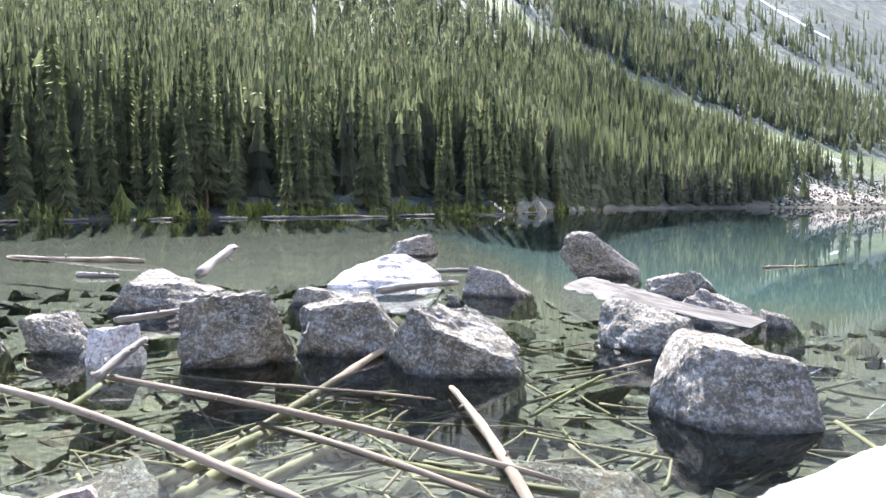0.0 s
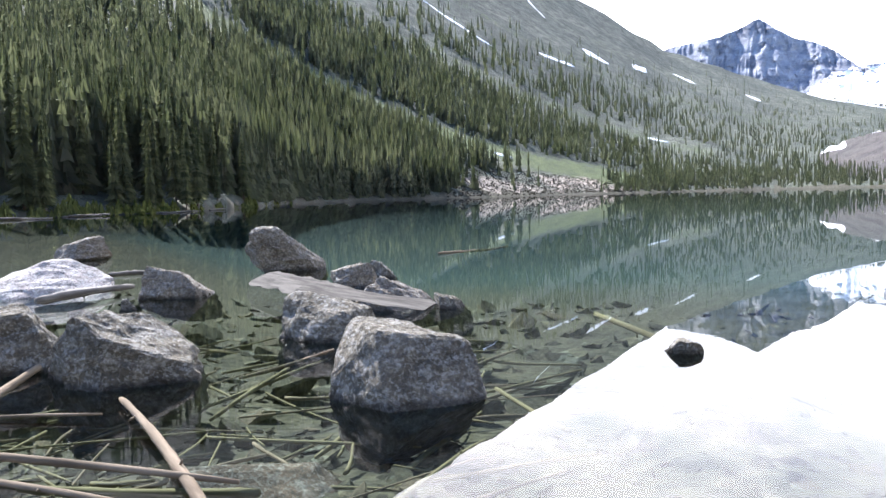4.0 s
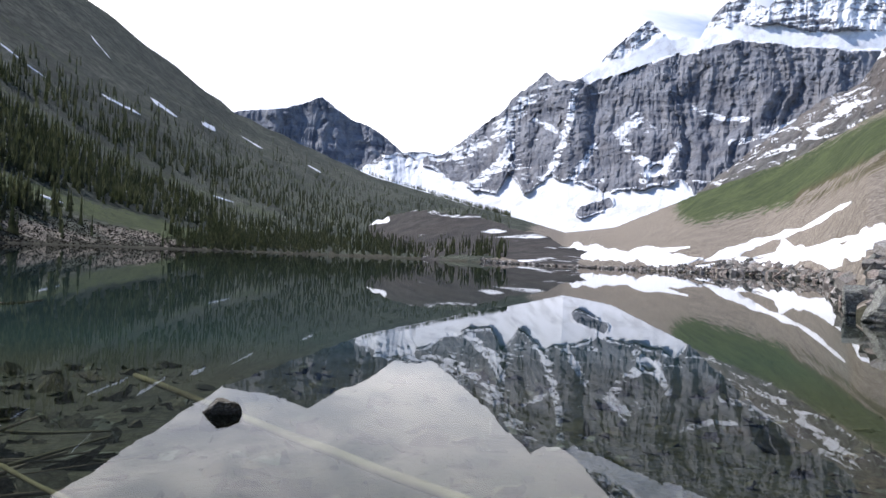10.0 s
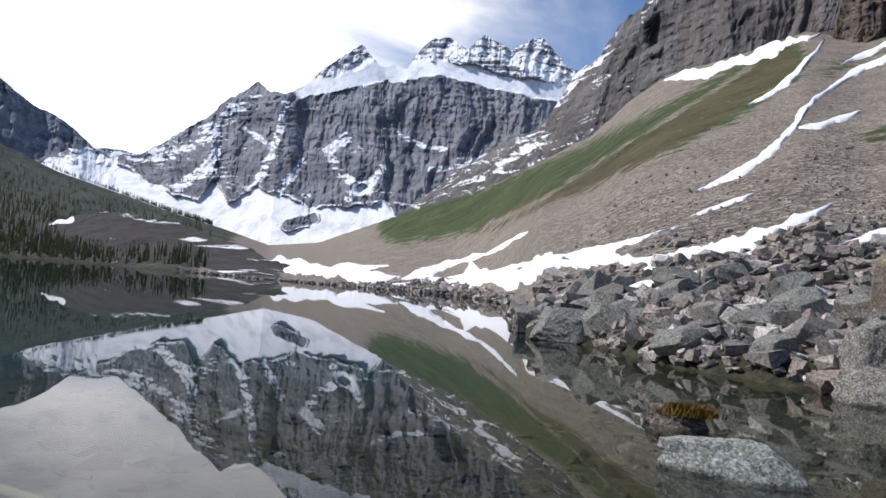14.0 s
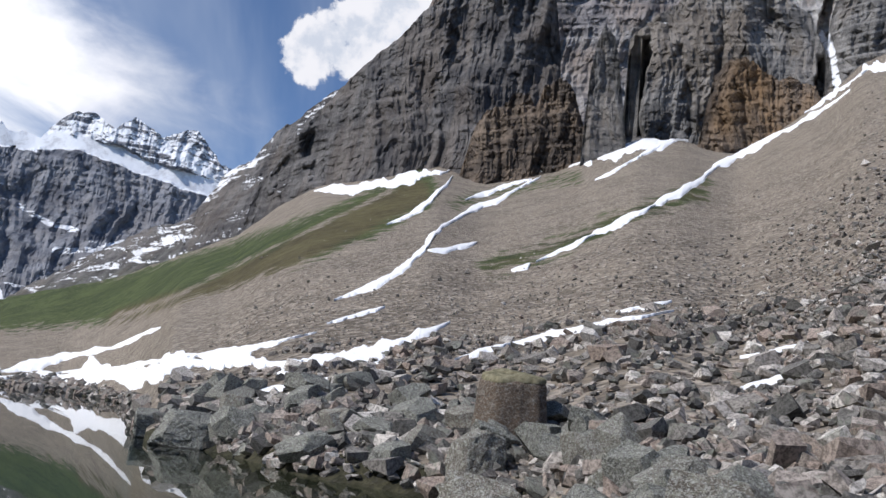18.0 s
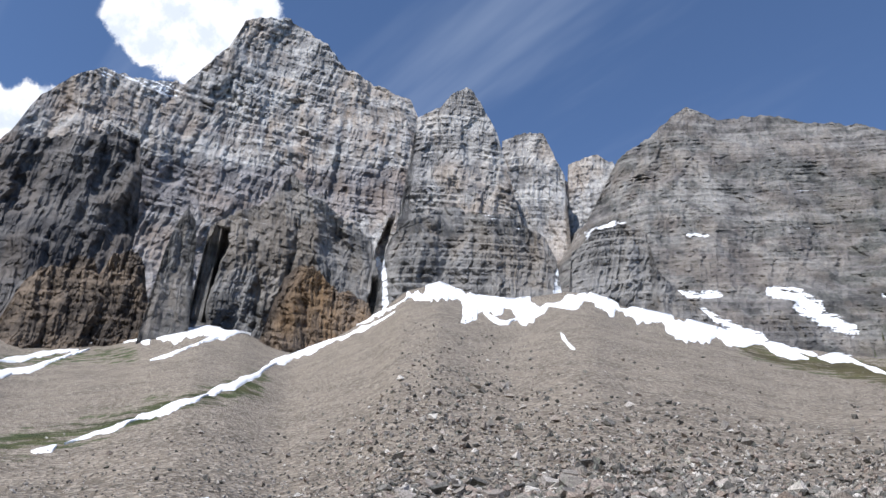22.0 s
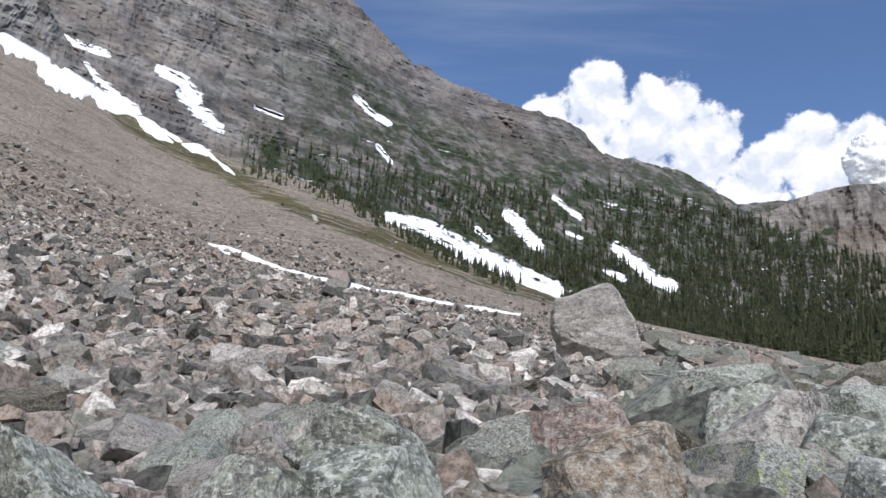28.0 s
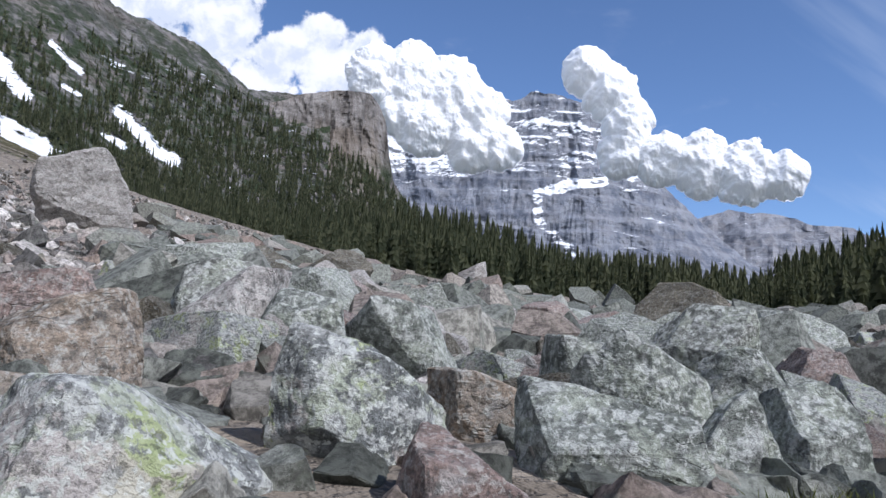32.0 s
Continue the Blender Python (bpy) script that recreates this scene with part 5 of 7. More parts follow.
build_ground()
build_water()
build_mountains()
build_clouds()
build_forest()

# ---- stones ----


def stone_bm(seed, cuts=11, cells=0, rough=0.06, flat=1.0, chip=0.05):
    """An angular block about two metres across: a cube cut by many planes, edges chipped, faces roughened."""
    rng = np.random.default_rng(seed)
    bm = bmesh.new()
    bmesh.ops.create_cube(bm, size=2.0)
    for k in range(cuts):
        n = Vector(rng.normal(0, 1, 3)).normalized()
        n.z *= 0.8
        n.normalize()
        d = rng.uniform(0.68, 0.98)
        cut = bmesh.ops.bisect_plane(bm, geom=bm.verts[:] + bm.edges[:] + bm.faces[:], plane_co=n * d, plane_no=n, clear_outer=True)
        edges = [e for e in cut["geom_cut"] if isinstance(e, bmesh.types.BMEdge)]
        if edges:
            bmesh.ops.edgeloop_fill(bm, edges=edges)
    bmesh.ops.remove_doubles(bm, verts=bm.verts, dist=0.08)
    bmesh.ops.recalc_face_normals(bm, faces=bm.faces)
    if chip:
        bmesh.ops.bevel(bm, geom=bm.edges[:], offset=chip, segments=1, profile=0.6, affect="EDGES", clamp_overlap=True)
    bmesh.ops.triangulate(bm, faces=bm.faces)
    if cells:
        for k in range(cells):
            long = [e for e in bm.edges if e.calc_length() > 0.62 / (k + 1)]
            bmesh.ops.subdivide_edges(bm, edges=long, cuts=1)
            bmesh.ops.triangulate(bm, faces=bm.faces)
        off = Vector((seed * 3.7, seed * 1.3, 0))
        for v in bm.verts:
            p = v.co * 1.7 + off
            q = Vector((v.co.x * 0.8, v.co.y * 0.8, 0.35 * v.co.x + v.co.z * 3.4)) + off
            v.co += v.co.normalized() * rough * (noise.fractal(p * 1.3, 0.6, 2.1, 6) + 1.2 * (0.4 - abs(noise.noise(q))) + 0.6 * (0.3 - abs(noise.noise(q * 2.3))))
    for v in bm.verts:
        v.co.z *= flat
    return bm


def mesh_of(name, bm, *materials, smooth_faces=False):
    me = bpy.data.meshes.new(name)
    bm.to_mesh(me)
    bm.free()
    for m in materials:
        me.materials.append(m)
    if smooth_faces:
        me.polygons.foreach_set("use_smooth", np.full(len(me.polygons), True))
    return me


ROCK_LAKE = rock_mat("shore_rock_grey", (0.052, 0.045, 0.032), (0.15, 0.132, 0.098), (0.24, 0.22, 0.17), 0.22, (0.22, 0.18, 0.14), wet=True, streaks=0.3)
ROCK_GREEN = rock_mat("green_grey_rock", (0.13, 0.143, 0.124), (0.33, 0.35, 0.312), (0.4, 0.43, 0.35), 0.75, (0.24, 0.22, 0.2), wet=True, streaks=0.45)
ROCK_SHORE = rock_mat("dark_shore_rock", (0.07, 0.07, 0.06), (0.19, 0.185, 0.165), (0.33, 0.34, 0.27), 0.5, (0.17, 0.13, 0.1), wet=True)
ROCK_LICHEN = rock_mat("lichen_rock", (0.17, 0.18, 0.175), (0.42, 0.43, 0.41), (0.48, 0.52, 0.4), 0.9, (0.25, 0.26, 0.24), blotch=True)
ROCK_RED = rock_mat("red_brown_rock", (0.16, 0.115, 0.1), (0.36, 0.275, 0.24), (0.36, 0.33, 0.31), 0.35, (0.27, 0.21, 0.185))
ROCK_ORANGE = rock_mat("ochre_rock", (0.15, 0.125, 0.098), (0.34, 0.28, 0.22), (0.36, 0.34, 0.3), 0.4, (0.28, 0.215, 0.16), streaks=0.35)
ROCK_UMBER = rock_mat("umber_rock", (0.05, 0.036, 0.027), (0.14, 0.102, 0.075), (0.17, 0.14, 0.11), 0.2, (0.12, 0.085, 0.06))
ROCK_PALE = rock_mat("pale_pinkish_rock", (0.22, 0.2, 0.185), (0.48, 0.45, 0.42), (0.5, 0.48, 0.45), 0.4, (0.4, 0.34, 0.31), streaks=0.6)
GREY_WOOD = simple_mat("weathered_grey_wood", (0.025, 0.023, 0.02), (0.11, 0.103, 0.09), 9.0, 0.85, 0.015, (1, 1, 0.06))
MOSS = simple_mat("moss", (0.07, 0.045, 0.012), (0.24, 0.15, 0.04), 14.0, 0.95, 0.03)
DRY_MOSS = simple_mat("pale_moss", (0.13, 0.12, 0.075), (0.31, 0.285, 0.19), 5.0, 0.95, 0.03)
DRIFTWOOD = simple_mat("driftwood", (0.09, 0.07, 0.048), (0.26, 0.21, 0.15), 5.0, 0.8, 0.012, (1, 1, 0.12))
SUNK_WOOD = simple_mat("sunken_wood", (0.09, 0.075, 0.04), (0.22, 0.195, 0.11), 5.0, 0.7, 0.012, (1, 1, 0.15))
BLEACHED = simple_mat("bleached_wood", (0.06, 0.055, 0.046), (0.22, 0.205, 0.18), 9.0, 0.8, 0.012, (1, 1, 0.06))


def rubble_mat(name, greens=False, k=1.0):
    """Loose stones in one object: each stone has a tone of its own."""
    m, t, bsdf = new_mat(name)
    geo = t.add("NewGeometry")
    r = geo.outputs["Random Per Island"]
    ramp = t.add("ValToRGB")
    tones = [(0.0, (0.07, 0.068, 0.063)), (0.25, (0.15, 0.144, 0.133)), (0.5, (0.24, 0.218, 0.196)), (0.7, (0.262, 0.21, 0.176)), (0.85, (0.36, 0.33, 0.3)), (1.0, (0.56, 0.53, 0.49))]
    if greens:
        tones = [(0.0, (0.02, 0.019, 0.011)), (0.3, (0.035, 0.033, 0.019)), (0.6, (0.055, 0.052, 0.03)), (0.8, (0.07, 0.054, 0.033)), (1.0, (0.11, 0.1, 0.06))]
    if greens == "chips":
        tones = [(0.0, (0.07, 0.074, 0.062)), (0.3, (0.15, 0.158, 0.138)), (0.6, (0.22, 0.23, 0.2)), (0.78, (0.21, 0.165, 0.14)), (1.0, (0.34, 0.35, 0.305))]
    while len(ramp.color_ramp.elements) < len(tones):
        ramp.color_ramp.elements.new(0.5)
    for e, (f, c) in zip(ramp.color_ramp.elements, tones):
        e.position, e.color = f, (c[0] * k, c[1] * k, c[2] * k, 1)
    t.put(ramp.inputs[0], r)
    p = geo.outputs["Position"]
    n = t.noise(p, 9.0, 8, 0.8)
    lich = t.noise(p, 1.7, 5, 0.7, 0.5)
    col = t.mix(0.8, ramp.outputs[0], t.mix(t.step(n, 0.4, 0.6), (0.35, 0.35, 0.35), (1.6, 1.6, 1.6)), "MULTIPLY")
    col = t.mix(t.step(lich, 0.55, 0.62, 0.0, 0.45), col, (0.23 * k, 0.25 * k, 0.2 * k))
    t.put(bsdf.inputs["Base Color"], col)
    bsdf.inputs["Roughness"].default_value = 0.88
    bsdf.inputs["Specular IOR Level"].default_value = 0.25
    bump(t, bsdf, n, 0.8, 0.05)
    return m


RUBBLE = rubble_mat("rubble")
SUNK_STONES = rubble_mat("sunken_stones", True)
CHIPS = rubble_mat("green_grey_chips", "chips")
FAN_STONES = rubble_mat("dull_fan_stones", True, 0.4)


def boulder(name, label, x, y, z0, z1, w, seed, material, deep=0.8, turn=None, cells=3, cuts=11, group="", rough=0.06, tip=0.0, smooth_faces=False, taper=0.25):
    """One boulder of its own shape, reaching from z0 up to z1, w wide."""
    rng = np.random.default_rng(seed)
    me = mesh_of(name, stone_bm(seed, cuts, cells, rough), material, smooth_faces=smooth_faces)
    ob = new(name, me)
    co = np.empty(len(me.vertices) * 3, np.float32)
    me.vertices.foreach_get("co", co)
    co = co.reshape(-1, 3)
    spin = math.radians(turn if turn is not None else rng.uniform(0, 360))
    c, s = math.cos(spin), math.sin(spin)
    co = np.c_[co[:, 0] * c - co[:, 1] * s, co[:, 0] * s + co[:, 1] * c, co[:, 2]]
    lo, hi = co.min(0), co.max(0)
    size = np.array([w, w * deep, z1 - z0])
    co = (co - (lo + hi) / 2) / (hi - lo) * size
    up = np.clip(co[:, 2] / size[2] + 0.5, 0, 1)
    lean = rng.normal(0, 0.16, 2)
    co[:, :2] = co[:, :2] * (1 + 0.35 * taper - taper * up[:, None]) + lean * size[:2] * (up[:, None] - 0.5)
    co[:, 2] += (tip + rng.normal(0, 0.22)) * co[:, 0] * up ** 2
    # width lies across the line of sight from the standing place
    a = math.atan2(x, y)
    c, s = math.cos(-a), math.sin(-a)
    co = np.c_[co[:, 0] * c - co[:, 1] * s, co[:, 0] * s + co[:, 1] * c, co[:, 2]]
    me.vertices.foreach_set("co", co.astype(np.float32).reshape(-1))
    me.update()
    k = 1 + 0.5 * deep * w / max(math.hypot(x, y), 0.1)
    ob.location = (x * k, y * k, (z0 + z1) / 2)
    return tagged(ob, label, "rock", group)


LAKE_ROCKS = "rocks standing in the lake"


def build_lake_rocks():
    pale_top = "angular grey rock standing in shallow lake water"
    rows = [(-4.54, 9.34, 0.80, 0.47), (-4.52, 13.23, 1.87, 0.57), (-2.26, 8.52, 1.16, 0.82), (-2.21, 13.72, 0.97, 0.32), (-1.10, 9.15, 1.24, 0.68), (-1.03, 27.2, 1.6, 0.75), (0.16, 8.04, 1.45, 0.66), (1.03, 14.93, 1.3, 0.5), (3.82, 19.3, 1.58, 1.15), (4.32, 14.9, 0.94, 0.45), (5.4, 16.4, 0.62, 0.33), (2.41, 9.3, 1.2, 0.58), (4.02, 11.46, 1.24, 0.42), (4.9, 11.3, 0.57, 0.17), (-5.5, 9.7, 0.3, 0.15), (-4.15, 9.0, 0.3, 0.12), (-1.75, 8.9, 0.3, 0.14), (0.2, 13.9, 0.4, 0.2)]
    for i, (x, y, w, h) in enumerate(rows):
        boulder("lake_rock", pale_top, x, y, -0.5, h, w * 1.2, 400 + i, ROCK_LAKE, 0.85, group=LAKE_ROCKS, cells=4, cuts=12, taper=0.3 if w > 1.5 else 0.45, rough=0.08)
    boulder("lake_rock", "big dark grey block with a sloping top standing in the lake", 2.2, 6.0, -0.5, 0.62, 1.6, 431, ROCK_LAKE, 0.8, group=LAKE_ROCKS, cells=4, cuts=9, rough=0.05, turn=25, taper=0.5, tip=-0.3)
    boulder("lake_rock", "broad flat pale rock slab just above the water", -1.22, 16.99, -0.3, 0.66, 2.7, 440, ROCK_PALE, 0.6, group=LAKE_ROCKS, cells=3, cuts=12, taper=0.6)
    boulder("lake_rock", "pale bleached rock leaning in the shallows", -3.6, 8.62, -0.5, 0.45, 0.7, 441, ROCK_PALE, 0.5, group=LAKE_ROCKS, cells=3)
    boulder("lake_rock", "small dark rock alone in the mirror of the lake", 5.72, 6.84, -0.22, 0.15, 0.46, 442, ROCK_LAKE, 0.9, group=LAKE_ROCKS, cells=3)
    boulder("sunken_rock", "dark rounded boulder lying under the shallow water", -2.35, 4.72, -0.85, -0.14, 1.5, 445, ROCK_UMBER, 0.6, cells=3, rough=0.04)
    boulder("sunken_rock", "broad brown slab lying under the shallow water", 0.85, 5.0, -0.6, -0.1, 1.35, 446, ROCK_UMBER, 0.7, cells=3, rough=0.04)
    boulder("lake_rock", "brown rock at the water's edge", -2.55, 4.3, -0.4, 0.12, 0.5, 443, ROCK_RED, 0.8, group=LAKE_ROCKS)
    boulder("lake_rock", "brown rock at the water's edge", -2.15, 4.5, -0.4, 0.1, 0.4, 444, ROCK_RED, 0.8, group=LAKE_ROCKS)
    moss_rock = boulder("mossy_rock", "dark low rock with an orange-brown moss tuft in the water", 13.0, -0.55, -0.4, 0.3, 1.15, 450, ROCK_UMBER, 0.6, cells=3, taper=0.15)
    rng = np.random.default_rng(77)
    v, f = [], []
    for k in range(1500):
        p = np.array([rng.normal(0.0, 0.16), rng.normal(-0.15, 0.17), 0.24])
        d = np.array([rng.normal(0, 0.5), rng.normal(0, 0.5), 1.0]) * rng.uniform(0.06, 0.2)
        s = np.array([rng.normal(), rng.normal(), 0]) * 0.016
        b = len(v)
        v += [p - s, p + s, p + d]
        f.append((b, b + 1, b + 2))
    tuft = part("moss_tuft", soup_mesh("moss_tuft", v, f, MOSS), moss_rock)
    tagged(tuft, "orange-brown moss tuft", kind="stuff")
    boulder("lake_rock", "pale green flat rock at the water's edge", 9.3, -1.15, -0.5, 0.42, 2.0, 451, ROCK_GREEN, 0.45, group=LAKE_ROCKS, cells=4, cuts=8)


def build_column_block():
    """A block like a stump: fluted upright sides and a flat top under pale moss."""
    rng = np.random.default_rng(590)
    x, y = 25.6, -7.25
    g = float(land_z(math.degrees(math.atan2(x, y)) % 360, math.hypot(x, y)))
    block = new("flat_topped_block")
    block.location = (x, y, g - 0.3)
    tall = 3.75 - (g - 0.3)
    n = 96
    t = np.linspace(0, 6.2832, n, endpoint=False)
    corner = 1.15 * (1 + 0.1 * np.cos(2 * t + 0.6) + 0.07 * np.cos(3 * t + 1.0) + 0.05 * np.cos(5 * t))
    flutes = 0.16 * (fbm(np.cos(t) * 5 + 9, np.sin(t) * 5 + 9, 0, 4, 12, 0.6, True) - 0.5)
    v = np.linspace(0, 1, 16)[:, None]
    rad = (corner + flutes * (1 - 0.4 * v)) * (1.14 - 0.16 * v) * (1 + 0.06 * (fbm(np.cos(t) * 2 + v * 3, np.sin(t) * 2, v * 4, 3, 15) - 0.5))
    rad[-1] -= 0.07
    side = np.stack(np.broadcast_arrays(rad * np.cos(t), rad * np.sin(t), v * tall + 0.05 * np.sin(2 * t + 1)), -1)
    tops = np.stack([np.stack(np.broadcast_arrays(f * rad[-1] * np.cos(t), f * rad[-1] * np.sin(t), tall + 0.03 + 0.05 * np.sin(2 * t + 1)), -1) for f in (0.8, 0.4, 0.0)])
    body = np.concatenate([side, tops])

    def leaned(q):
        q[..., 2] += 0.18 * np.clip(q[..., 2] / tall, 0, 1) * (0.962 * q[..., 0] - 0.272 * q[..., 1])
        return q
    part("column", grid_mesh("column", leaned(body), None, (ROCK_UMBER,), closed=True), block)
    rings = []
    for f, h in ((1.0, -0.05), (1.0, 0.05), (0.93, 0.11), (0.6, 0.14), (0.3, 0.13), (0.0, 0.14)):
        k = f * rad[-1] * (0.98 + 0.1 * fbm(t * 4, 3.0, 0, 3, 18))
        rings.append(np.stack([k * np.cos(t), k * np.sin(t), tall + h + 0.05 * np.sin(2 * t + 1) + 0.04 * rng.random(n) * (f < 0.95)], -1))
    part("moss_cap", grid_mesh("moss_cap", leaned(np.array(rings)), None, (DRY_MOSS,), closed=True), block, "pale green moss cover")
    tagged(block, "brown column-like block with a flat mossy top", "rock")


def build_land_rocks():
    def z_at(x, y):
        return float(land_z(math.degrees(math.atan2(x, y)) % 360, math.hypot(x, y)))
    near = [
        (-0.42, -2.35, 0.80, 1.80, 501, ROCK_LICHEN, "grey boulder blotched with pale green lichen", 0.75, 9),
        (-1.28, -2.77, 0.64, 1.95, 502, ROCK_LICHEN, "pale grey-green lichened boulder beside a crack", 0.8, 8),
        (-2.13, -3.04, 0.74, 1.85, 503, ROCK_ORANGE, "ochre layered block lying between boulders", 0.7, 5),
        (-1.23, -2.1, 0.40, 1.67, 504, ROCK_RED, "red-brown rounded rock between larger boulders", 0.8, 12),
        (-2.62, -2.69, 0.74, 2.05, 505, ROCK_GREEN, "green-grey boulder with one side in black shade", 0.9, 8),
        (-2.02, -2.31, 0.70, 1.80, 506, ROCK_GREEN, "green-grey streaked boulder on the slope", 0.7, 10),
        (-2.51, -2.18, 0.44, 1.77, 507, ROCK_GREEN, "green-grey boulder on the slope", 0.8, 9),
        (-0.50, -3.7, 0.62, 2.12, 508, ROCK_ORANGE, "brown layered slab among boulders", 0.9, 6),
        (-1.53, -5.07, 0.85, 2.45, 509, ROCK_PALE, "pinkish grey boulder with a fractured face", 0.8, 9),
        (-2.55, -4.58, 0.80, 2.28, 510, ROCK_GREEN, "green-grey flat boulder with a dark overhang", 0.8, 8),
        (-4.61, -9.16, 0.95, 3.3, 511, ROCK_LAKE, "dark grey boulder on the skyline", 0.8, 9),
        (-5.53, -7.36, 0.36, 2.97, 512, ROCK_PALE, "small upright block on the skyline", 0.9, 6),
        (-4.71, -3.92, 0.80, 2.42, 513, ROCK_GREEN, "green-grey boulder with a weathered face", 0.8, 9),
        (0.47, -3.5, 0.64, 1.98, 514, ROCK_GREEN, "green-grey boulder low on the slope", 0.8, 10),
        (0.70, -5.34, 1.0, 2.18, 515, ROCK_GREEN, "broad blue-grey slab with a broken edge", 0.7, 8),
        (-0.52, -5.32, 1.2, 2.33, 516, ROCK_RED, "broad pinkish brown slab among green-grey boulders", 0.6, 8),
        (-0.15, -3.3, 0.75, 1.80, 517, ROCK_ORANGE, "brown layered slab at the foot of the slope", 0.6, 6),
        (-4.05, -3.12, 0.70, 2.06, 518, ROCK_GREEN, "long green-grey boulder on the slope", 0.8, 9),
        (-5.59, -3.48, 0.72, 2.35, 519, ROCK_GREEN, "jumbled green-grey boulder on the slope", 0.8, 9),
        (3.19, -11.27, 0.82, 3.4, 520, ROCK_PALE, "whitish rounded rock on the scree", 0.8, 9),
        (2.08, -8.15, 0.68, 2.24, 521, ROCK_PALE, "whitish squared block on the scree", 0.8, 6),
        (-3.78, -23.0, 2.05, 6.8, 522, ROCK_PALE, "large pale leaning boulder standing above the rubble", 0.8, 7),
        (2.34, -4.89, 0.75, 1.86, 523, ROCK_GREEN, "lichened green-grey boulder on the slope", 0.8, 9),
        (-1.75, -5.6, 0.72, 2.58, 524, ROCK_GREEN, "dark grey boulder above a shaded gap", 0.8, 8),
        (-1.91, -4.7, 0.55, 2.3, 525, ROCK_GREEN, "green-grey boulder above a shaded gap", 0.8, 9),
        (22.46, -20.54, 1.35, 8.3, 526, ROCK_PALE, "pale block lying on the scree", 0.8, 7),
        (7.26, -44.8, 1.3, 12.75, 527, ROCK_RED, "brown rock beside a snow streak", 0.8, 8),
        (-3.3, -3.6, 0.7, 2.05, 528, ROCK_GREEN, "green-grey boulder on the slope", 0.8, 9),
        (-3.2, -5.6, 0.8, 2.35, 529, ROCK_PALE, "pinkish boulder on the slope", 0.8, 9),
        (-3.2, -2.3, 0.6, 1.85, 530, ROCK_GREEN, "green-grey boulder beside dry grass", 0.8, 9),
        (1.3, -4.3, 0.8, 1.9, 531, ROCK_GREEN, "green-grey boulder low on the slope", 0.8, 9),
        (-6.2, -5.0, 0.9, 2.75, 532, ROCK_LAKE, "dark boulder on the slope's skyline", 0.8, 9),
    ]
    for x, y, w, top, seed, material, label, deep, cuts in near:
        g = z_at(x, y)
        if math.hypot(x, y) > 6.5:
            # farther ones sit where the line of sight meets the slope
            d, az = math.hypot(x, y), math.degrees(math.atan2(x, y)) % 360
            low = top - (0.95 if w > 2 else 0.75) * w
            r = float(land_r(az, math.degrees(math.atan2(low - EYE, d))))
            x, y, w, top = x * r / d, y * r / d, w * r / d, EYE + (top - EYE) * r / d
            g = z_at(x, y)
        z0 = min(g - 0.15, top - 0.6 * w) if math.hypot(x, y) < 4.6 else max(min(g - 0.1, top - 0.6 * w), top - 1.05 * w)
        if seed == 522:
            boulder("boulder", label, x, y, g - 0.6, top + 0.7, w * 1.35, seed, material, deep, cells=4, cuts=6, group="boulders on the slope", rough=0.06, taper=0.3, tip=0.25)
            continue
        boulder("boulder", label, x, y, z0, top, w * 1.12, seed, material, deep, cells=4 if math.hypot(x, y) < 4.2 else 3, cuts=cuts, group="boulders on the slope", rough=0.045)
    # shore bank
    for i, (x, y, w, z0, z1, deep) in enumerate([(39.5, 5.5, 3.0, -0.6, 1.4, 0.7), (34.3, 3.5, 3.2, -0.6, 1.5, 0.7), (37, 1.8, 2.2, 0, 2.4, 0.8), (31.1, 0.4, 2.5, -0.6, 1.1, 0.8), (31, -1.8, 2.4, -0.6, 1.05, 0.8), (25.2, -3.2, 1.8, -0.6, 0.95, 0.8), (19.6, -5.3, 3.0, -0.5, 0.8, 0.5), (18.2, -6.9, 1.9, -0.5, 0.85, 0.6), (16.8, -5.7, 1.9, -0.6, 0.55, 0.8), (14.6, -6.6, 2.1, -0.6, 1.6, 0.8), (14.2, -8.0, 1.6, -0.6, 1.55, 0.8), (9.5, -4.7, 1.8, -0.6, 0.75, 0.8), (21.75, -5.3, 1.75, 0, 2.05, 0.8), (34.5, -0.8, 2.2, 0, 2.2, 0.8), (29, -3.0, 1.8, 0, 1.9, 0.8)]):
        boulder("boulder", "grey-green boulder on the water's edge" if z0 < 0 else "grey boulder on the shore bank", x, y, z0, z1, w, 560 + i, ROCK_SHORE, deep, cells=3, group="boulders of the shore bank")
    build_column_block()

    # loose boulders, picked out one by one near the path
    rng = np.random.default_rng(5)
    kinds = [stone_bm(600 + k, 9 + k % 5, 2 if k % 2 else 1, 0.06, 0.8, 0.05 if k % 2 else 0.03) for k in range(10)]
    mats = [ROCK_GREEN, ROCK_LAKE, ROCK_GREEN, ROCK_PALE, ROCK_GREEN, ROCK_RED, ROCK_GREEN, ROCK_LAKE, ROCK_LICHEN, ROCK_PALE]
    kinds = [mesh_of("boulder", bm, m) for bm, m in zip(kinds, mats)]
    words = ["grey-green angular boulder in the boulder field", "grey angular boulder in the boulder field", "grey-green angular boulder in the boulder field", "pale angular boulder in the boulder field", "grey-green angular boulder in the boulder field", "red-brown boulder in the boulder field", "grey-green angular boulder in the boulder field", "grey angular boulder in the boulder field", "lichen-covered boulder in the boulder field", "pale angular boulder in the boulder field"]

    bank = [mesh_of("boulder", stone_bm(640 + k, 9 + k % 4, 1, 0.06, 0.8, 0.04), ROCK_SHORE) for k in range(6)]

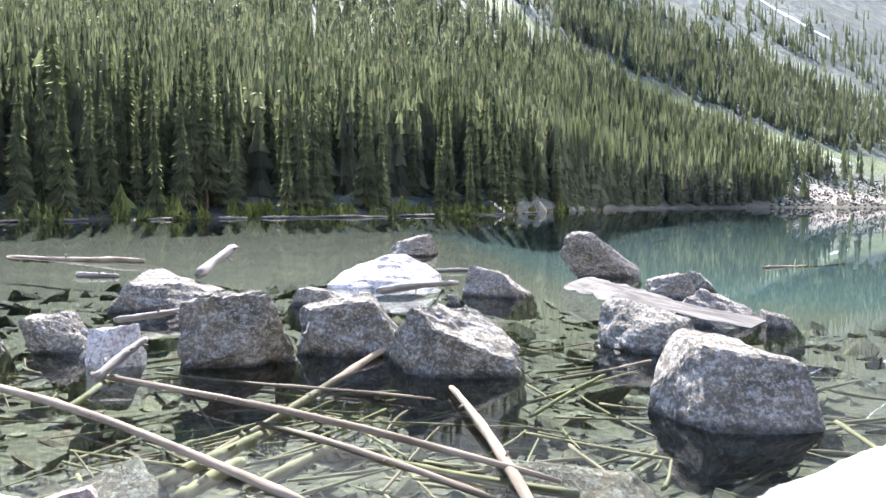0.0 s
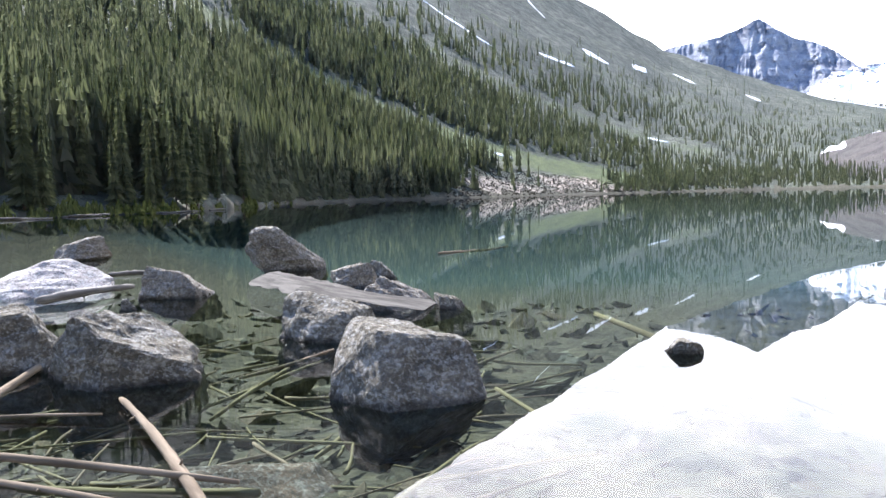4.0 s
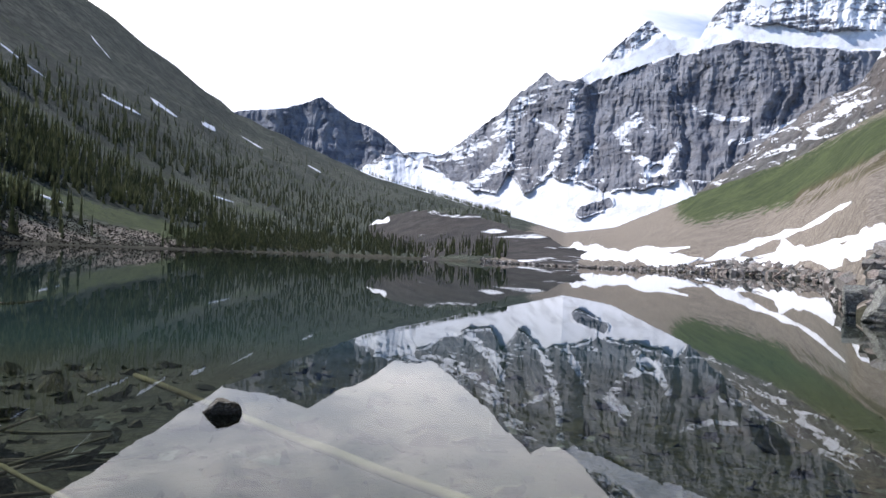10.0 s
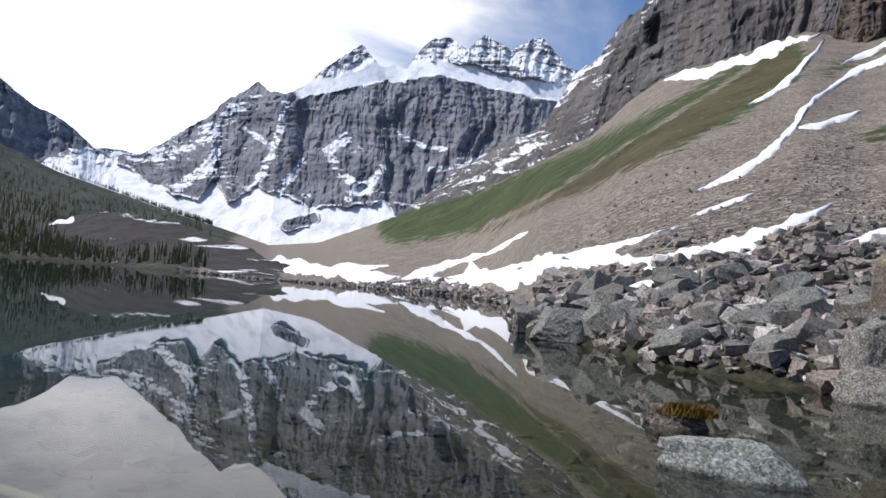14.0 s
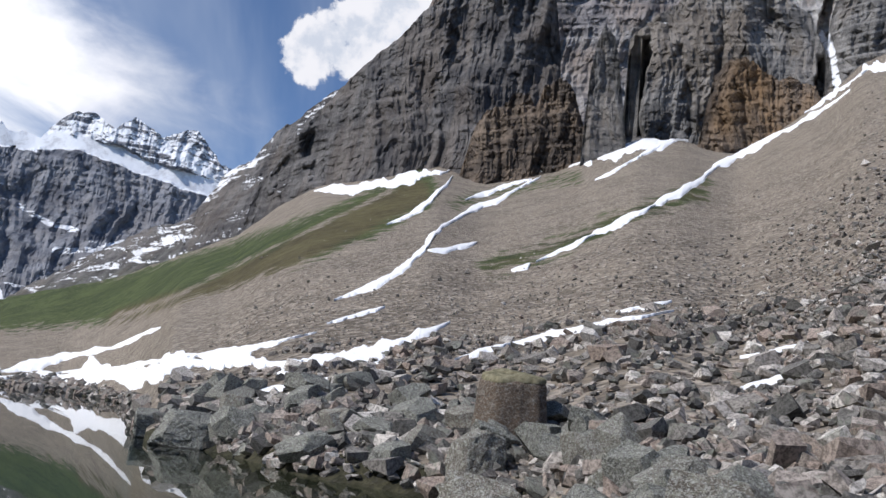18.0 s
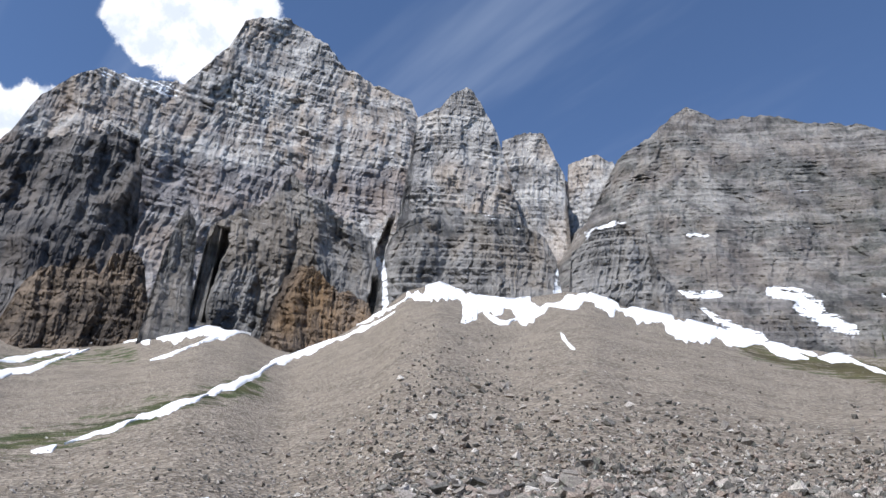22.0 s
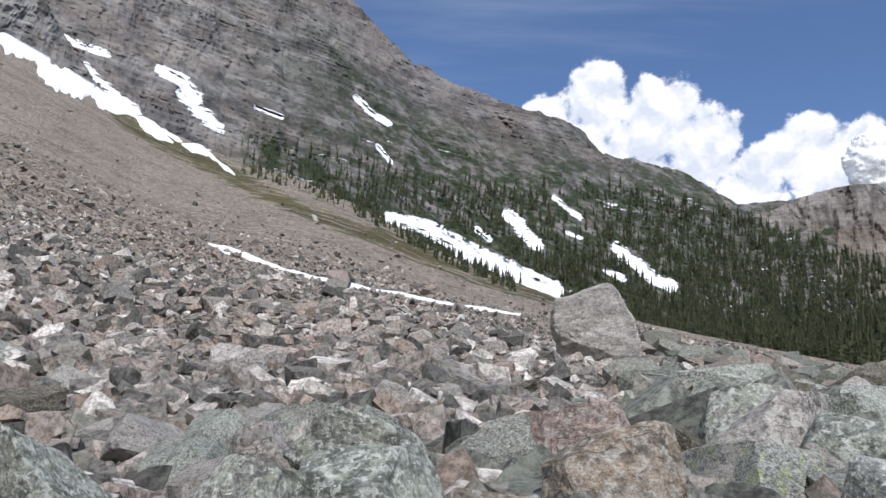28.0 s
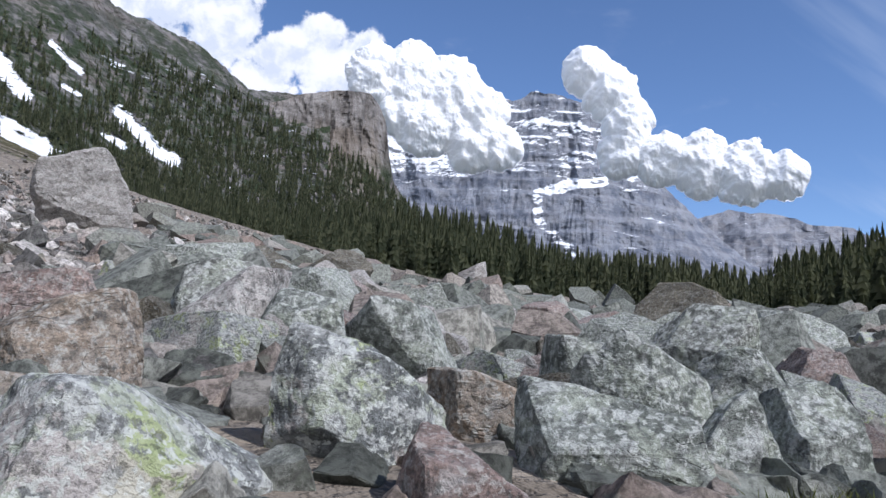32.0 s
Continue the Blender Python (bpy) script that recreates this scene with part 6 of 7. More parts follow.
    def drop(a, r, s, sink=0.25, dark=False):
        x, y, z = polar(a, r, land_z(a, r))
        k = int(rng.integers(10))
        ob = new("boulder", bank[k % 6] if dark else kinds[k])
        ob.matrix_basis = Matrix.LocRotScale((x, y, z + s * (0.42 - sink)), Euler((rng.normal(0, 0.35), rng.normal(0, 0.35), rng.random() * 6.28)), Vector((s * rng.uniform(0.45, 0.65), s * rng.uniform(0.4, 0.6), s * rng.uniform(0.38, 0.6))))
        tagged(ob, "dark wet-looking boulder on the shore bank" if dark else words[k], "rock", "boulders of the shore bank" if dark else "boulders of the boulder field")
    for i in range(112):
        a = rng.uniform(150, 252)
        r = math.exp(rng.uniform(math.log(4.6), math.log(17)))
        drop(a, r, rng.uniform(0.35, 0.8) * min(1, 0.55 + r / 16))
    for i in range(34):
        drop(rng.uniform(200, 250), rng.uniform(7, 17), rng.uniform(0.6, 1.1), 0.2)
    for i in range(24):
        drop(rng.uniform(196, 252), rng.uniform(12, 30), rng.uniform(0.9, 1.6), 0.12)
    for i in range(88):
        a = rng.uniform(81.5, 122)
        r = float(foot_r(a)) * rng.uniform(1.0, 1.5) + 0.3
        drop(a, r, rng.uniform(0.6, 1.7) * np.interp(a, [81, 105, 122], [1.15, 0.9, 0.7]), 0.25, True)


def rubble(name, label, az, r, sizes, seed, material, squash=0.75, lift=0.2, z=None, cuts=7, cells=0):
    """Many loose stones as one object; with no cuts, small eight-faced chips."""
    rng = np.random.default_rng(seed)
    shapes = []
    for k in range(8):
        if not cuts:
            v = np.array([(1, 0, 0), (-1, 0, 0), (0, 1, 0), (0, -1, 0), (0, 0, 1), (0, 0, -1)]) + rng.normal(0, 0.28, (6, 3))
            shapes.append((v, np.array([(0, 2, 4), (2, 1, 4), (1, 3, 4), (3, 0, 4), (2, 0, 5), (1, 2, 5), (3, 1, 5), (0, 3, 5)])))
            continue
        bm = stone_bm(seed + 50 + k, cuts - k % 2, cells, 0.08 if cells else 0, 0.8, 0.04 if cells else 0)
        bm.verts.ensure_lookup_table()
        shapes.append((np.array([v.co[:] for v in bm.verts]), np.array([[v.index for v in f.verts] for f in bm.faces])))
        bm.free()
    pick = rng.integers(0, 8, len(az))
    zz = land_z(az, r) if z is None else z
    spots = polar(az, r, zz)
    all_v, all_t, count = [], [], 0
    for k, (v, f) in enumerate(shapes):
        w = np.nonzero(pick == k)[0]
        if not len(w):
            continue
        n = len(w)
        q = rng.normal(0, 1, (n, 3)) * np.array([0.4, 0.4, 3.0])
        cx, sx, cy, sy, cz, sz = np.cos(q[:, 0]), np.sin(q[:, 0]), np.cos(q[:, 1]), np.sin(q[:, 1]), np.cos(q[:, 2]), np.sin(q[:, 2])
        p = v[None] * (sizes[w, None, None] * 0.5 * rng.uniform(0.7, 1.3, (n, 1, 3)) * np.array([1, 1, squash]))
        x, y, h = p[..., 0], p[..., 1], p[..., 2]
        y, h = y * cx[:, None] - h * sx[:, None], y * sx[:, None] + h * cx[:, None]
        x, h = x * cy[:, None] + h * sy[:, None], -x * sy[:, None] + h * cy[:, None]
        x, y = x * cz[:, None] - y * sz[:, None], x * sz[:, None] + y * cz[:, None]
        pts = np.stack([x, y, h + sizes[w, None] * lift], -1) + spots[w, None]
        all_v.append(pts.reshape(-1, 3))
        all_t.append((f[None] + (np.arange(n) * len(v))[:, None, None] + count).reshape(-1, 3))
        count += n * len(v)
    ob = new(name, tri_mesh(name, np.concatenate(all_v), np.concatenate(all_t), material))
    tagged(ob, label, "stones", kind="stuff")


STRIP = "white snow streak lying in a scree gully"
FAR_STRIP = "thin snow streak high on the wooded mountainside"
EDGE_BANK = "broad white snow bank at the lake's edge"
SNOW_ROWS = [
    (EDGE_BANK, 0.55, [(60.0, 0.35), (62.5, 0.9), (64.5, 1.0), (68, 0.8), (71.5, 0.7)]),
    (EDGE_BANK, 0.3, [(66, 0.9), (68.2, 1.35), (70.6, 1.55)]),
    (EDGE_BANK, 0.75, [(71.0, 0.2), (74.0, 0.5), (77.0, 1.1), (80.5, 1.8), (85.5, 2.9), (90.5, 3.7), (95, 4.9), (100.6, 7.7)]),
    (STRIP, 0.35, [(74.5, 0.8), (78, 1.6), (81, 2.5), (86.2, 4.0), (91.2, 5.9)]),
    (STRIP, 0.45, [(71.6, 0.6), (74.8, 1.9), (77.9, 2.9)]),
    (STRIP, 0.3, [(77.6, 2.8), (79, 3.8), (80.5, 4.7)]),
    (STRIP, 0.3, [(86.4, 0.8), (88.5, 1.4), (90.6, 2.0), (93.9, 3.0)]),
    (STRIP, 0.45, [(92.0, 8.3), (94.8, 9.8), (97.0, 11.6), (98.3, 13.0), (99.1, 14.6), (101.5, 16.1), (104, 17.6), (106.2, 18.8)]),
    (STRIP, 0.3, [(98.3, 12.7), (100, 13.1), (101.9, 13.7)]),
    (STRIP, 0.32, [(95.0, 14.2), (97.0, 15.3), (98.2, 16.4), (99.5, 18.3)]),
    ("snow bank lying along the foot of the cliff", 0.62, [(89.3, 15.7), (92.3, 16.6), (96, 17.7), (99.2, 18.6)]),
    (STRIP, 0.3, [(104.6, 11.9), (106, 12.5)]),
    (STRIP, 0.42, [(106.4, 12.7), (108.8, 14.1), (112.5, 16.0), (115.4, 17.5), (119.6, 20.3), (123, 22.0), (125.6, 23.3), (127.5, 24.6)]),
    ("broad snow apron below the towers", 1.2, [(124.6, 23.2), (126.6, 24.4), (128.6, 25.7), (131, 26.3), (134, 25.5), (137, 25.2), (139, 25.3), (141, 25.8)]),
    ("broad snow apron below the towers", 1.0, [(139.8, 25.4), (142.5, 25.9), (145.5, 25.0), (149, 24.0), (152.5, 23.0), (155, 22.3)]),
    (STRIP, 0.4, [(151, 23.4), (153.2, 22.7), (155.6, 22.0), (158, 20.9)]),
    (STRIP, 0.25, [(140.6, 23.5), (141.0, 23.0), (141.7, 22.3)]),
    (STRIP, 0.4, [(137.6, 24.6), (136.2, 24.1), (134.5, 24.9)]),
    (STRIP, 0.75, [(108.2, 19.6), (110, 20.6), (113.4, 21.5), (116.0, 21.6)]),
    (STRIP, 0.22, [(110.2, 18.8), (113.5, 20.6), (116.8, 22.3)]),
    (STRIP, 0.28, [(100.6, 16.7), (103, 17.8), (105.5, 18.6)]),
    (STRIP, 0.36, [(101.3, 5.0), (104.5, 6.3), (107.6, 7.4), (111.6, 8.6), (116.4, 9.8)]),
    (STRIP, 0.2, [(112.4, 9.4), (114.4, 10.0), (116.2, 10.5)]),
    (STRIP, 0.2, [(91.8, 6.6), (93.8, 7.5), (95.8, 8.3)]),
    ("small snow patch between the stones", 0.25, [(120.8, 7.0), (123, 7.5), (125.0, 8.2)]),
    ("small snow patch between the stones", 0.22, [(120.9, 4.9), (122.5, 5.5), (124, 6.0)]),
    ("small snow patch between the stones", 0.16, [(126.4, 4.7), (127.8, 4.8)]),
    ("dirty snow streak across the rubble", 0.24, [(161.3, 14.2), (163, 13.9), (164.7, 13.5), (167.6, 12.85)]), ("dirty snow streak across the rubble", 0.17, [(167.4, 12.95), (169.2, 12.6), (171, 12.35), (173.2, 12.15)]), ("dirty snow streak across the rubble", 0.15, [(173.6, 12.1), (175.2, 12.0), (177.4, 11.7), (179.4, 11.4)]), ("dirty snow streak across the rubble", 0.12, [(180.2, 11.35), (182, 11.15), (184.4, 10.9)]),
    (STRIP, 0.35, [(158.6, 20.9), (160.6, 20.5), (162.6, 19.3)]),
    (STRIP, 0.2, [(157.0, 21.6), (158.6, 21.0)]),
    (FAR_STRIP, 0.06, [(21.2, 13.6), (23.5, 12.0), (26, 10.4)]), (FAR_STRIP, 0.084, [(28.6, 13.5), (29.8, 12.2)]), (FAR_STRIP, 0.120, [(29.4, 9.9), (31.8, 8.8)]), (FAR_STRIP, 0.156, [(32.4, 10.0), (34.2, 8.9)]), (FAR_STRIP, 0.156, [(35.8, 8.8), (36.8, 8.2)]),
    (FAR_STRIP, 0.072, [(36.8, 3.8), (38.2, 3.4)]), (FAR_STRIP, 0.072, [(26.0, 2.9), (27.4, 2.5)]), (FAR_STRIP, 0.060, [(38.5, 8.0), (40, 7.2)]), (FAR_STRIP, 0.060, [(43.2, 6.2), (44.2, 5.7)])]


def snow_free(az, el):
    """True where no snow streak lies on the slope."""
    ok = np.full(np.shape(az), True)
    for label, half, pts in SNOW_ROWS:
        if label != FAR_STRIP:
            ok &= in_band(az, el, pts, half * 0.75) < 0.05
    return ok


def build_snow():
    for i, (label, half, pts) in enumerate(SNOW_ROWS):
        snow_strip(label, pts, half * (0.7 if label == STRIP else 0.95 if label == EDGE_BANK else 0.8), 1100 + i)


def build_rubble():
    rng = np.random.default_rng(21)
    n = 380
    a = rng.uniform(150, 254, n)
    r = rng.uniform(2.5, 6.5, n)
    rubble("rubble", "green-grey broken rocks packed between the boulders", a, r, rng.uniform(0.18, 0.5, n) * np.clip(r / 4, 0.7, 1.3), 690, CHIPS, 0.8, -0.08, cuts=9, cells=2)
    n = 520
    a = rng.uniform(192, 254, n)
    r = np.exp(rng.uniform(np.log(9), np.log(75), n))
    rubble("rubble", "angular boulders of the far boulder field", a, r, rng.uniform(0.5, 1.3, n) * np.clip(0.7 + r / 35, 0, 2.2), 680, CHIPS, 0.8, 0.18, cuts=9)
    n = 3200
    a = rng.uniform(116, 254, n)
    r = np.exp(rng.uniform(np.log(4.3), np.log(16), n))
    rubble("rubble", "small grey stones filling the gaps between boulders", a, r, rng.uniform(0.1, 0.36, n) * (0.55 + r / 15), 700, RUBBLE, cuts=6)
    n = 15000
    a = rng.uniform(82, 254, n)
    rf = foot_r(a)
    r = np.maximum(np.exp(rng.uniform(np.log(12), np.log(60), n)), rf * rng.uniform(1.0, 1.3, n))
    ok = snow_free(a, land_el(a, r))
    rubble("rubble", "grey and reddish rubble of the boulder slope", a[ok], r[ok], (np.clip(rng.lognormal(-1.35, 0.45, n), 0.13, 0.85) * np.clip(0.55 + r / 45, 0.8, 1.5))[ok], 720, RUBBLE, cuts=5)
    n = 84000
    a = rng.uniform(84, 252, n)
    top = np.interp(a, TOP_AZ, TOP_EL)
    u = rng.random(n) ** 1.45
    e0 = land_el(a, np.where(a > 195, 22.0, np.maximum(45.0, foot_r(a))))
    r = land_r(a, e0 + (top - 0.4 - e0) * u)
    sandy = np.clip(1.05 - 1.2 * smooth(u, 0.1, 0.75) * smooth(a, 200, 180) + 0.5 * smooth(in_band(a, land_el(a, r), [(128, 12), (133, 19), (133, 25)], 7.0), 0, 0.6), 0.05, 1)
    ok = (rng.random(n) < sandy) & snow_free(a, land_el(a, r))
    size = np.clip(rng.lognormal(-1.2, 0.5, n), 0.16, 1.5) * np.clip(r / 80, 0.8, 1.8) * np.interp(a, [84, 112, 130], [0.45, 0.5, 1.0])
    rubble("rubble", "stones strewn over the scree fan", a[ok], r[ok], size[ok], 740, RUBBLE, cuts=0)
    # stones along the far shores
    n = 1400
    a = rng.uniform(56, 81, n)
    r = foot_r(a) * rng.uniform(0.995, 1.12, n)
    rubble("rubble", "stones along the far scree shore", a, r, rng.uniform(0.5, 1.8, n) * np.where((a > 72.5) & (a < 76.5), 1.9, 1.0), 760, RUBBLE, cuts=5)
    n = 3000
    a = rng.uniform(22.5, 36, n)
    r = land_r(a, rng.uniform(-0.15, 1.9, n) * np.interp(a, [22, 26, 36], [1, 1, 0.25]))
    rubble("rubble", "grey stones of a fan on the far shore", a, r, rng.uniform(0.4, 1.4, n), 780, FAN_STONES, cuts=0)
    # lake bed
    n = 4500
    a = rng.uniform(-42, 112, n)
    r = np.exp(rng.uniform(np.log(3.6), np.log(26), n))
    ok = (r < foot_r(a) - 0.5) & (rng.random(n) < np.interp(a, [-42, 25, 40, 112], [1, 1, 0.4, 0.5]))
    a, r = a[ok], r[ok]
    size = np.clip(rng.lognormal(-1.75, 0.55, len(a)), 0.06, 0.5) * np.clip(r / 9, 0.6, 1.6)
    z = np.minimum(land_z(a, r), -0.12 - size * 0.2)
    rubble("sunken_stones", "flat green-brown stones on the lake bed", a, r, size, 800, SUNK_STONES, 0.3, 0.04, z, 8)


# ---- driftwood ----


def log_bm(length, d0, d1, seed, sides=9, rings=14, bend=0.02, knots=3):
    rng = np.random.default_rng(seed)
    bm = bmesh.new()
    loops = []
    ph = rng.random(4) * 6.28
    for i in range(rings):
        f = i / (rings - 1)
        rad = (d0 + (d1 - d0) * f) / 2 * (1 + 0.07 * math.sin(9 * f + ph[2])) * (0.72 if i in (0, rings - 1) else 1)
        cx, cy = length * bend * math.sin(2.6 * f + ph[0]), length * bend * math.sin(3.3 * f + ph[1])
        loops.append([bm.verts.new((cx + rad * (1 + 0.1 * rng.normal()) * math.cos(6.283 * k / sides), cy + rad * (1 + 0.1 * rng.normal()) * math.sin(6.283 * k / sides), length * f)) for k in range(sides)])
    for lo, hi in zip(loops[:-1], loops[1:]):
        for k in range(sides):
            bm.faces.new((lo[k], lo[(k + 1) % sides], hi[(k + 1) % sides], hi[k]))
    bm.faces.new(loops[0][::-1])
    bm.faces.new(loops[-1])
    for k in range(knots):
        i = int(rng.integers(2, rings - 2))
        a = rng.random() * 6.28
        c = sum((v.co for v in loops[i]), Vector()) / sides
        d = Vector((math.cos(a), math.sin(a), 0.5))
        rad = (d0 + d1) / 4
        m = Matrix.Translation(c + d * rad * 1.3) @ d.to_track_quat("Z", "Y").to_matrix().to_4x4()
        bmesh.ops.create_cone(bm, cap_ends=True, segments=6, radius1=rad * 0.35, radius2=rad * 0.2, depth=rad * 1.6, matrix=m)
    return bm


def lay_log(name, label, a, b, d0, d1, seed, material, group="", bend=0.012, knots=3):
    a, b = Vector(a), Vector(b)
    ob = new(name, mesh_of(name, log_bm((b - a).length, d0, d1, seed, bend=bend, knots=knots), material, smooth_faces=True))
    ob.matrix_basis = Matrix.Translation(a) @ (b - a).to_track_quat("Z", "Y").to_matrix().to_4x4()
    return tagged(ob, label, "log", group)


def build_driftwood():
    g = "driftwood in the shallows"
    floating = "long peeled driftwood pole floating in the shallows"
    sunk = "sunken grey-brown log on the lake bed"
    for i, (ax, ay, bx, by, za, zb, d0, d1, mat_, label) in enumerate([
            (-4.6, 7.7, -0.75, 4.55, 0.03, 0.02, 0.085, 0.075, DRIFTWOOD, floating),
            (-3.66, 8.27, 0.72, 4.9, 0.05, 0.02, 0.075, 0.06, DRIFTWOOD, floating),
            (-1.59, 6.54, 0.33, 4.75, -0.02, -0.02, 0.06, 0.06, DRIFTWOOD, floating),
            (-3.14, 8.43, -0.07, 7.03, 0.02, 0.01, 0.035, 0.03, DRIFTWOOD, "thin driftwood pole floating in the shallows"),
            (-1.84, 5.77, -0.63, 9.84, -0.12, 0.06, 0.08, 0.11, DRIFTWOOD, "driftwood pole running under the rocks"),
            (-3.53, 7.26, -3.48, 8.36, -0.1, -0.05, 0.1, 0.1, SUNK_WOOD, sunk),
            (0.09, 7.46, 0.52, 4.4, 0.04, 0.02, 0.07, 0.1, DRIFTWOOD, "thick peeled pole pointing to the shore"),
            (0.77, 7.03, 1.78, 8.53, -0.12, -0.05, 0.05, 0.05, SUNK_WOOD, sunk),
            (1.2, 8.23, 2.38, 8.95, -0.03, 0.0, 0.05, 0.04, DRIFTWOOD, "thin driftwood stick floating beside a rock"),
            (6.72, 9.94, 5.5, 1.5, -0.13, -0.16, 0.1, 0.12, SUNK_WOOD, "long sunken pole under the clear water"),
            (-15.3, 27.5, -8.94, 23.7, 0.05, 0.03, 0.25, 0.2, DRIFTWOOD, "grey log lying at the water's surface"),
            (-9.2, 19.7, -8.1, 19.6, 0.04, 0.04, 0.2, 0.16, BLEACHED, "bleached log at the water's surface"),
            (-4.55, 14.6, -4.3, 16.3, 0.48, 0.95, 0.24, 0.2, BLEACHED, "bleached log end resting on a rock"),
            (-1.91, 5.3, -1.49, 6.5, -0.12, -0.1, 0.12, 0.12, SUNK_WOOD, sunk),
            (-1.74, 5.01, -1.49, 5.77, -0.12, -0.1, 0.13, 0.13, SUNK_WOOD, sunk),
            (-1.3, 5.2, -0.9, 6.2, -0.14, -0.12, 0.1, 0.1, SUNK_WOOD, sunk),
            (-0.6, 6.0, 0.9, 5.1, -0.15, -0.12, 0.08, 0.08, SUNK_WOOD, sunk),
            (3.32, 6.6, 3.3, 5.2, -0.03, -0.08, 0.05, 0.05, SUNK_WOOD, sunk),
            (-1.3, 15.6, 0.3, 17.0, 0.08, 0.12, 0.2, 0.14, BLEACHED, "bleached log in front of a flat slab"),
            (-3.45, 7.7, -3.3, 8.7, 0.1, 0.3, 0.12, 0.1, BLEACHED, "bleached branch leaning on a rock"),
            (-3.9, 9.3, -3.2, 9.9, 0.42, 0.5, 0.1, 0.08, BLEACHED, "bleached stick on a rock"),
            (9.0, 22.0, 12.5, 24.5, 0.0, 0.0, 0.1, 0.08, DRIFTWOOD, "thin pole floating far out"),
            (-0.2, 21.0, 0.9, 21.2, 0.03, 0.03, 0.14, 0.12, BLEACHED, "short bleached log floating"),
            (-6.9, 5.2, -3.6, 5.9, -0.3, -0.25, 0.5, 0.4, SUNK_WOOD, "thick dark sunken trunk on the lake bed")]):
        lay_log("driftwood_log", label, (ax, ay, za), (bx, by, zb), d0 * 0.85, d1 * 0.85, 900 + i, mat_, g)
    # grey split plank across the rocks
    plank = new("driftwood_plank")
    plank.location = (2.55, 15.3, 0.28)
    tagged(plank, "weathered grey split plank lying across rocks", "plank", g)
    for i, (ax, ay, az, bx, by, bz, w) in enumerate([(0, 0, 0, 0.62, -4.2, 0.12, 0.6), (0.25, -2.9, 0.12, 0.98, -6.5, 0.16, 0.34)]):
        a, b = Vector((ax, ay, az)), Vector((bx, by, bz))
        bm = log_bm((b - a).length, w, w * 0.7, 950 + i, 10, 16, 0.01, 0)
        for v in bm.verts:
            v.co.y = v.co.y * 0.14 + v.co.x * 0.35
        part("split_half", mesh_of("split_half", bm, GREY_WOOD), plank, m=Matrix.Translation(a) @ (b - a).to_track_quat("Z", "Y").to_matrix().to_4x4())
    # sticks on the lake bed
    rng = np.random.default_rng(33)
    kinds = [mesh_of("driftwood_stick", log_bm(1.0, 0.05, 0.03, 970 + k, 7, 8, 0.035, 1), SUNK_WOOD if k % 3 else DRIFTWOOD, smooth_faces=True) for k in range(6)]
    for i in range(210):
        a, r = rng.uniform(-40, 26), rng.uniform(4.6, 12.5)
        L = rng.uniform(0.5, 2.2)
        x, y, z = polar(a, r, max(land_z(a, r) + 0.06, -0.35))
        ob = new("driftwood_stick", kinds[int(rng.integers(6))])
        ob.matrix_basis = Matrix.LocRotScale((x, y, z), Euler((radians(90 + rng.normal(0, 3)), 0, rng.choice([0.6, 0.9, -0.9, 2.2]) + rng.normal(0, 0.35))), (q := rng.uniform(0.35, 1.15), q, L))
        tagged(ob, "thin sunken stick on the lake bed", "stick", "sunken sticks")
    # logs washed up on the wooded shore
    for i in range(16):
        a = rng.uniform(-33, 7)
        r = float(foot_r(a)) - rng.uniform(0.2, 2.5)
        x, y, _ = polar(a, r, 0)
        t = radians(-a + rng.normal(0, 25))
        L = rng.uniform(2, 7)
        d = Vector((math.cos(t), math.sin(t), 0)) * L
        lay_log("driftwood_log", "bleached log washed up on the wooded shore", (x, y, 0.12), (x + d.x, y + d.y, 0.2), 0.35, 0.22, 1000 + i, BLEACHED, "logs along the wooded shore")


# ---- snow lying on the scree ----


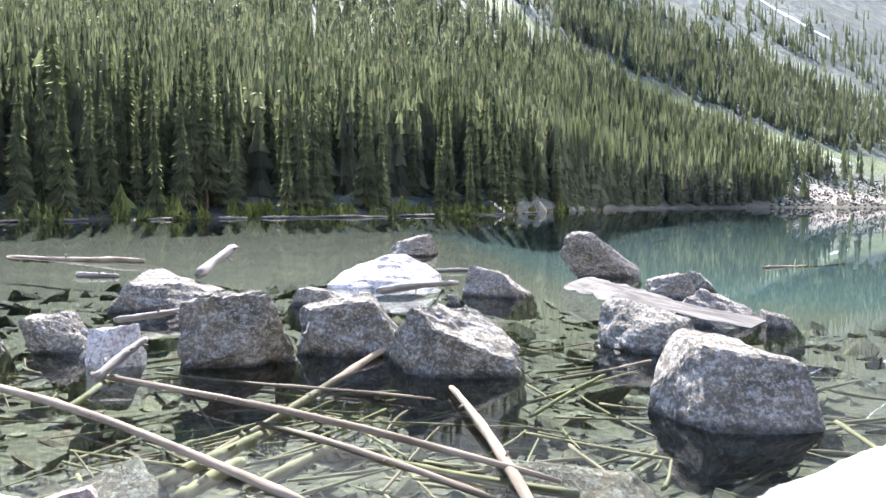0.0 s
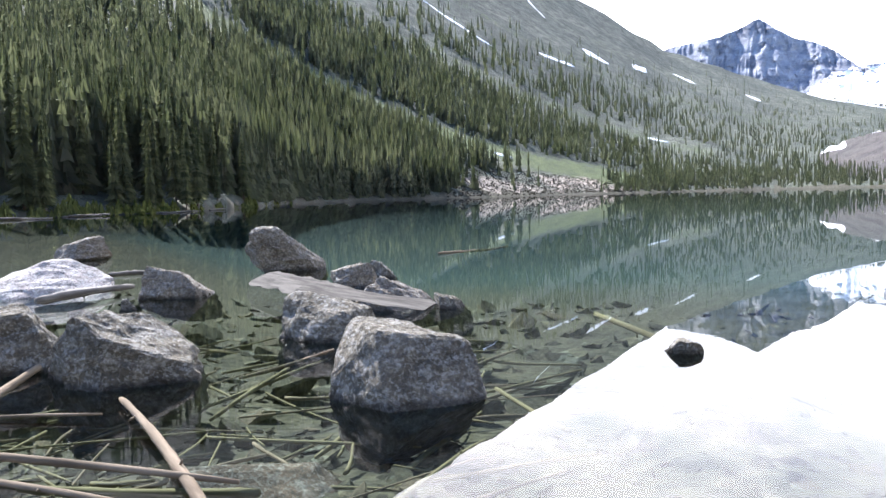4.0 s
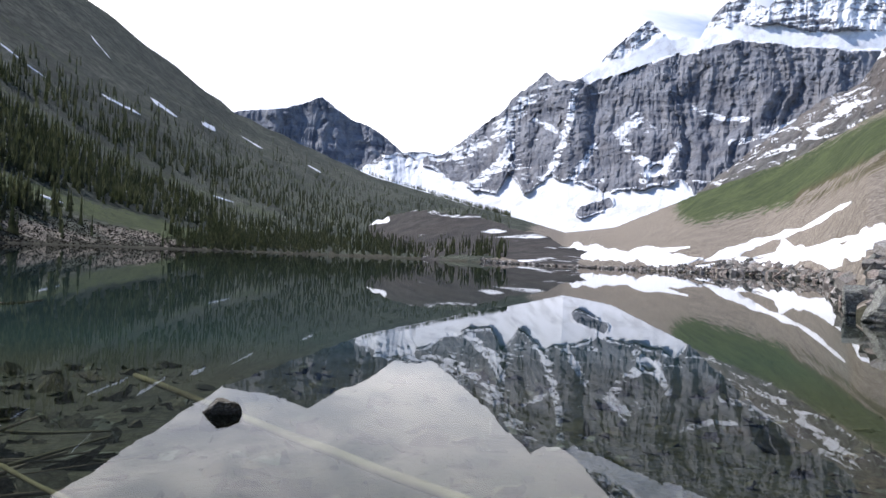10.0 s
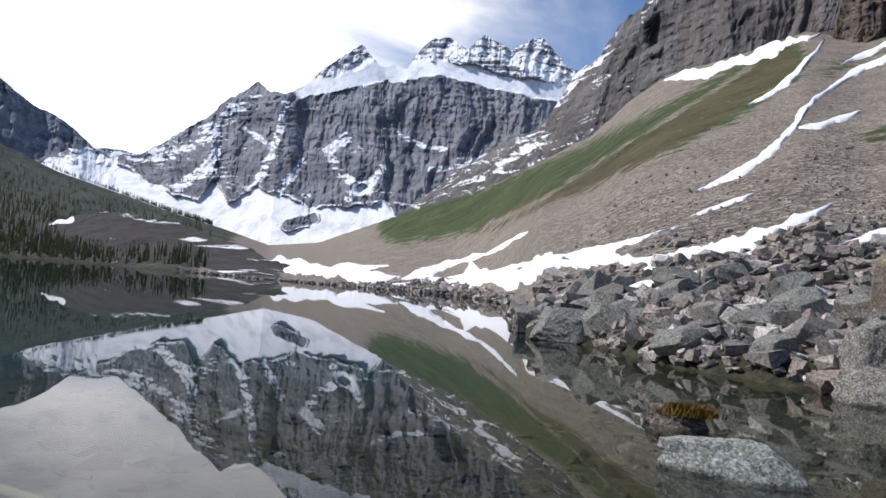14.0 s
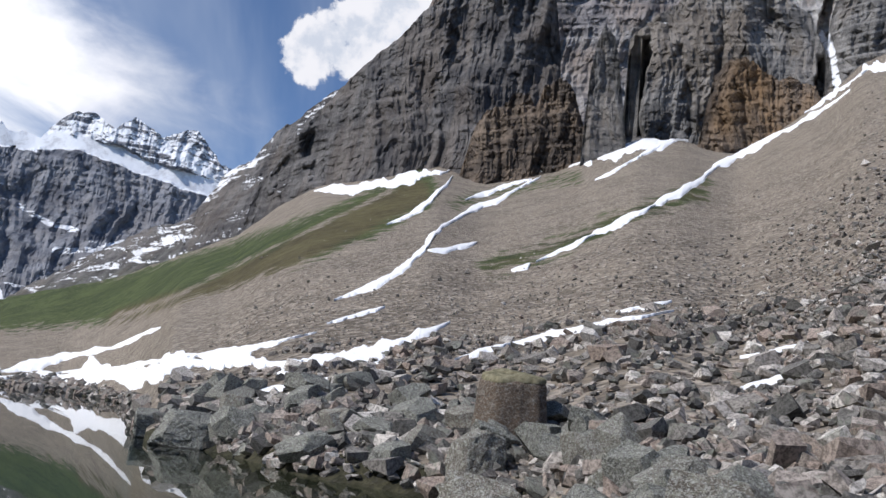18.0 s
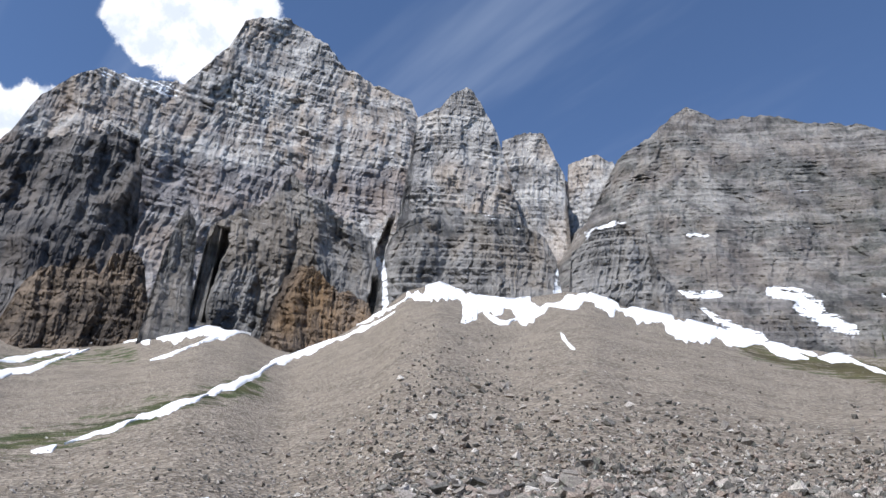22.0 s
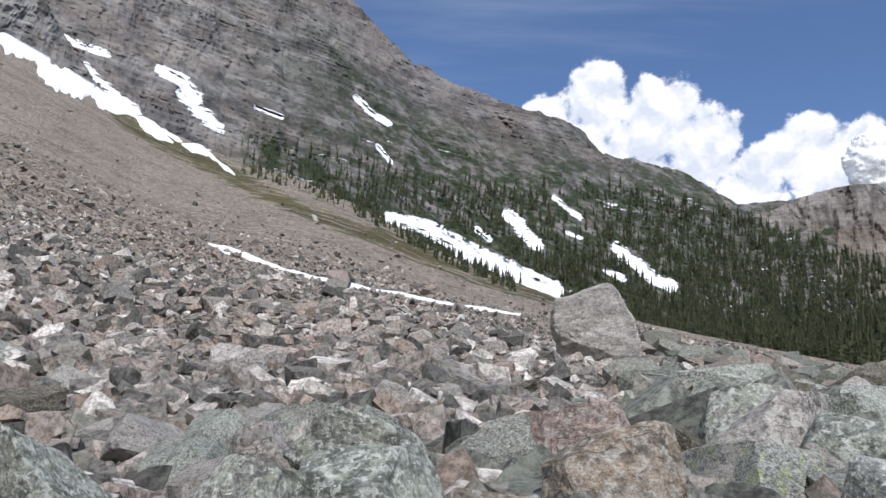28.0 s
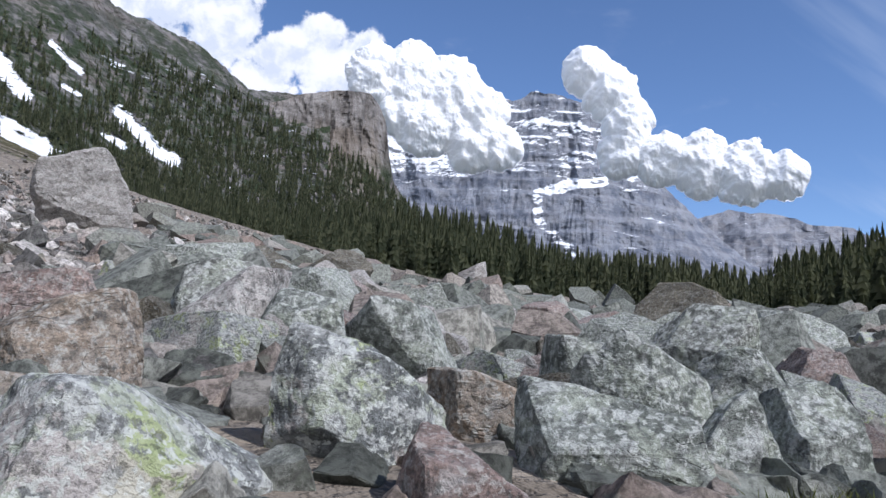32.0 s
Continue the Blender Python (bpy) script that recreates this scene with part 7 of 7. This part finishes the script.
def snow_strip(label, pts, half, seed, thick=0.35, cells=None):
    """A snow patch that follows pts (azimuth, elevation) over the slope, half degrees wide to each side, with ragged edges."""
    pts = np.array(pts, float)
    seg = np.r_[0, np.cumsum(np.hypot(*np.diff(pts, axis=0).T))]
    n = cells or max(20, int(seg[-1] / 0.04))
    u = np.linspace(0, seg[-1], n)
    A, E = np.interp(u, seg, pts[:, 0]), np.interp(u, seg, pts[:, 1])
    A, E = A + 0.1 * (fbm(u * 1.5, seed, 0, 3, seed) - 0.5), E + 0.25 * half * (fbm(u * 1.2, seed + 3, 0, 3, seed + 1) - 0.5)
    da, de = np.gradient(A), np.gradient(E)
    ln = np.hypot(da, de) + 1e-9
    na, ne = -de / ln, da / ln
    f = u / seg[-1]
    taper = np.minimum(1, np.minimum(f, 1 - f) * 5 + 0.05)
    m = 9
    w = np.linspace(-1, 1, m)
    def edge(lag):
        slow = fbm(u * 0.7, seed + lag, 0, 3, seed + 2, 0.5) - 0.22
        quick = fbm(u * 3.2, seed + lag + 5, 0, 5, seed + 6, 0.65) - 0.5
        return half * taper * np.clip(3.0 * slow + 0.6 * quick, 0.02, 3) + 0.03 * quick
    wide, wide2 = edge(9), edge(19)
    off = np.where(w[None] < 0, w[None] * wide[:, None], w[None] * wide2[:, None])
    AA, EE = A[:, None] + na[:, None] * off, E[:, None] + ne[:, None] * off
    lo = land_el(AA, foot_r(AA)) + 0.01
    R = land_r(AA, np.maximum(EE, lo))
    lift = np.clip(R * 0.0022, thick * 0.3, 0.9) * (1 - np.abs(w[None]) ** 4 * 1.7) + 0.04
    Z = land_z(AA, R) + lift * (0.8 + 0.4 * fbm(AA * 3, EE * 3, 0, 2, seed))
    ob = new("snow_patch", grid_mesh("snow_patch", polar(AA, R, Z), None, (SNOW,)))
    tagged(ob, label, "snow", "snow patches on the scree")


def build_grass_patch():
    """Short grass between the boulders."""
    rng = np.random.default_rng(88)
    v, f = [], []
    cx, cy, _ = polar(236.0, 3.05, 0)
    for k in range(900):
        x, y = cx + rng.normal(0, 0.2), cy + rng.normal(0, 0.14)
        z = float(land_z(math.degrees(math.atan2(x, y)) % 360, math.hypot(x, y)))
        d = np.array([rng.normal(0, 0.4), rng.normal(0, 0.4), 1.0]) * rng.uniform(0.04, 0.13)
        s = np.array([rng.normal(), rng.normal(), 0]) * 0.004
        p = np.array([x, y, z])
        b = len(v)
        v += [p - s, p + s, p + d]
        f.append((b, b + 1, b + 2))
    tagged(new("grass", soup_mesh("grass", v, f, BUSH)), "short yellow-green grass between boulders", "grass", kind="stuff")


build_grass_patch()
build_lake_rocks()
build_land_rocks()
build_driftwood()
build_snow()
build_rubble()
